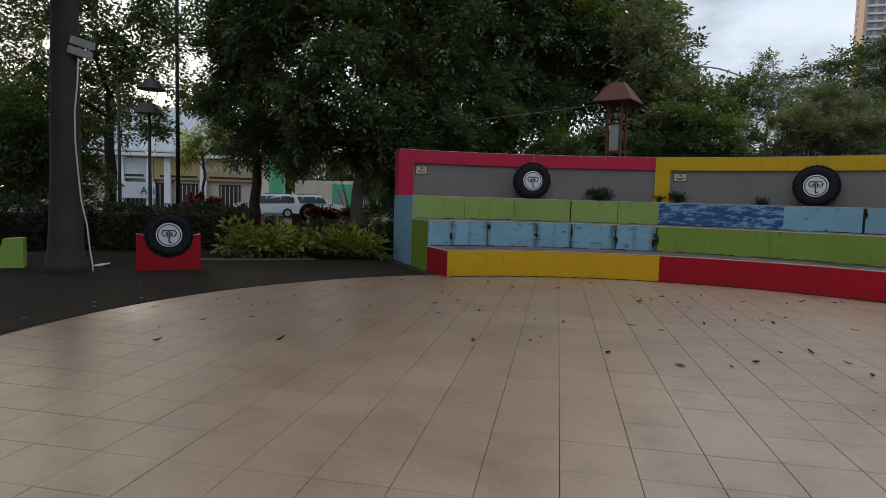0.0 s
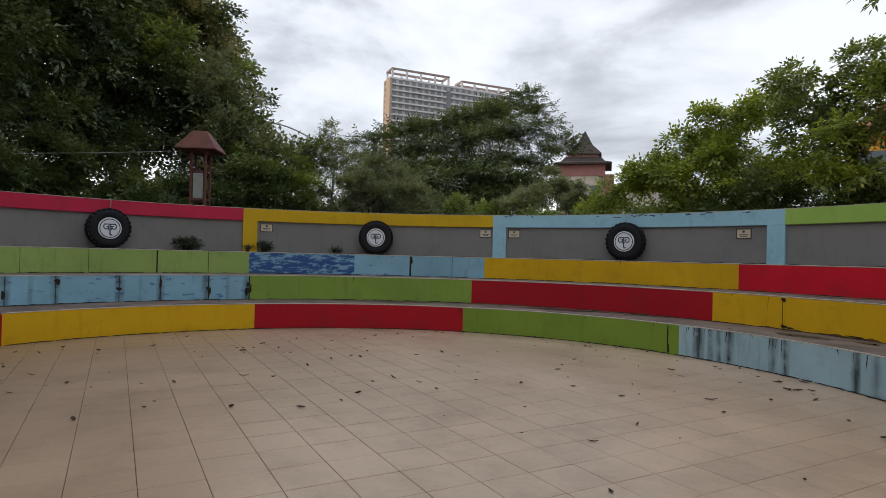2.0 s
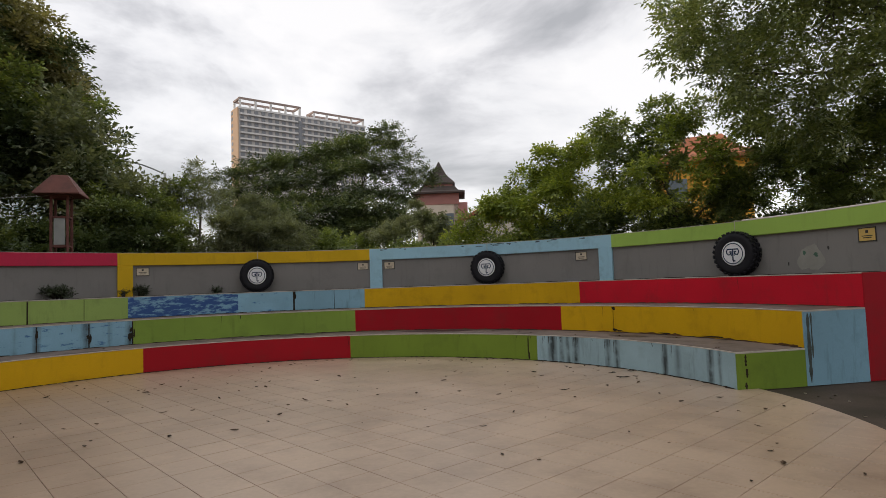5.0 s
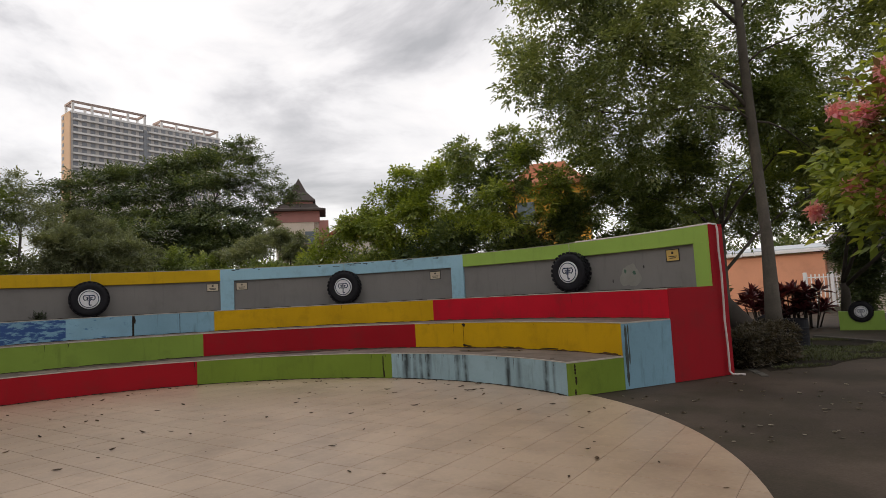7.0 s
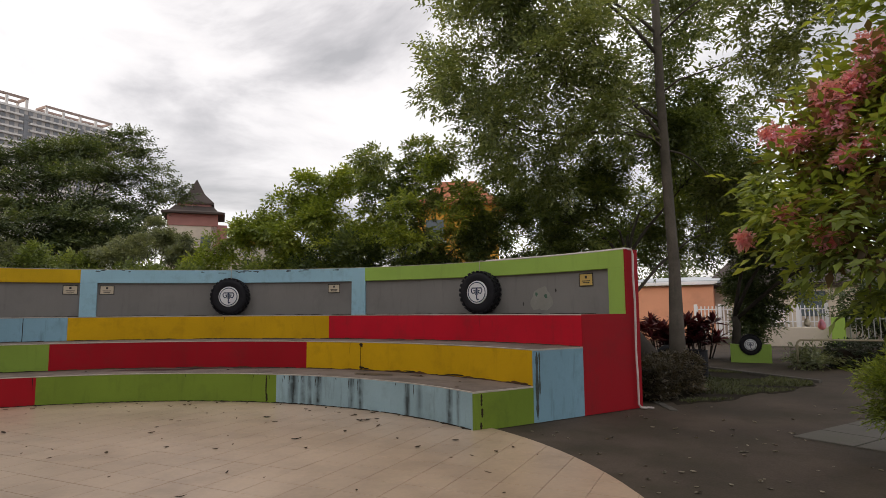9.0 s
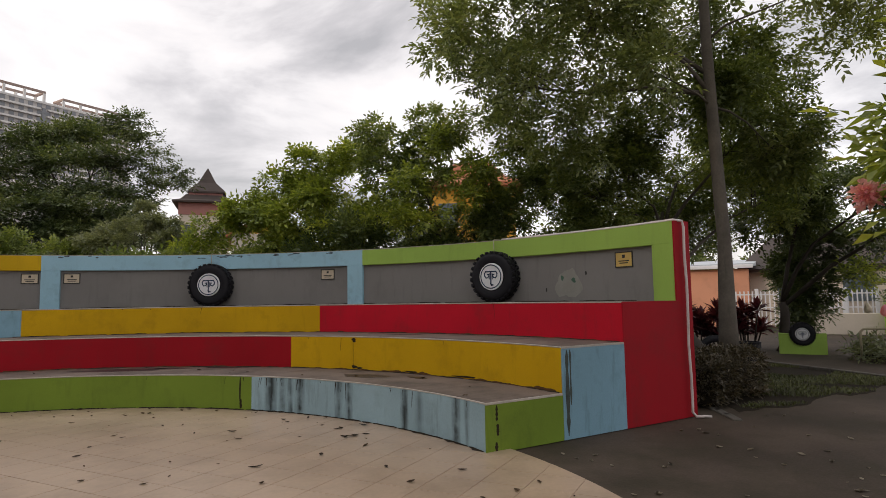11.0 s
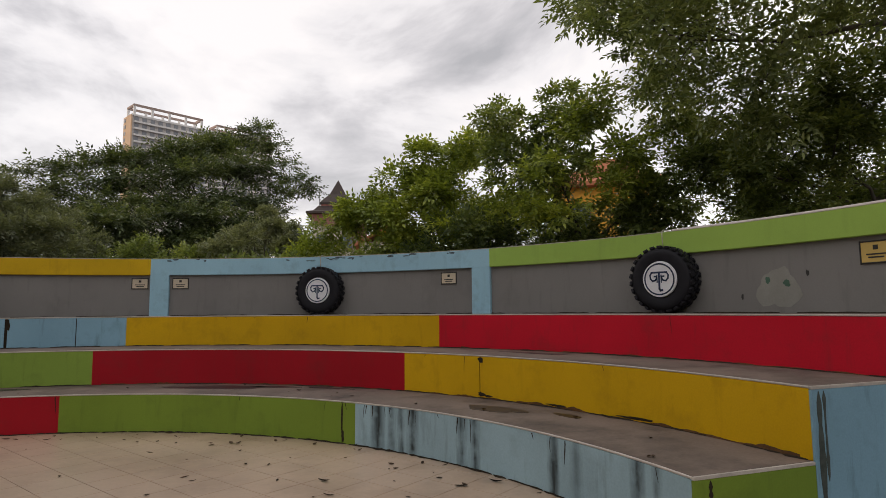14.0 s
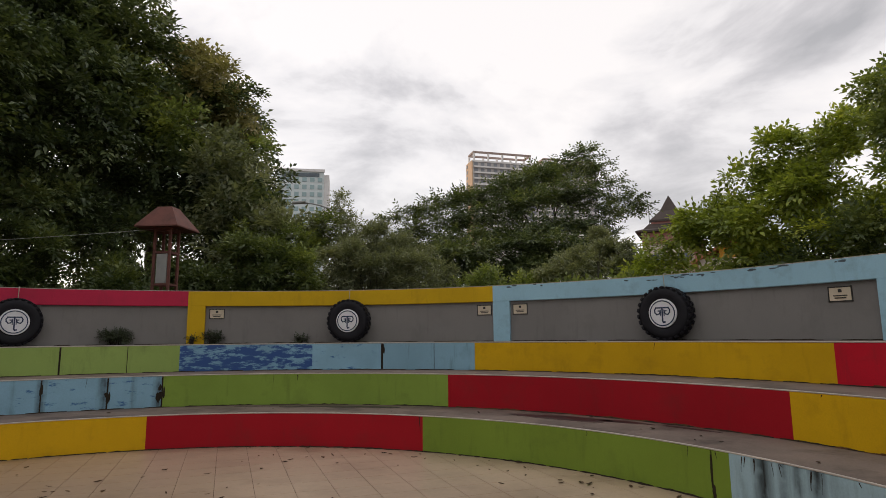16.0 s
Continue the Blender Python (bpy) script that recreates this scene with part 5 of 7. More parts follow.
tree("flowering_tree", (9.4, -4.9, 0), [(8.4, -3.1, 2.9, 0.40, 0.40), (8.6, -3.6, 3.7, 0.45, 0.45), (8.2, -3.7, 2.9, 0.56, 0.56), (7.9, -3.5, 2.3, 0.40, 0.40), (7.9, -4.0, 2.2, 0.46, 0.46), (8.5, -4.0, 4.0, 0.45, 0.45), (8.3, -3.0, 2.4, 0.29, 0.29), (8.2, -4.3, 2.8, 0.81, 0.81), (8.7, -4.3, 4.1, 0.83, 0.83), (8.1, -4.0, 1.8, 0.40, 0.40)], L_BRIGHT, "leafy tree with pink flower clusters beside the path", 27, leaf=0.15, ratio=0.42, cover=1.1, clumps=16, trunk=0.09, fork=0.4,
     droop=0.35, extra=((L_RUSSET, [(8.1, -3.5, 2.9, 0.36, 0.40), (8.0, -3.8, 2.5, 0.42, 0.45), (8.3, -4.2, 3.3, 0.50, 0.50), (7.9, -3.6, 3.0, 0.30, 0.34), (8.2, -4.0, 3.7, 0.40, 0.40)], 0.4, "russet_crown"), (L_PINK, [(8.02, -3.84, 3.7, 0.12, 0.12), (7.92, -3.74, 3.6, 0.13, 0.13), (7.92, -3.64, 3.7, 0.11, 0.11), (7.92, -3.74, 3.4, 0.11, 0.11), (8.02, -3.94, 3.8, 0.11, 0.11), (7.82, -3.34, 3.3, 0.11, 0.11), (7.82, -3.44, 3.3, 0.08, 0.08), (7.82, -3.14, 3.4, 0.07, 0.07), (8.02, -4.04, 4.1, 0.11, 0.11), (7.82, -3.84, 3.0, 0.08, 0.08), (7.82, -4.04, 3.1, 0.07, 0.07), (7.72, -2.84, 2.3, 0.05, 0.05), (7.62, -3.64, 2.3, 0.07, 0.07), (7.62, -3.34, 2.5, 0.05, 0.05), (7.62, -3.74, 2.2, 0.07, 0.07)], 1.2, "flower_head"),))


# ---- understorey behind the wall ----
def understorey(a0, a1, r0, r1, h0, h1, material, seed, label):
    rng = np.random.default_rng(seed)
    lobes = []
    for i in range(7):
        a, r = a0 + (a1 - a0) * (i + rng.uniform(0.2, 0.8)) / 7, rng.uniform(r0, r1)
        p, h = polar(r, a), rng.uniform(h0, h1)
        lobes += [(p.x, p.y, h * 0.72, rng.uniform(0.8, 1.15), h * 0.3), (p.x + rng.normal(0, 0.4), p.y + rng.normal(0, 0.4), h * 0.3, 1.1, h * 0.32)]
    p = polar((r0 + r1) / 2, (a0 + a1) / 2)
    shrub("dark_shrub", (p.x, p.y, 0), lobes, material, label, seed, leaf=0.15, cover=1.25)


shrub("dark_shrub", (-16.6, 9.8, 0), [(-16.8, 9.9, 1.7, 0.78, 0.78), (-14.8, 9.2, 1.6, 0.55, 0.55), (-18.1, 9.8, 2.9, 0.86, 0.86), (-17.4, 10.7, 3.2, 0.86, 0.86)], L_DARK, "dark tangled shrub by the street", 30, leaf=0.13, cover=1.3)
understorey(59, 50, 12.5, 15, 2.8, 4.2, L_DARK, 101, "dense dark shrub growing behind the wall")
understorey(52, 36, 13.5, 16, 3.0, 4.6, L_DARK, 102, "dense dark shrub growing behind the wall")
understorey(38, 22, 14, 17, 3.6, 5.0, L_DARK, 103, "dense dark shrub growing behind the wall")
understorey(24, 6, 15, 18, 3.2, 4.2, L_GREY, 104, "grey-green shrub growing behind the wall")
understorey(8, -10, 16, 19, 3.0, 4.0, L_MID, 105, "green shrub growing behind the wall")
understorey(-8, -18, 14, 17, 2.7, 3.2, L_MID, 109, "green shrub growing behind the wall")
understorey(-16, -36, 12.5, 16, 2.4, 3.3, L_MID, 106, "green shrub growing behind the wall")
understorey(-34, -54, 12.5, 15, 2.9, 4.1, L_DARK, 107, "dense dark shrub growing behind the wall")
understorey(-54, -65, 13, 16, 2.4, 3.4, L_DARK, 108, "dense dark shrub growing behind the wall")

tree("creeper_clad_post", (20.7, 4.6, 0), [(20.7, 4.5, 3.6, 0.76, 0.76), (20.7, 4.5, 2.7, 0.80, 0.80), (20.7, 4.6, 1.8, 0.84, 0.84), (20.7, 4.6, 1.0, 0.76, 0.76), (20.7, 4.6, 4.2, 0.69, 0.69)], L_DARK, "post thickly covered in dark creeper on the lawn", 28, leaf=0.12, cover=2.0, trunk=0.16, fork=0.7, bark=M_BARK_DARK)
shrub("variegated_plant", (18.5, 1.9, 0), [(18.7, 2.2, 0.16, 0.30, 0.18), (18.9, 1.9, 0.2, 0.32, 0.22), (18.2, 1.9, 0.12, 0.32, 0.14), (18.5, 1.6, 0.15, 0.3, 0.16), (17.9, 1.5, 0.1, 0.28, 0.12)], L_GREY, "pale grey-green low plant beside the planter", 29, leaf=0.15, ratio=0.4, cover=0.9, category="plant")

shrub("dark_shrub", (29.5, 3.6, 0), [(28.3, 5.2, 1.2, 1.0, 1.1), (29.0, 4.2, 1.3, 1.1, 1.2), (29.4, 3.0, 1.2, 1.1, 1.1), (29.6, 1.8, 1.3, 1.1, 1.2), (29.8, 0.4, 1.2, 1.2, 1.1), (28.9, 3.6, 2.4, 1.0, 0.8), (29.4, 1.2, 2.5, 1.1, 0.8)], L_DEEP, "dark shrub row behind the steel fence", 33, leaf=0.18, cover=1.2)

rng = np.random.default_rng(120)
far = []
for a in np.arange(96, -100, -3.2):
    r = rng.uniform(60, 75)
    p = polar(r, float(a))
    far.append((p.x, p.y, rng.uniform(2.0, 3.5), rng.uniform(2.6, 3.6), rng.uniform(2.4, 3.6)))
for a in np.arange(80, 28, -3.0):
    p = polar(rng.uniform(58, 64), float(a))
    far.append((p.x, p.y, rng.uniform(3.2, 5.0), rng.uniform(2.4, 3.2), rng.uniform(2.0, 2.8)))
places, outs, _ = lobe_points(rng, far, 1.1, 0.55, 0.5, 6, 3)
tagged(leaf_mesh("far_woods", *sprays(rng, places, outs, 0.55, 0.5, 6, 0.2, 0.45), L_DARK), "dark distant trees along the streets", "trees", kind="stuff")


# ---- unseen trees added behind the visitor to block low sky light ----
def unseen_blocker_tree(x, y, seed, label):
    rng = np.random.default_rng(seed)
    lobes = [(x + rng.uniform(-2.6, 2.6), y + rng.uniform(-2.2, 2.2), rng.uniform(3.6, 8.5), rng.uniform(1.5, 2.1), rng.uniform(1.3, 1.9)) for _ in range(9)]
    tree("park_tree", (x, y, 0), lobes, L_DARK, label, seed, leaf=0.3, cover=1.2, trunk=0.22, fork=0.45, count=6, clumps=6)


for k, (x, y) in enumerate(((-15, -10), (-10.5, -9.5), (-9, -17), (-2, -19), (5, -21), (14, -19))):
    unseen_blocker_tree(x, y, 60 + k, "unseen tree added on the open side to block sky light")


# ---- tyres ----
def stroke(bm, pts, width, y):
    """A flat painted line through points (x, z) at depth y, with a little body."""
    for (x0, z0), (x1, z1) in zip(pts, pts[1:]):
        d = Vector((x1 - x0, 0, z1 - z0))
        m = Matrix.Translation((x0, y, z0)) @ Matrix.Rotation(-math.atan2(d.z, d.x), 4, "Y")
        add_box(bm, d.length + width, width, 0.003, m @ Matrix.Translation((d.length / 2, 0.0015, 0)) @ Matrix.Rotation(radians(90), 4, "X"))


def tyre_thing(radius=0.43, wide=0.25, label="knobbly black tyre with white emblem disc against grey wall", rope=True):
    """A lugged tyre standing on its tread, its face towards -y."""
    root = empty("tyre")
    seg = 56
    prof = [(0.50, -0.36), (0.60, -0.47), (0.78, -0.50), (0.88, -0.46), (0.94, -0.36), (0.955, 0.0), (0.94, 0.36), (0.88, 0.46), (0.78, 0.50), (0.60, 0.47), (0.50, 0.36)]
    verts, faces = [], []
    for i in range(seg):
        t = 2 * math.pi * i / seg
        verts += [(radius * p * math.cos(t), wide * q, radius + radius * p * math.sin(t)) for p, q in prof]
    k = len(prof)
    for i in range(seg):
        for j in range(k):
            a, b = i * k + j, i * k + (j + 1) % k
            c, d = ((i + 1) % seg) * k + (j + 1) % k, ((i + 1) % seg) * k + j
            faces.append((a, b, c, d))
    solid("carcass", verts, faces, M_RUBBER, root, smooth=True)
    lugs = bmesh.new()
    n = 26
    for i in range(n):
        for row, off in ((-0.33, 0.0), (0.0, 0.5), (0.33, 0.0)):
            t = 2 * math.pi * (i + off) / n
            m = Matrix.Translation((0, 0, radius)) @ Matrix.Rotation(t, 4, "Y") @ Matrix.Translation((0, wide * row, radius * 0.925)) @ Matrix.Rotation(radians(18 if row < 0 else -18 if row > 0 else 35), 4, "Z")
            add_box(lugs, 0.062 * radius / 0.43, wide * 0.30, radius * 0.075, m, 0.005)
    part("tread", lugs, M_RUBBER, root)
    rim = bmesh.new()
    bmesh.ops.create_cone(rim, cap_ends=True, segments=40, radius1=radius * 0.535, radius2=radius * 0.52, depth=0.02,
                          matrix=Matrix.Translation((0, -wide * 0.475, radius)) @ Matrix.Rotation(radians(90), 4, "X"))
    part("emblem_disc", rim, M_WHITE, root, "round white painted disc")
    bm = bmesh.new()
    y, q = -wide * 0.475 - 0.0135, radius / 0.43
    ring = [(0.195 * q * math.cos(2 * math.pi * i / 40), radius + 0.195 * q * math.sin(2 * math.pi * i / 40)) for i in range(41)]
    stroke(bm, ring, 0.017 * q, y)
    part("emblem_ring", bm, M_NAVY, root, "navy blue ring")
    bm = bmesh.new()
    e = lambda pts: [(x * q, radius + z * q) for x, z in pts]
    stroke(bm, e([(-0.10, 0.085), (0.10, 0.085)]), 0.022 * q, y)
    stroke(bm, e([(0, 0.085), (0, -0.12), (0.012, -0.145), (0.035, -0.14)]), 0.024 * q, y)
    for s in (-1, 1):
        stroke(bm, e([(0.10 * s, 0.085), (0.122 * s, 0.05), (0.118 * s, 0.01), (0.09 * s, -0.022), (0.055 * s, -0.015), (0.035 * s, 0.01), (0.035 * s, 0.035), (0.062 * s, 0.035)]), 0.019 * q, y)
        stroke(bm, e([(0.028 * s, 0.05), (0.028 * s, -0.04)]), 0.014 * q, y)
    part("emblem", bm, M_NAVY, root, "navy blue curled monogram shape")
    if rope:
        tube("rope", [(0.02, -0.02, radius * 1.96), (0.02, -0.04, radius * 2 + 0.03), (0.022, -0.05, 1.04), (0.02, -0.01, 1.068), (0.02, 0.2, 1.068)], 0.007, M_ROPE, root, sides=6)
    return tagged(root, label, "tyre", "emblem tyres along the wall" if rope else "emblem tyres in planters")


first = tyre_thing()
TYRE_A = (44.8, 6.9, -31.6, -69.6)
lean = (2.0, -1.0, 1.0, 3.0)
for k, a in enumerate(TYRE_A):
    p = polar(RW - 0.095, a, H3 + 0.002)
    m = pose(p.x, p.y, p.z, 0, 0, a + lean[k])
    if k == 0:
        first.matrix_world = m
    else:
        copy_thing(first, m)


# ---- plaques and marks on the wall ----
def plaque(a, z, w, h, board, label):
    p = polar(RW + 0.056, a, z)
    root = empty("plaque", pose(p.x, p.y, p.z, 0, 0, a))
    part("board", box_bm(w, 0.012, h, Matrix.Translation((0, 0, -h / 2)), 0.002), board, root)
    fr = bmesh.new()
    for s in (-1, 1):
        add_box(fr, 0.014, 0.02, h + 0.02, Matrix.Translation((s * w / 2, -0.002, -h / 2 - 0.01)), 0.002)
        add_box(fr, w, 0.02, 0.014, Matrix.Translation((0, -0.002, s * h / 2 - 0.007)), 0.002)
    part("frame", fr, M_DARK, root)
    for k, (zz, ww) in enumerate(((-0.028, 0.62), (-0.058, 0.5))):
        part("text_bar", box_bm(w * ww, 0.004, 0.014, Matrix.Translation((0, -0.0085, zz))), M_DARK, root)
    part("symbol", box_bm(w * 0.16, 0.004, h * 0.22, Matrix.Translation((0, -0.0085, 0.022)), 0.001), M_DARK, root)
    return tagged(root, label, "plaque", "plaques on the wall")


for a in (61.2, 23.6, -10.3, -14.75, -46.7):
    plaque(a, 2.09, 0.28, 0.185, M_PLAQUE, "small cream plaque with dark lines screwed to grey wall")
plaque(-84.1, 2.085, 0.285, 0.21, M_PLAQUE_Y, "small yellow plaque with dark lines screwed to grey wall")


def blot(name, r, a, z, sx, sz, seed, material, label, flat=False, thick=0.004):
    """A flat patch with an uneven outline, on the wall or lying on a step."""
    rng = random.Random(seed)
    n = 26
    ph = [rng.uniform(0, 6.28) for _ in range(4)]
    pts = []
    for i in range(n):
        t = 2 * math.pi * i / n
        f = 1 + 0.16 * math.sin(2 * t + ph[0]) + 0.12 * math.sin(3 * t + ph[1]) + 0.07 * math.sin(5 * t + ph[2]) + 0.05 * math.sin(9 * t + ph[3])
        pts.append((sx / 2 * f * math.cos(t), sz / 2 * f * math.sin(t)))
    verts, faces = [], []
    for d in (0, thick):
        for u, v in pts:
            if flat:
                p = polar(r + v, a - math.degrees(u / r), z + d)
            else:
                p = polar(r - d, a - math.degrees(u / r), z + v)
            verts.append(p)
    faces = [tuple(range(n)), tuple(range(n, 2 * n))] + [(i, (i + 1) % n, n + (i + 1) % n, n + i) for i in range(n)]
    return tagged(solid(name, verts, faces, material), label, "stain", kind="structure")


blot("trim_patch", RW + 0.0615, -77.9, 1.76, 0.42, 0.50, 3, M_PATCH, "pale repaired plaster patch on the grey wall")
blot("trim_spot", RW + 0.057, -77.2, 1.86, 0.045, 0.09, 4, M_GREENSPOT, "green paint spatter on the plaster patch")
blot("trim_spot", RW + 0.057, -78.5, 1.82, 0.08, 0.07, 5, M_GREENSPOT, "green paint spatter on the plaster patch")
blot("trim_spot", RW + 0.061, -75.3, 1.68, 0.03, 0.06, 6, M_DARK, "dark chip in the grey wall")
blot("trim_spot", RW + 0.061, -79.9, 1.92, 0.03, 0.07, 7, M_DARK, "dark chip in the grey wall")
for k, (r, a, z, w, d) in enumerate(((6.84, -27.5, H1, 1.5, 0.34), (6.93, 2.0, H1, 1.7, 0.2), (7.0, -34.0, H1, 0.7, 0.16), (6.72, -64.3, H1, 0.75, 0.3), (7.02, 14, H1, 0.9, 0.08),
                                     (7.9, -62, H2, 0.9, 0.16), (7.08, -41, H1, 0.8, 0.08), (6.95, -71, H1, 0.4, 0.12))):
    blot("trim_wet_patch", r, a, z - 0.001, w, d, 20 + k, M_WET, "dark damp patch on the concrete seat", flat=True, thick=0.004)

for a, z, w, h in ((-59.4, 0.95, 0.08, 0.06), (-59.5, 0.54, 0.1, 0.05), (-60.3, 0.525, 0.12, 0.025), (-68, 0.52, 0.3, 0.02), (-76, 0.52, 0.4, 0.025)):
    blot("trim_stain", R2 - 0.001, a, z, w, h, int(-a * 10 + z * 100), M_MOSSY, "dark mossy stain on the yellow paint", thick=0.003)
for a, z, w, h in ((-48.35, 0.3, 0.025, 0.3), (-48.5, 0.09, 0.04, 0.12)):
    blot("trim_stain", R1 - 0.001, a, z, w, h, int(-a * 10 + z * 100), M_MOSSY, "dark mossy stain on the green paint", thick=0.003)

stain_rng = random.Random(77)
for a in (60.5, 54.5, 46.3, 40.6, 33.5, 27.2, 0.8):
    r, lo, hi = (R3, H2, H3) if a < 1 else (R2, H1, H2)
    for _ in range(3 if a in (33.5, 27.2) else 1):
        blot("trim_stain", r - 0.001, a + stain_rng.uniform(-0.35, 0.35), stain_rng.uniform(lo + 0.08, hi - 0.1), stain_rng.uniform(0.03, 0.1),
             stain_rng.uniform(0.06, 0.2), stain_rng.randrange(999), M_MOSSY, "black mould stain beside the joint", thick=0.003)

chip_rng = random.Random(63)
for k in range(22):
    a = chip_rng.uniform(-50, -13) if k < 14 else -31.6 + chip_rng.gauss(0, 1.6)
    blot("trim_chip", RW - 0.0005, a, H4 - chip_rng.uniform(0.01, 0.05) - (0.06 * chip_rng.random() if k > 13 else 0), chip_rng.uniform(0.03, 0.14), chip_rng.uniform(0.012, 0.035),
         700 + k, M_CHIP, "dark flaked chip in the pale blue paint", thick=0.002)

# ---- conduit on the green end of the wall ----
cond = [polar(RW + 0.05, a, H4 + 0.012) for a in (-70, -73, -76, -79, -82, -85, -88, -89.2)]
end = polar(RW + 0.15, A_RIGHT - 0.1)
cond += [Vector((end.x - 0.02, end.y - 0.045, 2.54)), Vector((end.x, end.y - 0.05, 2.46))]
cond += [Vector((end.x + 0.012 * math.sin(z * 5), end.y - 0.05, z)) for z in (2.1, 1.7, 1.3, 0.9, 0.5, 0.15, 0.05)]
cond += [Vector((end.x + 0.03, end.y - 0.08, 0.0)), Vector((end.x + 0.10, end.y - 0.13, -0.005)), Vector((end.x + 0.16, end.y - 0.10, -0.01)), Vector((end.x + 0.21, end.y - 0.18, -0.012))]
tagged(tube("cable_conduit", cond, 0.018, M_PIPE, sides=8), "white plastic conduit clipped along and down the wall", "conduit")


# ---- weeds on the top seat ----
def weed(a, r, w, h, seed):
    p = polar(r, a, H3)
    lobes = [(p.x + dx, p.y + dy, H3 + h * 0.5, w * 0.28, h * 0.5) for dx, dy in ((0, 0), (w * 0.25, 0.02), (-w * 0.25, -0.02))]
    shrub("weed", (p.x, p.y, H3), lobes, L_HEDGE, "small dark weed growing in the wall's foot", seed, leaf=0.045, cover=1.3, category="plant")


weed(34.7, RW - 0.12, 0.55, 0.24, 31)
weed(23.9, RW - 0.06, 0.26, 0.2, 32)
weed(26.3, RW - 0.08, 0.12, 0.14, 34)
weed(13.2, RW - 0.05, 0.2, 0.11, 33)


# ---- lantern tower ----
def lantern_tower():
    root = empty("lantern_tower", pose(-6.2, 10.1, 0, 0, 0, 8))
    for sx in (-1, 1):
        for sy in (-1, 1):
            part("post", box_bm(0.06, 0.06, 4.3, Matrix.Translation((sx * 0.19, sy * 0.19, -0.04)), 0.006), M_RUST, root)
    for z in (1.1, 2.2, 2.85, 3.62, 4.15):
        bm = bmesh.new()
        for s in (-1, 1):
            add_box(bm, 0.33, 0.045, 0.05, Matrix.Translation((0, s * 0.19, z)), 0.004)
            add_box(bm, 0.045, 0.33, 0.05, Matrix.Translation((s * 0.19, 0, z)), 0.004)
        part("cross_rail", bm, M_RUST, root)
    part("panel", box_bm(0.26, 0.03, 0.70, Matrix.Translation((0.0, -0.175, 2.91)), 0.004), M_LAMP_GREY, root, "dull grey sheet panel")
    hip_roof("roof", 1.06, 1.06, 0.54, Matrix.Translation((0, 0, 4.22)), M_RUST, root, 0.34, "rusty red hipped sheet roof", 0.03, True)
    part("soffit", box_bm(0.5, 0.5, 0.04, Matrix.Translation((0, 0, 4.19))), M_RUST, root)
    tagged(root, "rusty steel lantern tower with a hipped sheet roof", "tower")


lantern_tower()
wire = []
for i in range(25):
    t = i / 24
    p = Vector((-6.35, 9.85, 4.2)).lerp(Vector((-15.9, 4.6, 3.25)), t)
    p.z -= 0.12 * 4 * t * (1 - t)
    wire.append(p)
tagged(tube("overhead_wire", wire, 0.007, M_LAMP_GREY, sides=5), "thin grey wire strung from the lantern tower", "wire")


# ---- the planted side by the street ----
def tall_trunk():
    root = empty("tall_tree", Matrix.Translation((-9.98, -2.3, 0)))
    pts = [(0, 0, -0.05), (0, 0, 0.12), (0.0, 0.0, 0.4), (0.0, 0.02, 1.2), (-0.01, 0.03, 2.4), (-0.01, 0.05, 4.0), (0.0, 0.08, 6.0), (0.02, 0.1, 8.0)]
    tube("trunk", pts, [0.38, 0.32, 0.275, 0.245, 0.225, 0.21, 0.19, 0.15], M_BARK_DARK, root, sides=18)
    rng = np.random.default_rng(41)
    # crown stays out of view, its lobes spread wide to shade the ground
    lobes = [(0.3, 0.5, 8.6, 1.8, 1.0), (-2.2, 1.4, 8.2, 1.8, 1.0), (2.0, -0.8, 8.4, 1.7, 1.0), (-0.8, -2.4, 8.3, 1.8, 1.0), (0, 3.0, 8.1, 1.8, 1.0), (2.2, 2.2, 8.3, 1.7, 1.0), (-3.5, -1.0, 8.2, 1.8, 1.0)]
    places, outs, twigs = lobe_points(rng, lobes, 1.1, 0.16, 0.45, 7, 8)
    for c, cc in twigs:
        e = Vector(c)
        s = Vector((0.0, 0.08, 6.6))
        tube("limb", [s, s.lerp(e, 0.5) + Vector((0, 0, 0.3)), e], [0.09, 0.06, 0.025], M_BARK_DARK, root)
    leaf_mesh("crown", *sprays(rng, places, outs, 0.16, 0.45, 7, 0.3, 0.45), L_DARK, root)
    tagged(root, "tall straight dark-barked tree with a floodlight strapped on", "tree")
    fl = empty("floodlight", pose(-9.70, -2.12, 3.62, 0, 14, 68))
    for z, t in ((0.0, 8), (0.16, 8)):
        part("housing", box_bm(0.36, 0.12, 0.13, Matrix.Translation((0, 0, z)) @ Matrix.Rotation(radians(t), 4, "X"), 0.012), M_LAMP_GREY, fl)
    part("bracket", box_bm(0.06, 0.16, 0.34, Matrix.Translation((0, 0.09, -0.02)), 0.004), M_STEEL, fl)
    tagged(fl, "grey double floodlight fixed to the tree trunk", "floodlight")
    run = [(-9.72, -2.13, 3.6)] + [(-9.69 + 0.02 * math.sin(z * 4), -2.16 + 0.05 * math.sin(z * 2.0), z) for z in (3.2, 2.7, 2.2, 1.7, 1.2)] + [(-9.66, -2.06, 0.8), (-9.64, -2.03, 0.4), (-9.6, -2.0, 0.1), (-9.58, -2.0, -0.01)]
    tagged(tube("power_cable", run, 0.014, M_PIPE, sides=6), "white cable hanging down the tree trunk", "cable")


tall_trunk()


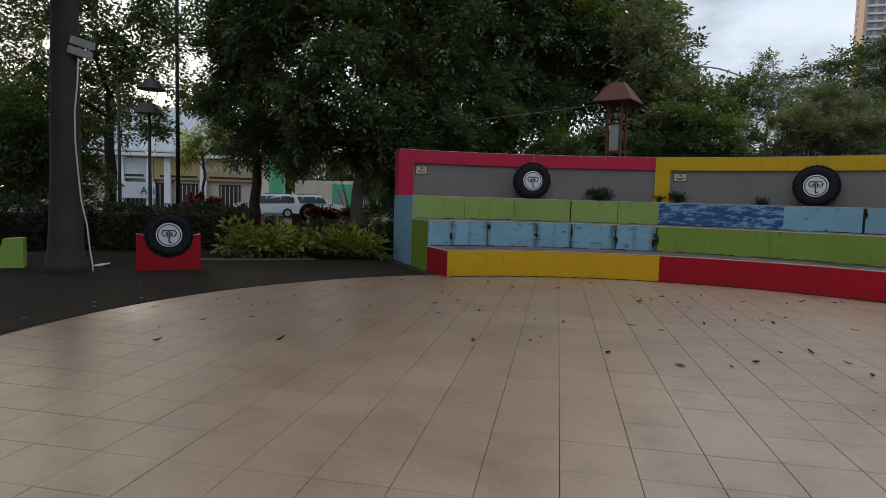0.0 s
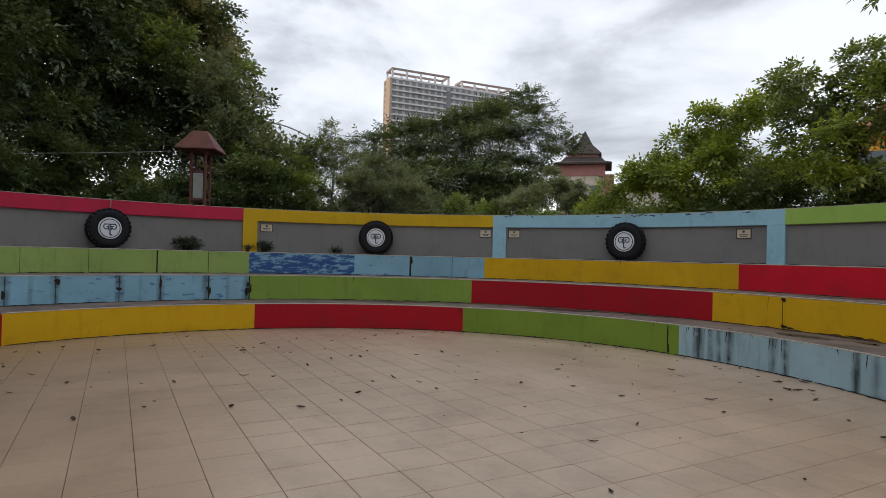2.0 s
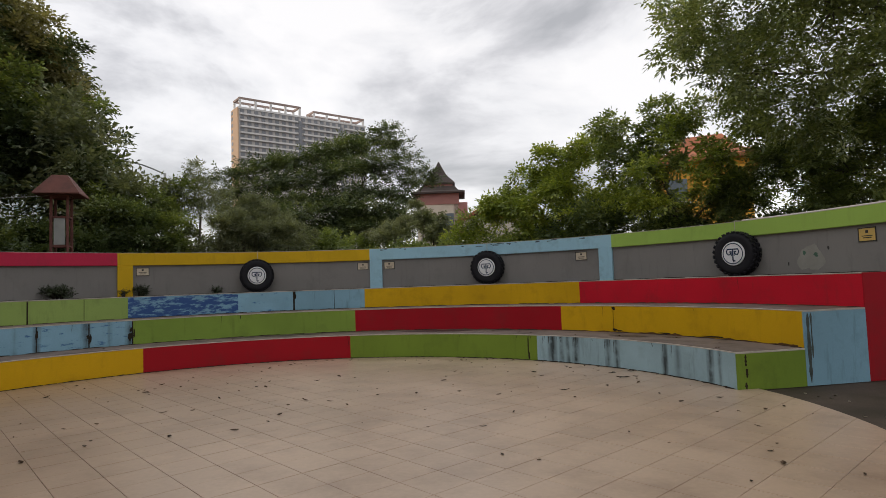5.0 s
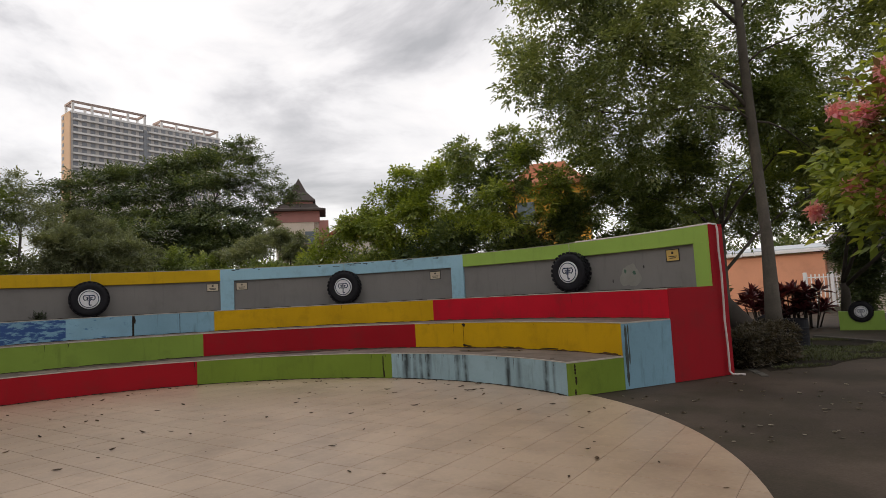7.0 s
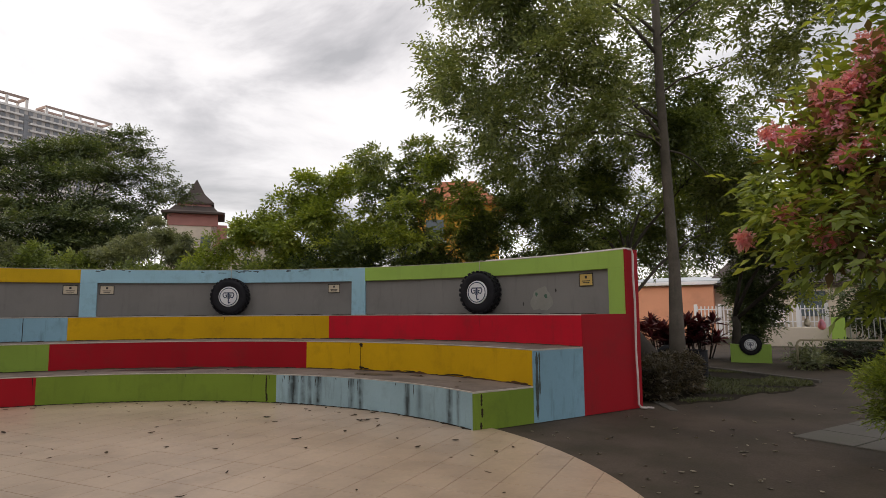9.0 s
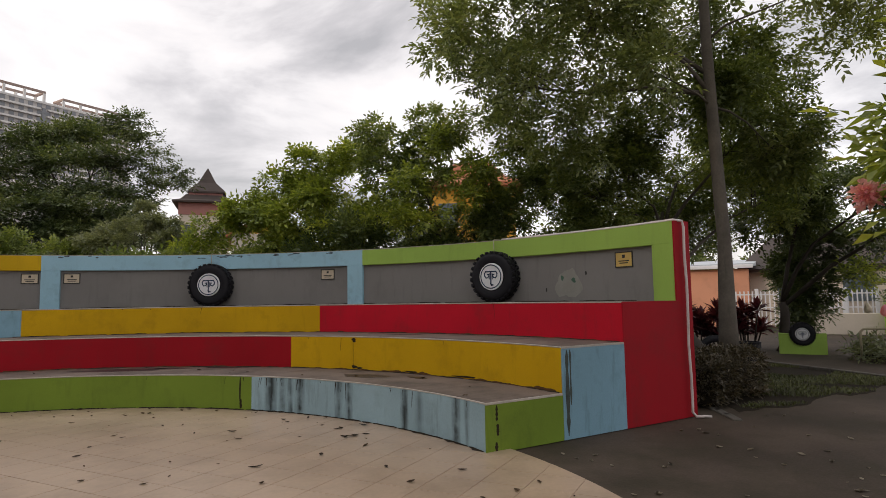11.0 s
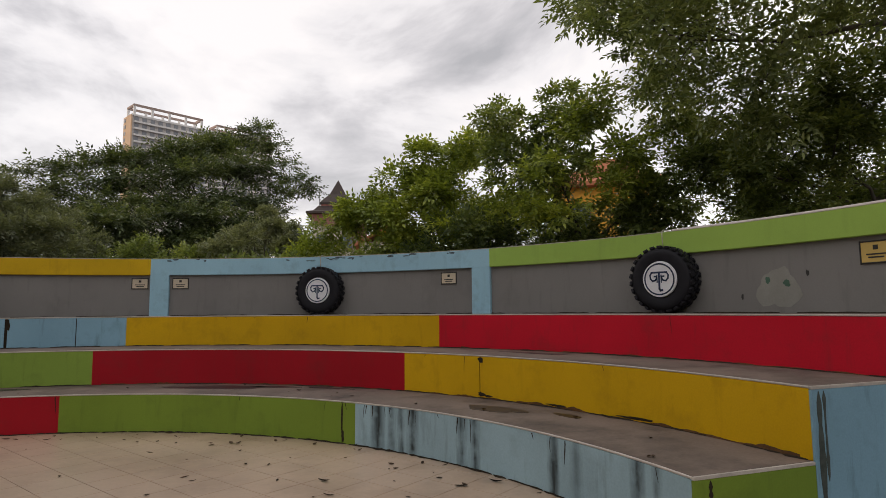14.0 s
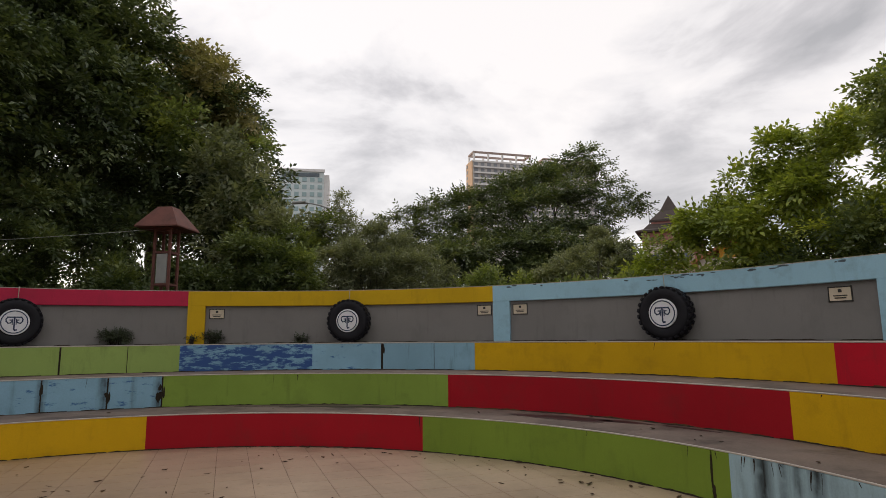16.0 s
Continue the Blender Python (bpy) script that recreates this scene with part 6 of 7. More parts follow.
def planter(x, y, turn, w, h, thick, notch, paint, label):
    """A painted concrete block with a round notch in its top for a tyre; its face towards -y."""
    n = 16
    out = [(-w / 2, 0), (w / 2, 0), (w / 2, h)]
    out += [(notch * math.cos(t), h - 0.02 + notch * math.sin(t)) for t in (-math.pi * i / n for i in range(n + 1))]
    out += [(-w / 2, h)]
    k = len(out)
    verts = [(a, d, b - 0.03) for d in (-thick / 2, thick / 2) for a, b in out]
    bm = bmesh.new()
    vs = [bm.verts.new(v) for v in verts]
    for i in range(k):
        bm.faces.new((vs[i], vs[(i + 1) % k], vs[k + (i + 1) % k], vs[k + i]))
    for o in (0, k):
        left = [vs[o + i] for i in (0, *range(3 + n // 2, k))]
        right = [vs[o + i] for i in range(0, 3 + n // 2 + 1)]
        bm.faces.new(left)
        bm.faces.new(right)
    root = empty("tyre_planter", pose(x, y, 0, 0, 0, turn))
    part("block", bm, paint, root)
    return tagged(root, label, "planter")


planter(-9.42, -0.78, 68, 1.07, 0.66, 0.34, 0.40, M_RED, "red painted concrete block holding a tyre upright")
spare = tyre_thing(0.415, 0.26, "black tyre with a white emblem disc set in a painted block", rope=False)
spare.matrix_world = pose(-9.36, -0.80, 0.205, 0, 0, 68)
planter(18.8, 3.65, -59, 1.08, 0.54, 0.3, 0.29, M_GREEN_BAND, "light green concrete block holding a tyre upright")
tyre_thing(0.305, 0.21, "small black tyre with a white emblem disc in a green block", rope=False).matrix_world = pose(18.72, 3.6, 0.19, 0, 0, -59)
planter(-19.0, 8.75, 56, 1.4, 0.74, 0.34, 0.40, M_RUST, "dull rust-red concrete block holding a tyre upright")
tyre_thing(0.40, 0.25, "dusty black tyre with a faded disc in a rust-red block", rope=False).matrix_world = pose(-18.9, 8.68, 0.33, 0, 0, 56)
for k in range(7):
    sx, sy = -10.55 + 0.17 * k, 0.28 + 0.33 * k
    stone = part("stepping_stone", box_bm(0.42 + 0.05 * (k % 3), 0.2, 0.05, pose(sx, sy, -0.035, 0, 0, 62 + 7 * math.sin(k * 2.1)), 0.015), M_PAVE)
    tagged(stone, "flat grey edging stone along the planting bed", "stone", "edging stones")
planter(-11.2, -3.25, 70, 1.2, 0.54, 0.34, 0.3, M_GREEN_BAND, "light green concrete block under the trees")
tagged(part("paper_scrap", box_bm(0.22, 0.16, 0.006, pose(-10.35, -1.95, -0.028, 2, 3, 30)), M_WHITE), "scrap of white paper lying on the ground", "litter")

# dark sheet over the asphalt, the trees' shade put into its colour
arc_v = [polar(r, a, z) for z in (-0.045, -0.022) for r, a in [(6.62, 66 + 5.2 * i) for i in range(13)] + [(13.5, 128.4 - 5.2 * i) for i in range(13)]]
k = len(arc_v) // 2
tagged(solid("soil_bed", arc_v, [tuple(range(k)), tuple(range(k, 2 * k))] + [(i, (i + 1) % k, k + (i + 1) % k, k + i) for i in range(k)], M_SOIL_SHADE), "dark ground sheet carrying the shade under the trees", "soil", kind="structure")
hedge("clipped_hedge", -14.25, -0.7, 7.2, 0.8, 0.97, 69.6, L_HEDGE, "low dark clipped hedge along the planting bed", 42, leaf=0.075)
lime = [(-10.6 + 1.45 * t + 0.12 * math.sin(t * 9), 1.35 + 2.2 * t, 0.16 + 0.04 * math.sin(t * 7), 0.42, 0.22) for t in (0, 0.16, 0.33, 0.5, 0.66, 0.83, 1.0)]
lime += [(x - 0.45, y + 0.25, z + 0.02, 0.4, 0.32) for x, y, z, _, _ in lime]
shrub("lime_groundcover", (-9.95, 2.5, 0), lime, L_LIME, "yellow-green leafy groundcover beside the seating", 43, leaf=0.21, ratio=0.42, cover=0.95, count=5)
shrub("dark_shrub", (-10.8, 4.6, 0), [(-10.6, 4.6, 0.35, 0.6, 0.35), (-11.6, 4.2, 0.3, 0.6, 0.3), (-10.0, 5.0, 0.55, 0.6, 0.55), (-12.4, 3.8, 0.3, 0.6, 0.3), (-9.6, 5.6, 0.7, 0.6, 0.6)], L_HEDGE,
      "dark shrub in the shade behind the groundcover", 44, leaf=0.09)
shrub("dark_shrub", (-13.0, 5.0, 0), [(-14.0, 4.2, 0.35, 0.6, 0.35), (-14.8, 3.6, 0.4, 0.6, 0.4), (-15.2, 8.2, 0.5, 0.7, 0.5), (-16.4, 7.6, 0.5, 0.7, 0.5)], L_RED,
      "dark reddish shrub under the trees", 45, leaf=0.1)


def cordyline(x, y, h, n, seed, label):
    rng = np.random.default_rng(seed)
    root = empty("red_cordyline", Matrix.Translation((x, y, 0)))
    base, way, side, up, ln = [], [], [], [], []
    runs = []
    for k in range(n):
        cx, cy, cz = rng.normal(0, 0.3), rng.normal(0, 0.3), h * rng.uniform(0.18, 0.7)
        runs.append(([Vector((cx * 0.6, cy * 0.6, -0.03)), Vector((cx, cy, cz))], [0.025, 0.02]))
        m = 34
        t = rng.uniform(0, 2 * math.pi, m)
        el = rng.uniform(-0.2, 1.35, m)
        d = np.stack([np.cos(t) * np.cos(el), np.sin(t) * np.cos(el), np.sin(el)], 1)
        sd = np.stack([-np.sin(t), np.cos(t), 0 * t], 1)
        base.append(np.array([cx, cy, cz]) + d * 0.02)
        way.append(d), side.append(sd), up.append(np.cross(d, sd)), ln.append(rng.uniform(0.28, 0.5, m))
    for points, radii in runs:
        tube("stem", points, radii, M_BARK_DARK, root, sides=6)
    ln = np.concatenate(ln)
    leaf_mesh("leaves", np.concatenate(base), np.concatenate(way), np.concatenate(side), np.concatenate(up), ln, ln * 0.3, L_RED, root)
    return tagged(root, label, "plant", "red cordylines")


def bearing(az, d, x0=1.77, y0=-5.29):
    """A place at a compass turn and distance from the square's south side."""
    return x0 - d * math.sin(radians(az)), y0 + d * math.cos(radians(az))


for k, (az, d, h) in enumerate(((66.5, 21, 1.5), (65.0, 21.5, 1.7), (63.5, 21, 1.5), (62.3, 22, 1.6))):
    cordyline(*bearing(az, d), h, 5, 70 + k, "dark red cordyline behind the clipped hedge")
for k, (x, y) in enumerate(((18.2, 6.3), (18.75, 5.75), (18.95, 5.35))):
    cordyline(x, y, 1.6, 11, 80 + k, "dark red cordyline beside the shaded lawn")


def lamp_post(az, d, h, arm):
    x, y = bearing(az, d)
    root = empty("street_lamp", pose(x, y, 0, 0, 0, az))
    tube("pole", [(0, 0, -0.05), (0, 0, 0.5), (0, 0, h)], [0.07, 0.055, 0.04], M_STEEL, root)
    if arm:
        tube("arm", [(0.15 * (1 - math.cos(t)) * 4, 0, h - 0.05 + 0.5 * math.sin(t)) for t in (0, 0.4, 0.8, 1.2, 1.6, 2.0, 2.5)], 0.03, M_STEEL, root)
    bm = bmesh.new()
    bmesh.ops.create_cone(bm, cap_ends=True, segments=20, radius1=0.42, radius2=0.18, depth=0.28, matrix=Matrix.Translation((0.9 if arm else 0, 0, h + (0.05 if arm else -0.1))))
    part("shade", bm, M_STEEL, root)
    tagged(root, "dark steel street lamp behind the hedge", "lamp", "street lamps")


lamp_post(71.8, 20.5, 4.6, True)
lamp_post(69.5, 19.5, 3.9, False)


def roadside_lamp(x, y, h, tip):
    """A tall pole with a long arm curving over the street."""
    root = empty("street_lamp", pose(x, y, 0))
    tube("pole", [(0, 0, -0.05), (0, 0, 1), (0, 0, h)], [0.10, 0.085, 0.06], M_LAMP_GREY, root)
    tube("arm", [(tip[0] * t, tip[1] * t, h - 0.05 + tip[2] * math.sin(t * 1.45)) for t in (0, 0.15, 0.35, 0.6, 0.85, 1)], 0.035, M_LAMP_GREY, root)
    part("lamp_head", box_bm(0.7, 0.2, 0.12, Matrix.Translation((tip[0] * 1.2, tip[1] * 1.2, h - 0.09 + tip[2])), 0.03), M_LAMP_GREY, root)
    tagged(root, "tall grey street lamp with a curved arm", "lamp", "street lamps")


roadside_lamp(-7.2, 23.5, 7.4, (-1.6, -0.4, 0.55))

for az in (67.3, 60.6):
    x, y = bearing(az, 23)
    tagged(tube("utility_pole", [(x, y, -0.05), (x, y, 9.5)], [0.075, 0.055], M_STEEL), "slim dark pole standing by the street", "pole")


paper = bmesh.new()
add_box(paper, 0.34, 0.22, 0.03, Matrix.Rotation(0.12, 4, "X"), 0.01)
for q in paper.verts:
    q.co.z += 0.03 * math.sin(q.co.x * 14) + 0.02 * math.cos(q.co.y * 19)
sheet = part("paper_scrap", paper, M_WHITE)
sheet.matrix_world = pose(-10.6, -1.6, -0.025, 0, 0, 20)
tagged(sheet, "crumpled white paper scrap on the ground", "litter")


# ---- street front ----
def street_shop():
    ax, ay = bearing(76, 50)
    bx, by = bearing(60.4, 46)
    root, w = place_facade("street_shop", ax, ay, bx, by)
    part("wall", box_bm(w, 6, 3.9, Matrix.Translation((w / 2, 3.2, 0))), M_CREAM_WALL, root)
    part("eave", box_bm(w + 0.6, 1.0, 0.22, Matrix.Translation((w / 2, -0.3, 3.95))), M_WHITE, root)
    bm = bmesh.new()
    add_box(bm, w * 0.62, 7.5, 0.12, Matrix.Translation((w * 0.42, 3.6, 6.3)) @ Matrix.Rotation(radians(32), 4, "X"))
    roof = part("metal_roof", bm, M_METAL_ROOF, root, "sloping pale ribbed metal roof")
    for k in range(26):
        part("roof_rib", box_bm(0.08, 7.5, 0.12, Matrix.Translation((w * (0.12 + 0.6 * k / 25), 3.6, 6.38)) @ Matrix.Rotation(radians(32), 4, "X")), M_METAL_ROOF, roof)
    for x0, x1, mat in ((0.30, 0.42, M_BANNER), (0.46, 0.70, M_SIGN), (0.72, 0.99, M_SIGN)):
        part("signboard", box_bm((x1 - x0) * w, 0.16, 1.45, Matrix.Translation(((x0 + x1) / 2 * w, -0.1, 2.35)), 0.01), mat, root)
    for x0, x1 in ((0.49, 0.68), (0.74, 0.97), (0.31, 0.41)):
        part("text_bar", box_bm((x1 - x0) * w, 0.03, 0.16, Matrix.Translation(((x0 + x1) / 2 * w, -0.2, 2.5))), M_DARK, root)
    for x in (0.30, 0.44, 0.53, 0.71, 0.985):
        part("pillar", box_bm(0.45, 0.4, 3.9, Matrix.Translation((x * w, -0.12, -0.03)), 0.02), M_WHITE, root)
    for x in (0.36, 0.485, 0.62, 0.84):
        d = part("doorway", box_bm(1.5, 0.1, 2.1, Matrix.Translation((x * w, 0.17, 0))), M_DARK, root)
        for s in range(5):
            part("grille_bar", box_bm(0.05, 0.05, 2.0, Matrix.Translation((x * w - 0.6 + 0.3 * s, 0.08, 0))), M_CREAM_WALL, d)
    part("banner", box_bm(2.4, 0.05, 1.15, Matrix.Translation((0.385 * w, -0.45, 0.95)), 0.005), M_BANNER, root)
    for body, x, z, size, mat in (("Avi", 0.40, 1.25, 0.75, M_NAVY), ("RAT FIBER ASL", 0.725, 2.95, 0.66, M_BANNER)):
        cu = bpy.data.curves.new("lettering", "FONT")
        cu.body, cu.size, cu.extrude = body, size, 0.01
        cu.materials.append(mat)
        t = new("lettering", cu)
        t.parent = root
        t.matrix_local = pose(x * w, -0.5 if body == "Avi" else -0.21, z, 90, 0, 0)
    tagged(root, "low street shop with signboards, white pillars and grilles", "shop")


street_shop()


def green_gate():
    x, y = bearing(58.9, 44)
    root = empty("green_gate_pillar", pose(x, y, 0, 0, 0, 59))
    part("base", box_bm(1.3, 1.3, 1.4, Matrix.Translation((0, 0, -0.03)), 0.03), M_MINT, root)
    bm = bmesh.new()
    bmesh.ops.create_cone(bm, cap_ends=True, segments=12, radius1=0.56, radius2=0.56, depth=3.2, matrix=Matrix.Translation((0, 0, 2.95)))
    part("shaft", bm, M_MINT, root)
    part("cap", box_bm(1.3, 1.3, 0.25, Matrix.Translation((0, 0, 4.5)), 0.03), M_WHITE, root)
    tagged(root, "mint green round gate pillar with a white cap", "pillar")
    ax, ay = bearing(57.2, 56)
    bx, by = bearing(44, 50)
    root, w = place_facade("street_wall", ax, ay, bx, by)
    part("wall", box_bm(w, 0.4, 2.9, Matrix.Translation((w / 2, 0, -0.03)), 0.02), M_CREAM_WALL, root)
    for k in range(3):
        p = part("green_panel", box_bm(2.0, 0.1, 2.4, Matrix.Translation((w * (0.36 + 0.17 * k), -0.24, 0.2)), 0.02), M_MINT, root)
        part("arch_opening", box_bm(0.8, 0.05, 1.5, Matrix.Translation((w * (0.36 + 0.17 * k), -0.3, 0.6)), 0.02), M_FAR_GLASS, p)
    tagged(root, "cream street wall with mint green arched panels", "wall")


green_gate()


def car(x, y, turn, label):
    root = empty("car", pose(x, y, -0.03, 0, 0, turn))
    side = [(-2.05, 0.30), (2.05, 0.30), (2.10, 0.62), (1.95, 0.88), (1.05, 1.02), (0.45, 1.45), (0.1, 1.55), (-1.45, 1.55), (-1.9, 1.42), (-2.08, 0.95)]
    bm = bmesh.new()
    rows = []
    for yy, s in ((-0.86, 0.0), (-0.80, 1.0), (0.80, 1.0), (0.86, 0.0)):
        rows.append([bm.verts.new((px, yy * (0.86 if pz > 1.1 else 1), pz if s else 0.34 + (pz - 0.3) * 0.94)) for px, pz in side])
    k = len(side)
    for a, b in zip(rows, rows[1:]):
        for i in range(k):
            bm.faces.new((a[i], a[(i + 1) % k], b[(i + 1) % k], b[i]))
    bm.faces.new(rows[0])
    bm.faces.new(rows[-1])
    part("body", bm, M_CAR, root)
    for s in (-1, 1):
        for x0, x1 in ((-1.75, -0.95), (-0.88, -0.05), (0.02, 0.55)):
            g = bmesh.new()
            q = [g.verts.new(v) for v in ((x0, s * 0.875, 1.0), (x1 + 0.18, s * 0.875, 1.0), (x1, s * 0.755, 1.42), (x0 + 0.05, s * 0.755, 1.42))]
            g.faces.new(q)
            bmesh.ops.solidify(g, geom=g.faces[:], thickness=0.012)
            part("side_window", g, M_GLASS, root)
        for wx in (-1.3, 1.3):
            wb = bmesh.new()
            bmesh.ops.create_cone(wb, cap_ends=True, segments=20, radius1=0.32, radius2=0.32, depth=0.2, matrix=Matrix.Translation((wx, s * 0.8, 0.32)) @ Matrix.Rotation(radians(90), 4, "X"))
            wheel = part("wheel", wb, M_RUBBER, root)
            rb = bmesh.new()
            bmesh.ops.create_cone(rb, cap_ends=True, segments=16, radius1=0.19, radius2=0.19, depth=0.22, matrix=Matrix.Translation((wx, s * 0.8, 0.32)) @ Matrix.Rotation(radians(90), 4, "X"))
            part("rim", rb, M_LAMP_GREY, wheel)
    part("rear_lamp", box_bm(0.06, 1.4, 0.14, Matrix.Translation((-2.06, 0, 0.95)), 0.01), M_RED, root)
    part("headlight", box_bm(0.06, 1.4, 0.14, Matrix.Translation((2.04, 0, 0.7)), 0.01), M_WHITE, root)
    part("roof_rail", box_bm(1.5, 1.0, 0.05, Matrix.Translation((-0.6, 0, 1.55)), 0.01), M_STEEL, root)
    tagged(root, label, "car", "cars on the street")


car(*bearing(59.8, 41), 240, "white car parked side-on along the street")
car(*bearing(55.4, 43), 56, "white hatchback car partly hidden by the planting")


# ---- the lawn side ----
hedge("low_bush", 10.95, 0.72, 1.8, 0.7, 0.62, 12, L_BUSH, "low brownish clipped bush beside the wall's end", 46, leaf=0.05)
lawn_pts = [(10.3, 0.0), (11.2, -0.1), (12.4, -0.15), (13.6, -0.2), (14.7, -0.1), (15.3, 0.3), (15.6, 1.4), (16.0, 3.0), (13.2, 2.9), (11.5, 1.6)]
edge = []
for k, (x0, y0) in enumerate(lawn_pts):
    x1, y1 = lawn_pts[(k + 1) % len(lawn_pts)]
    for i in range(10):
        f = i / 10
        w = 0.34 * noise.noise((x0 + (x1 - x0) * f, y0 + (y1 - y0) * f, 3.0)) + 0.10 * noise.noise((4 * (x0 + (x1 - x0) * f), 4 * (y0 + (y1 - y0) * f), 8.0))
        edge.append((x0 + (x1 - x0) * f + w, y0 + (y1 - y0) * f + w * 0.8))
lawn_pts = edge
bm = bmesh.new()
bm.faces.new([bm.verts.new((x, y, -0.026)) for x, y in lawn_pts])
ext = bmesh.ops.extrude_face_region(bm, geom=bm.faces[:])
bmesh.ops.translate(bm, verts=[v for v in ext["geom"] if isinstance(v, bmesh.types.BMVert)], vec=(0, 0, -0.03))
tagged(part("lawn_soil", bm, M_SOIL_SHADE), "bare damp soil under thin grass", "soil", kind="structure")


def in_lawn(x, y):
    c = False
    for (x0, y0), (x1, y1) in zip(lawn_pts, lawn_pts[1:] + lawn_pts[:1]):
        if (y0 > y) != (y1 > y) and x < (x1 - x0) * (y - y0) / (y1 - y0) + x0:
            c = not c
    return c


rng = np.random.default_rng(47)
gp = np.array([p for p in np.stack([rng.uniform(10.5, 17, 26000), rng.uniform(-0.5, 3, 26000)], 1) if in_lawn(*p) and noise.noise((p[0] * 0.9, p[1] * 0.9, 0)) > -0.12])
n = len(gp)
t = rng.uniform(0, 6.283, n)
gd = unit(np.stack([np.cos(t) * 0.5, np.sin(t) * 0.5, np.ones(n)], 1))
gs = np.stack([-np.sin(t), np.cos(t), 0 * t], 1)
gl = rng.uniform(0.03, 0.08, n)
tagged(leaf_mesh("grass", np.column_stack([gp, np.full(n, -0.02)]), gd, gs, np.cross(gd, gs), gl, gl * 0.22, L_GRASS), "thin short grass on the shaded lawn", "grass", kind="stuff")

pad = bmesh.new()
for i in range(4):
    for j in range(4):
        add_box(pad, 0.68, 0.68, 0.03, pose(9.6 + 0.7 * i, -2.75 - 0.7 * j, -0.042, 0, 0, 0), 0.006)
tagged(part("pavement", pad, M_PAVE), "grey paving slabs beside the path", "pavement", kind="structure")
kerb = bmesh.new()
for k in range(4):
    add_box(kerb, 0.42, 0.12, 0.09, pose(9.85 + 0.33 * k * 0.55, -0.3 + 0.43 * k * 0.62 + 0.1, -0.1, 0, 0, 52), 0.01)
tagged(part("kerb", kerb, M_PAVE), "pale kerb stones at the wall's end", "kerb", kind="structure")


border = bmesh.new()
for k in range(7):
    add_box(border, 0.44, 0.11, 0.10, pose(15.95 - 0.12 * k, 2.95 - 0.45 * k, -0.06, 0, 0, 75 + 1.5 * math.sin(k * 2.3)), 0.012)
tagged(part("kerb", border, M_PAVE), "low grey kerb stones along the lawn's far edge", "kerb", kind="structure")


def railing():
    root = empty("pipe_railing", pose(18.75, 0.85, 0, 0, 0, -54))
    L, h, r = 1.3, 0.72, 0.12
    for k in (0, 1):
        o = k * 2.75
        pts = [(o - L, 0, -0.05), (o - L, 0, h - r)] + [(o - L + r - r * math.cos(t), 0, h - r + r * math.sin(t)) for t in (0.5, 1.05, 1.57)]
        pts += [(o + L - r + r * math.sin(t), 0, h - r + r * math.cos(t)) for t in (0.0, 0.5, 1.05)] + [(o + L, 0, h - r), (o + L, 0, -0.05)]
        tube("hoop", pts, 0.028, M_DULL_CREAM, root)
    tagged(root, "pale cream bent-pipe railing hoops by the path", "railing")


railing()
hedge("clipped_hedge", 20.2, -0.35, 4.6, 0.7, 0.58, -54, L_HEDGE, "dark low hedge behind the pipe railing", 48, leaf=0.07)
shrub("lime_bush", (9.2, -3.8, 0), [(9.1, -3.6, 0.72, 0.3, 0.28), (9.25, -3.85, 0.85, 0.34, 0.3), (9.1, -3.75, 0.4, 0.34, 0.33), (9.4, -4.15, 0.7, 0.4, 0.4), (9.05, -4.0, 0.55, 0.35, 0.4)], L_BRIGHT,
      "yellow-green bush beside the paving", 49, leaf=0.075, ratio=0.25, cover=1.7)
tagged(part("yellow_block", box_bm(0.3, 0.3, 0.75, pose(9.0, -4.55, -0.03, 0, 0, 20), 0.015), M_YELLOW_BAND), "yellow painted concrete bollard by the bush", "bollard")


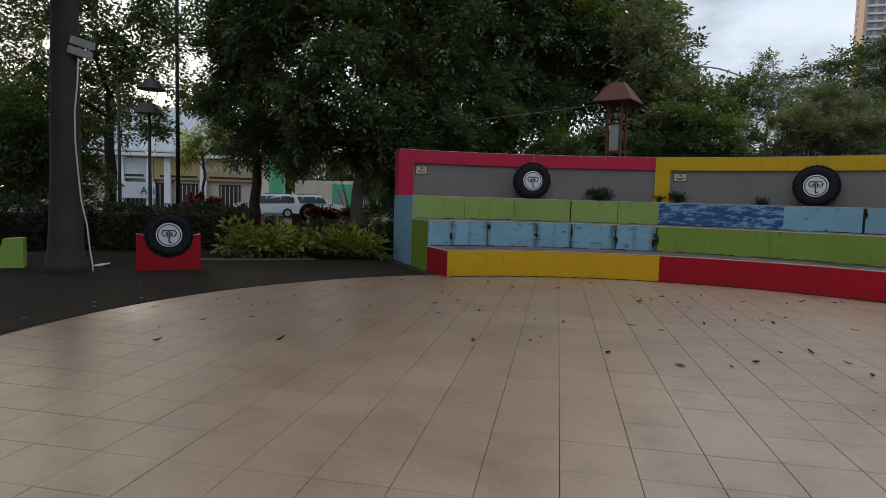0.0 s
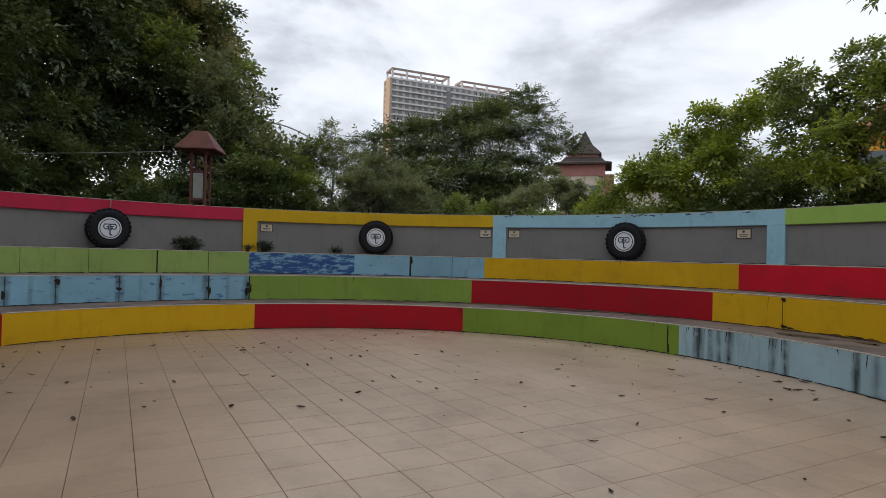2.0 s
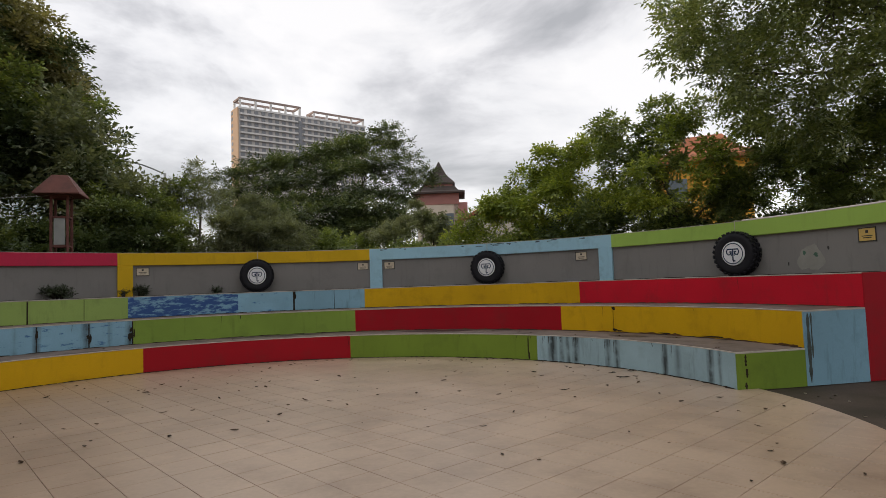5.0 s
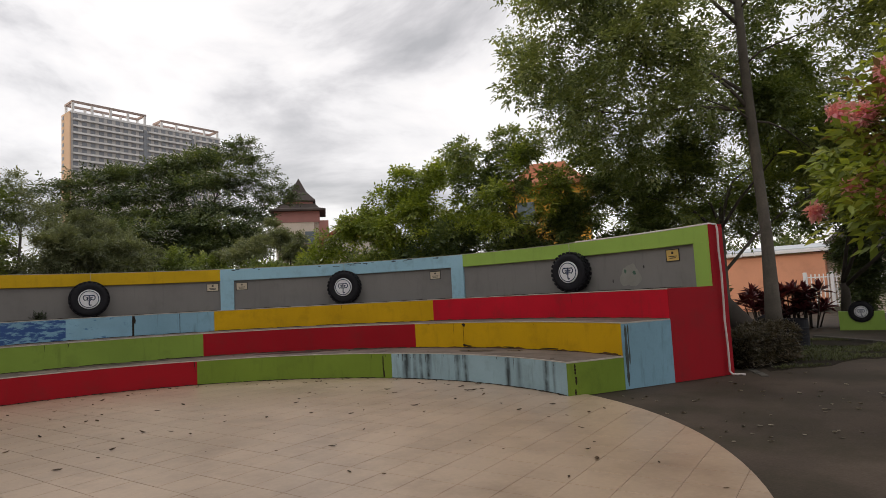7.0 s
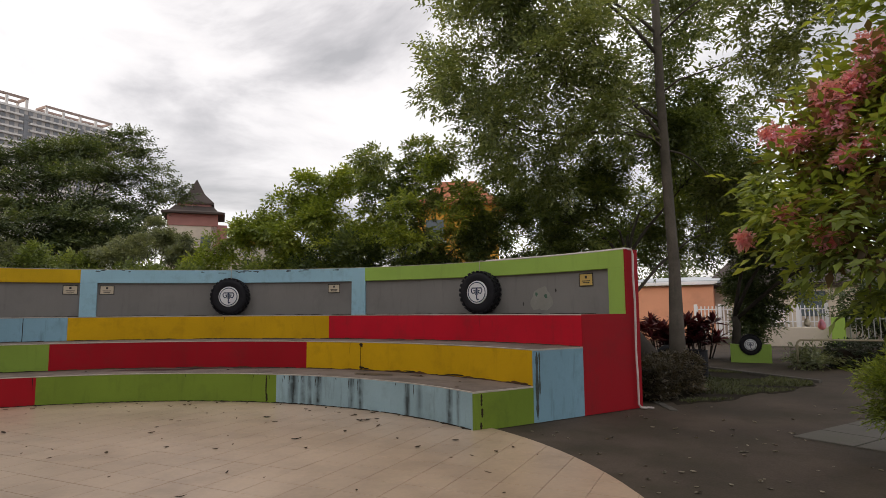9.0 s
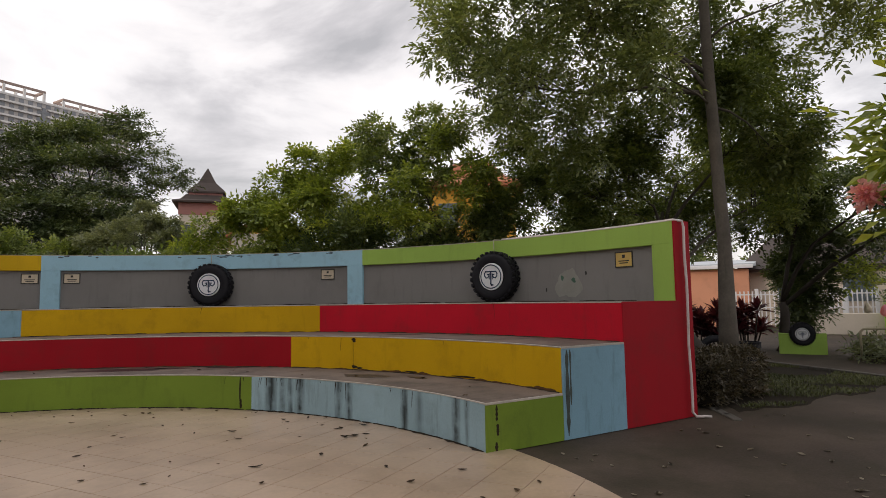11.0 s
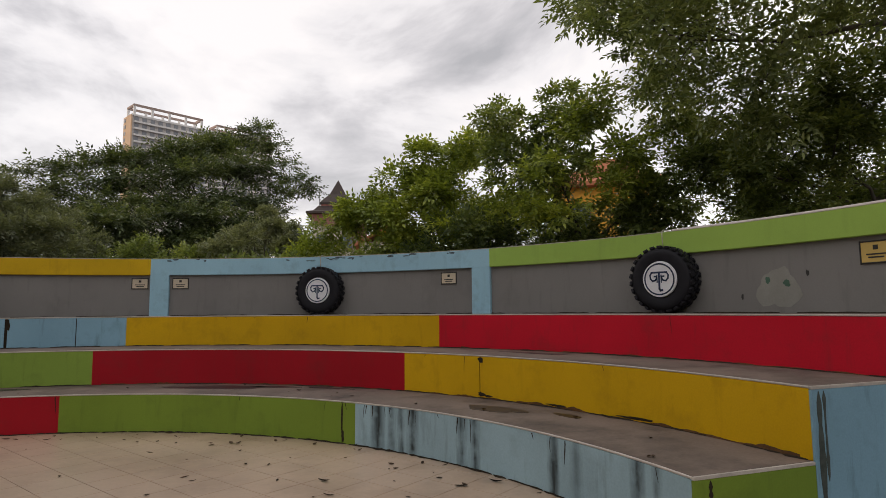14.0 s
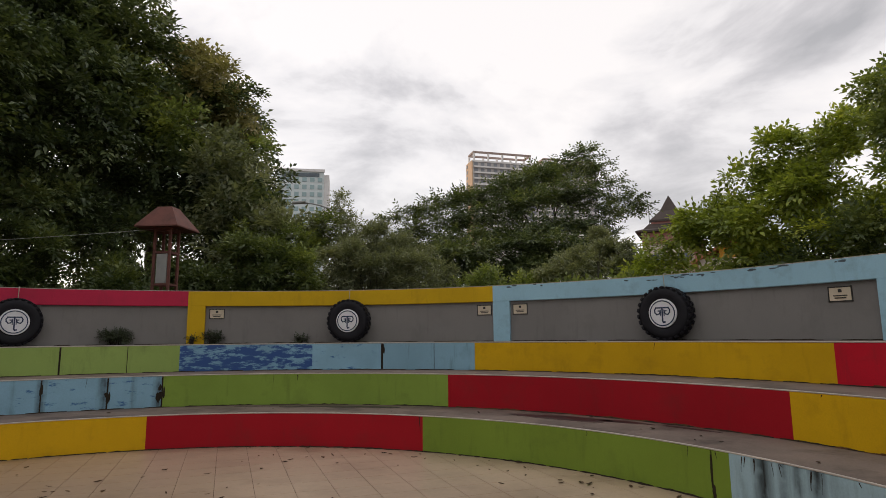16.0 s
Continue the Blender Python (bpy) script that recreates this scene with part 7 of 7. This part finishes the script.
def east_fence():
    ax, ay = bearing(-55.5, 30.5, 1.55, -6.45)
    bx, by = bearing(-65.3, 30.2, 1.55, -6.45)
    root, w = place_facade("white_fence", ax, ay, bx, by)
    n = int(w / 0.16)
    bm = box_bm(0.05, 0.03, 1.55, None, 0.004)
    me = bpy.data.meshes.new("picket")
    bm.to_mesh(me)
    bm.free()
    me.materials.append(M_WHITE)
    for i in range(n):
        o = new("picket", me)
        o.parent = root
        o.location = (0.16 * (i + 0.5), 0, 0.12)
    for z in (0.3, 0.95, 1.5):
        part("rail", box_bm(w, 0.04, 0.05, Matrix.Translation((w / 2, 0.04, z)), 0.004), M_WHITE, root)
    for k in range(6):
        part("post", box_bm(0.14, 0.14, 1.8, Matrix.Translation((w * k / 5, 0.02, -0.04)), 0.01), M_WHITE, root)
    part("plinth", box_bm(w, 0.2, 0.22, Matrix.Translation((w / 2, 0.02, -0.05)), 0.01), M_PAVE, root)
    tagged(root, "white picket fence on a low grey plinth", "fence")
    ax, ay = bearing(-66.6, 28.6, 1.55, -6.45)
    bx, by = bearing(-77, 27.5, 1.55, -6.45)
    root, w = place_facade("steel_fence", ax, ay, bx, by)
    for i in range(int(w / 0.2)):
        part("bar", box_bm(0.035, 0.03, 1.2, Matrix.Translation((0.2 * (i + 0.5), 0, 0)), 0.004), M_LAMP_GREY, root)
    for z in (0.2, 1.1):
        part("rail", box_bm(w, 0.04, 0.05, Matrix.Translation((w / 2, 0.035, z)), 0.004), M_LAMP_GREY, root)
    tagged(root, "dull grey steel bar fence behind the hedge", "fence")
    ax, ay = bearing(-40, 34, 1.55, -6.45)
    bx, by = bearing(-57, 32, 1.55, -6.45)
    root, w = place_facade("salmon_house", ax, ay, bx, by)
    part("wall", box_bm(w, 5, 2.75, Matrix.Translation((w / 2, 2.6, -0.03)), 0.02), M_SALMON, root)
    part("fascia", box_bm(w + 0.4, 0.2, 0.16, Matrix.Translation((w / 2, -0.1, 2.74)), 0.01), M_WHITE, root)
    part("roof", box_bm(w + 0.6, 4.2, 0.14, Matrix.Translation((w / 2, 2.0, 3.0)) @ Matrix.Rotation(radians(5), 4, "X")), M_METAL_ROOF, root)
    tagged(root, "salmon painted low house with a white fascia and metal roof", "house")
    ax, ay = bearing(-57, 33, 1.55, -6.45)
    bx, by = bearing(-78, 30, 1.55, -6.45)
    root, w = place_facade("white_house", ax, ay, bx, by)
    part("wall", box_bm(w, 5, 2.9, Matrix.Translation((w / 2, 2.6, -0.03)), 0.02), M_CREAM_WALL, root)
    part("roof", box_bm(w + 0.8, 4.2, 0.16, Matrix.Translation((w / 2, 1.7, 3.4)) @ Matrix.Rotation(radians(24), 4, "X")), M_SLATE, root)
    for k in range(4):
        part("window", box_bm(1.1, 0.1, 1.1, Matrix.Translation((w * (0.15 + 0.22 * k), 0.06, 1.2)), 0.01), M_GLASS, root)
    tagged(root, "cream low house behind the fence", "house")


east_fence()
bx, by = bearing(-66.0, 28.5, 1.55, -6.45)
tagged(part("green_post", box_bm(0.46, 0.3, 1.2, pose(bx, by, -0.03, 0, 0, -62), 0.012), M_GREEN_BAND), "light green concrete post by the low wall", "post")
gx, gy = bearing(-63.4, 28.8, 1.55, -6.45)
tagged(part("low_wall", box_bm(3.5, 0.25, 0.8, pose(gx, gy, -0.03, 0, 0, -63), 0.015), M_CREAM_WALL), "low pale rendered garden wall", "wall")


def hanging_bag(az, d, z, h, material, label):
    x, y = bearing(az, d, 1.55, -6.45)
    root = empty("hanging_bag", Matrix.Translation((x, y, z)))
    bm = bmesh.new()
    bmesh.ops.create_uvsphere(bm, u_segments=12, v_segments=8, radius=1)
    for v in bm.verts:
        f = 0.35 + 0.65 * (0.5 - 0.5 * v.co.z) ** 0.6 if v.co.z > -0.6 else 0.95
        v.co = Vector((v.co.x * h * 0.5 * f, v.co.y * h * 0.4 * f, v.co.z * h * 0.5))
    part("bag", bm, material, root, smooth=True)
    tube("string", [(0, 0, h * 0.48), (0.01, 0.05, h * 0.48 + 0.3)], 0.006, M_ROPE, root)
    tagged(root, label, "bag", "hanging bags")


hanging_bag(-64.9, 20.6, 1.08, 0.32, L_PINK, "pink plastic bag hanging from a branch")
hanging_bag(-63.9, 20.6, 1.14, 0.27, M_PLAQUE, "yellowish plastic bag hanging from a branch")
bx, by = bearing(-53.2, 15.5, 1.55, -6.45)
half = [(bx + 0.32 * math.cos(t) * 0.8, by - 0.32 * math.cos(t) * 0.6, 0.3 + 0.34 * math.sin(t)) for t in (math.pi * i / 12 for i in range(13))]
half = [(half[0][0], half[0][1], -0.05)] + half + [(half[-1][0], half[-1][1], -0.05)]
tagged(tube("half_buried_tyre", half, 0.075, M_RUBBER, sides=10), "half-buried old tyre arch on the lawn", "tyre")
bx, by = bearing(-52.6, 14.5, 1.55, -6.45)
tagged(tube("leaning_trunk", [(bx, by, -0.05), (bx - 0.15, by + 0.2, 0.4), (bx - 0.45, by + 0.58, 1.05), (bx - 0.8, by + 1.0, 1.8), (bx - 1.1, by + 1.35, 2.7)], [0.33, 0.26, 0.22, 0.19, 0.16], M_BARK_DARK, sides=10), "leaning dark tree trunk behind the wall's end", "trunk")


def drum(x, y, r, h):
    """A dark ribbed drum standing on the ground."""
    root = empty("drum", Matrix.Translation((x, y, -0.03)))
    n, verts, faces = 28, [], []
    prof = [(r * 0.94, 0), (r, 0.03), (r * 0.97, 0.06), (r * 0.97, h * 0.32), (r, h * 0.34), (r * 0.97, h * 0.37), (r * 0.97, h * 0.65), (r, h * 0.67), (r * 0.97, h * 0.70), (r * 0.97, h - 0.03), (r, h), (r * 0.9, h), (r * 0.88, h - 0.12)]
    for i in range(n):
        t = 2 * math.pi * i / n
        verts += [(p * math.cos(t), p * math.sin(t), z) for p, z in prof]
    k = len(prof)
    for i in range(n):
        for j in range(k - 1):
            faces.append((i * k + j, ((i + 1) % n) * k + j, ((i + 1) % n) * k + j + 1, i * k + j + 1))
    faces += [tuple(i * k for i in range(n)), tuple(i * k + k - 1 for i in range(n))]
    solid("body", verts, faces, M_RUBBER, root)
    tagged(root, "dark ribbed drum standing on the lawn", "drum")


drum(14.0, 2.17, 0.27, 0.64)


# ---- fallen leaves ----
def leaf_blade(length, width, curl, seed):
    rng = random.Random(seed)
    bm = bmesh.new()
    rows = []
    for i in range(6):
        t = i / 5
        w = width * math.sin(math.pi * (0.06 + 0.88 * t)) * (0.9 + 0.2 * rng.random()) / 2
        z = curl * (t - 0.5) ** 2 * length
        x = (t - 0.5) * length
        rows.append([bm.verts.new((x, s * w, z + 0.003 + abs(s) * w * 0.5)) for s in (-1, 0, 1)])
    for a, b in zip(rows, rows[1:]):
        for j in range(2):
            bm.faces.new((a[j], a[j + 1], b[j + 1], b[j]))
    bmesh.ops.solidify(bm, geom=bm.faces[:], thickness=0.0025)
    me = bpy.data.meshes.new("fallen_leaf")
    bm.to_mesh(me)
    bm.free()
    me.materials.append(L_FALLEN)
    return me


BLADES = [leaf_blade(0.11, 0.045, 0.35, 1), leaf_blade(0.15, 0.04, 0.45, 2), leaf_blade(0.08, 0.05, 0.6, 3), leaf_blade(0.06, 0.03, 0.4, 4)]
PALE = surface("pale_fallen_leaf", (0.34, 0.29, 0.22), 0.8, 0.25, 8.0, each=0.4)
PALE_BLADE = BLADES[2].copy()
PALE_BLADE.materials.clear()
PALE_BLADE.materials.append(PALE)
rng = random.Random(91)


def drop(x, y, z, me, label):
    o = new("fallen_leaf", me)
    s = rng.uniform(0.4, 1.0)
    o.matrix_world = Matrix.LocRotScale((x, y, z), Euler((rng.uniform(-0.15, 0.15), rng.uniform(-0.15, 0.15), rng.uniform(0, 6.28))), Vector((s, s, s)))
    tagged(o, label, "leaf", "fallen leaves")


for _ in range(170):
    a, r = rng.uniform(-130, 130), FLOOR_R * 0.97 * math.sqrt(rng.random())
    p = polar(r, a)
    if r < R1 - 0.1 or a < A_RIGHT - 1 or a > A_LEFT + 1:
        drop(p.x, p.y, 0.002, rng.choice(BLADES), "dry brown leaf lying on the tiled floor")
for _ in range(55):
    p = polar(R1 - abs(rng.gauss(0, 0.45)) - 0.06, rng.uniform(-86, 20))
    drop(p.x, p.y, 0.002, rng.choice(BLADES), "dry brown leaf lying on the tiled floor")
for _ in range(24):
    p = polar(rng.uniform(R1 + 0.1, R2 - 0.1), rng.uniform(-86, 40), H1 + 0.003)
    drop(p.x, p.y, p.z, rng.choice(BLADES[2:]), "dry brown leaf lying on the concrete seat")
for _ in range(110):
    p = polar(rng.uniform(6.6, 12), rng.uniform(-118, -92))
    drop(p.x, p.y, -0.029, PALE_BLADE, "pale dry leaf lying on the asphalt")
for _ in range(14):
    p = polar(rng.uniform(6.7, 9.5), rng.uniform(95, 125))
    drop(p.x, p.y, -0.029, PALE_BLADE, "pale dry leaf lying on the asphalt")


# ---- floor tiles ----
TILE, JOINT, GRID_TURN = 0.402, 0.0045, 32.3


def clip_to_floor(poly):
    """Cuts a flat outline to the round floor's edge."""
    n = 120
    for i in range(n):
        t = 2 * math.pi * (i + 0.5) / n
        nx, ny, d = math.cos(t), math.sin(t), FLOOR_R - 0.004
        if all(x * nx + y * ny <= d for x, y in poly):
            continue
        out = []
        for (x0, y0), (x1, y1) in zip(poly, poly[1:] + poly[:1]):
            s0, s1 = x0 * nx + y0 * ny - d, x1 * nx + y1 * ny - d
            if s0 <= 0:
                out.append((x0, y0))
            if s0 * s1 < 0:
                f = s0 / (s0 - s1)
                out.append((x0 + f * (x1 - x0), y0 + f * (y1 - y0)))
        poly = out
        if len(poly) < 3:
            return []
    return poly


def tile_geometry(poly, verts, faces):
    """A tile with an eased top edge, added to the lists."""
    k, b = len(poly), len(verts)
    cx, cy = sum(p[0] for p in poly) / k, sum(p[1] for p in poly) / k
    verts += [(x, y, -0.012) for x, y in poly] + [(x, y, -0.0018) for x, y in poly]
    for x, y in poly:
        d = max(1e-6, math.hypot(x - cx, y - cy))
        verts.append((x + (cx - x) / d * 0.003, y + (cy - y) / d * 0.003, 0.0))
    for o in (0, k):
        faces += [(b + o + i, b + o + (i + 1) % k, b + o + k + (i + 1) % k, b + o + k + i) for i in range(k)]
    faces.append(tuple(b + 2 * k + i for i in range(k)))


def tile_mesh(verts, faces):
    me = bpy.data.meshes.new("tile")
    me.from_pydata(verts, [], faces)
    me.materials.append(M_TILE)
    return me


half = (TILE - JOINT) / 2
v, f = [], []
tile_geometry([(-half, -half), (half, -half), (half, half), (-half, half)], v, f)
WHOLE = tile_mesh(v, f)
co, si = math.cos(radians(GRID_TURN)), math.sin(radians(GRID_TURN))
rest_v, rest_f = [], []
cells = []
for i in range(-40, 41):
    for j in range(-40, 41):
        u, w = (i + 0.5) * TILE, (j + 0.5) * TILE
        x, y = -0.03 + u * co - w * si, -2.32 + u * si + w * co
        if math.hypot(x, y) < FLOOR_R + 0.3:
            cells.append((math.hypot(x - 0.6, y + 2.0), x, y))
cells.sort()
made = 0
for _, x, y in cells:
    corners = [(x + a * co - b * si, y + a * si + b * co) for a, b in ((-half, -half), (half, -half), (half, half), (-half, half))]
    whole = all(math.hypot(*c) < FLOOR_R - 0.01 for c in corners)
    if whole and made < 300:
        o = new("tile", WHOLE)
        o.parent = floor
        o.matrix_world = pose(x, y, rng.uniform(-0.0008, 0.0008), rng.uniform(-0.08, 0.08), rng.uniform(-0.08, 0.08), GRID_TURN)
        made += 1
    else:
        poly = corners if whole else clip_to_floor(corners)
        if len(poly) >= 3:
            tile_geometry(poly, rest_v, rest_f)
rest = new("tiles", tile_mesh(rest_v, rest_f))
rest.parent = floor
tagged(rest, kind="stuff")
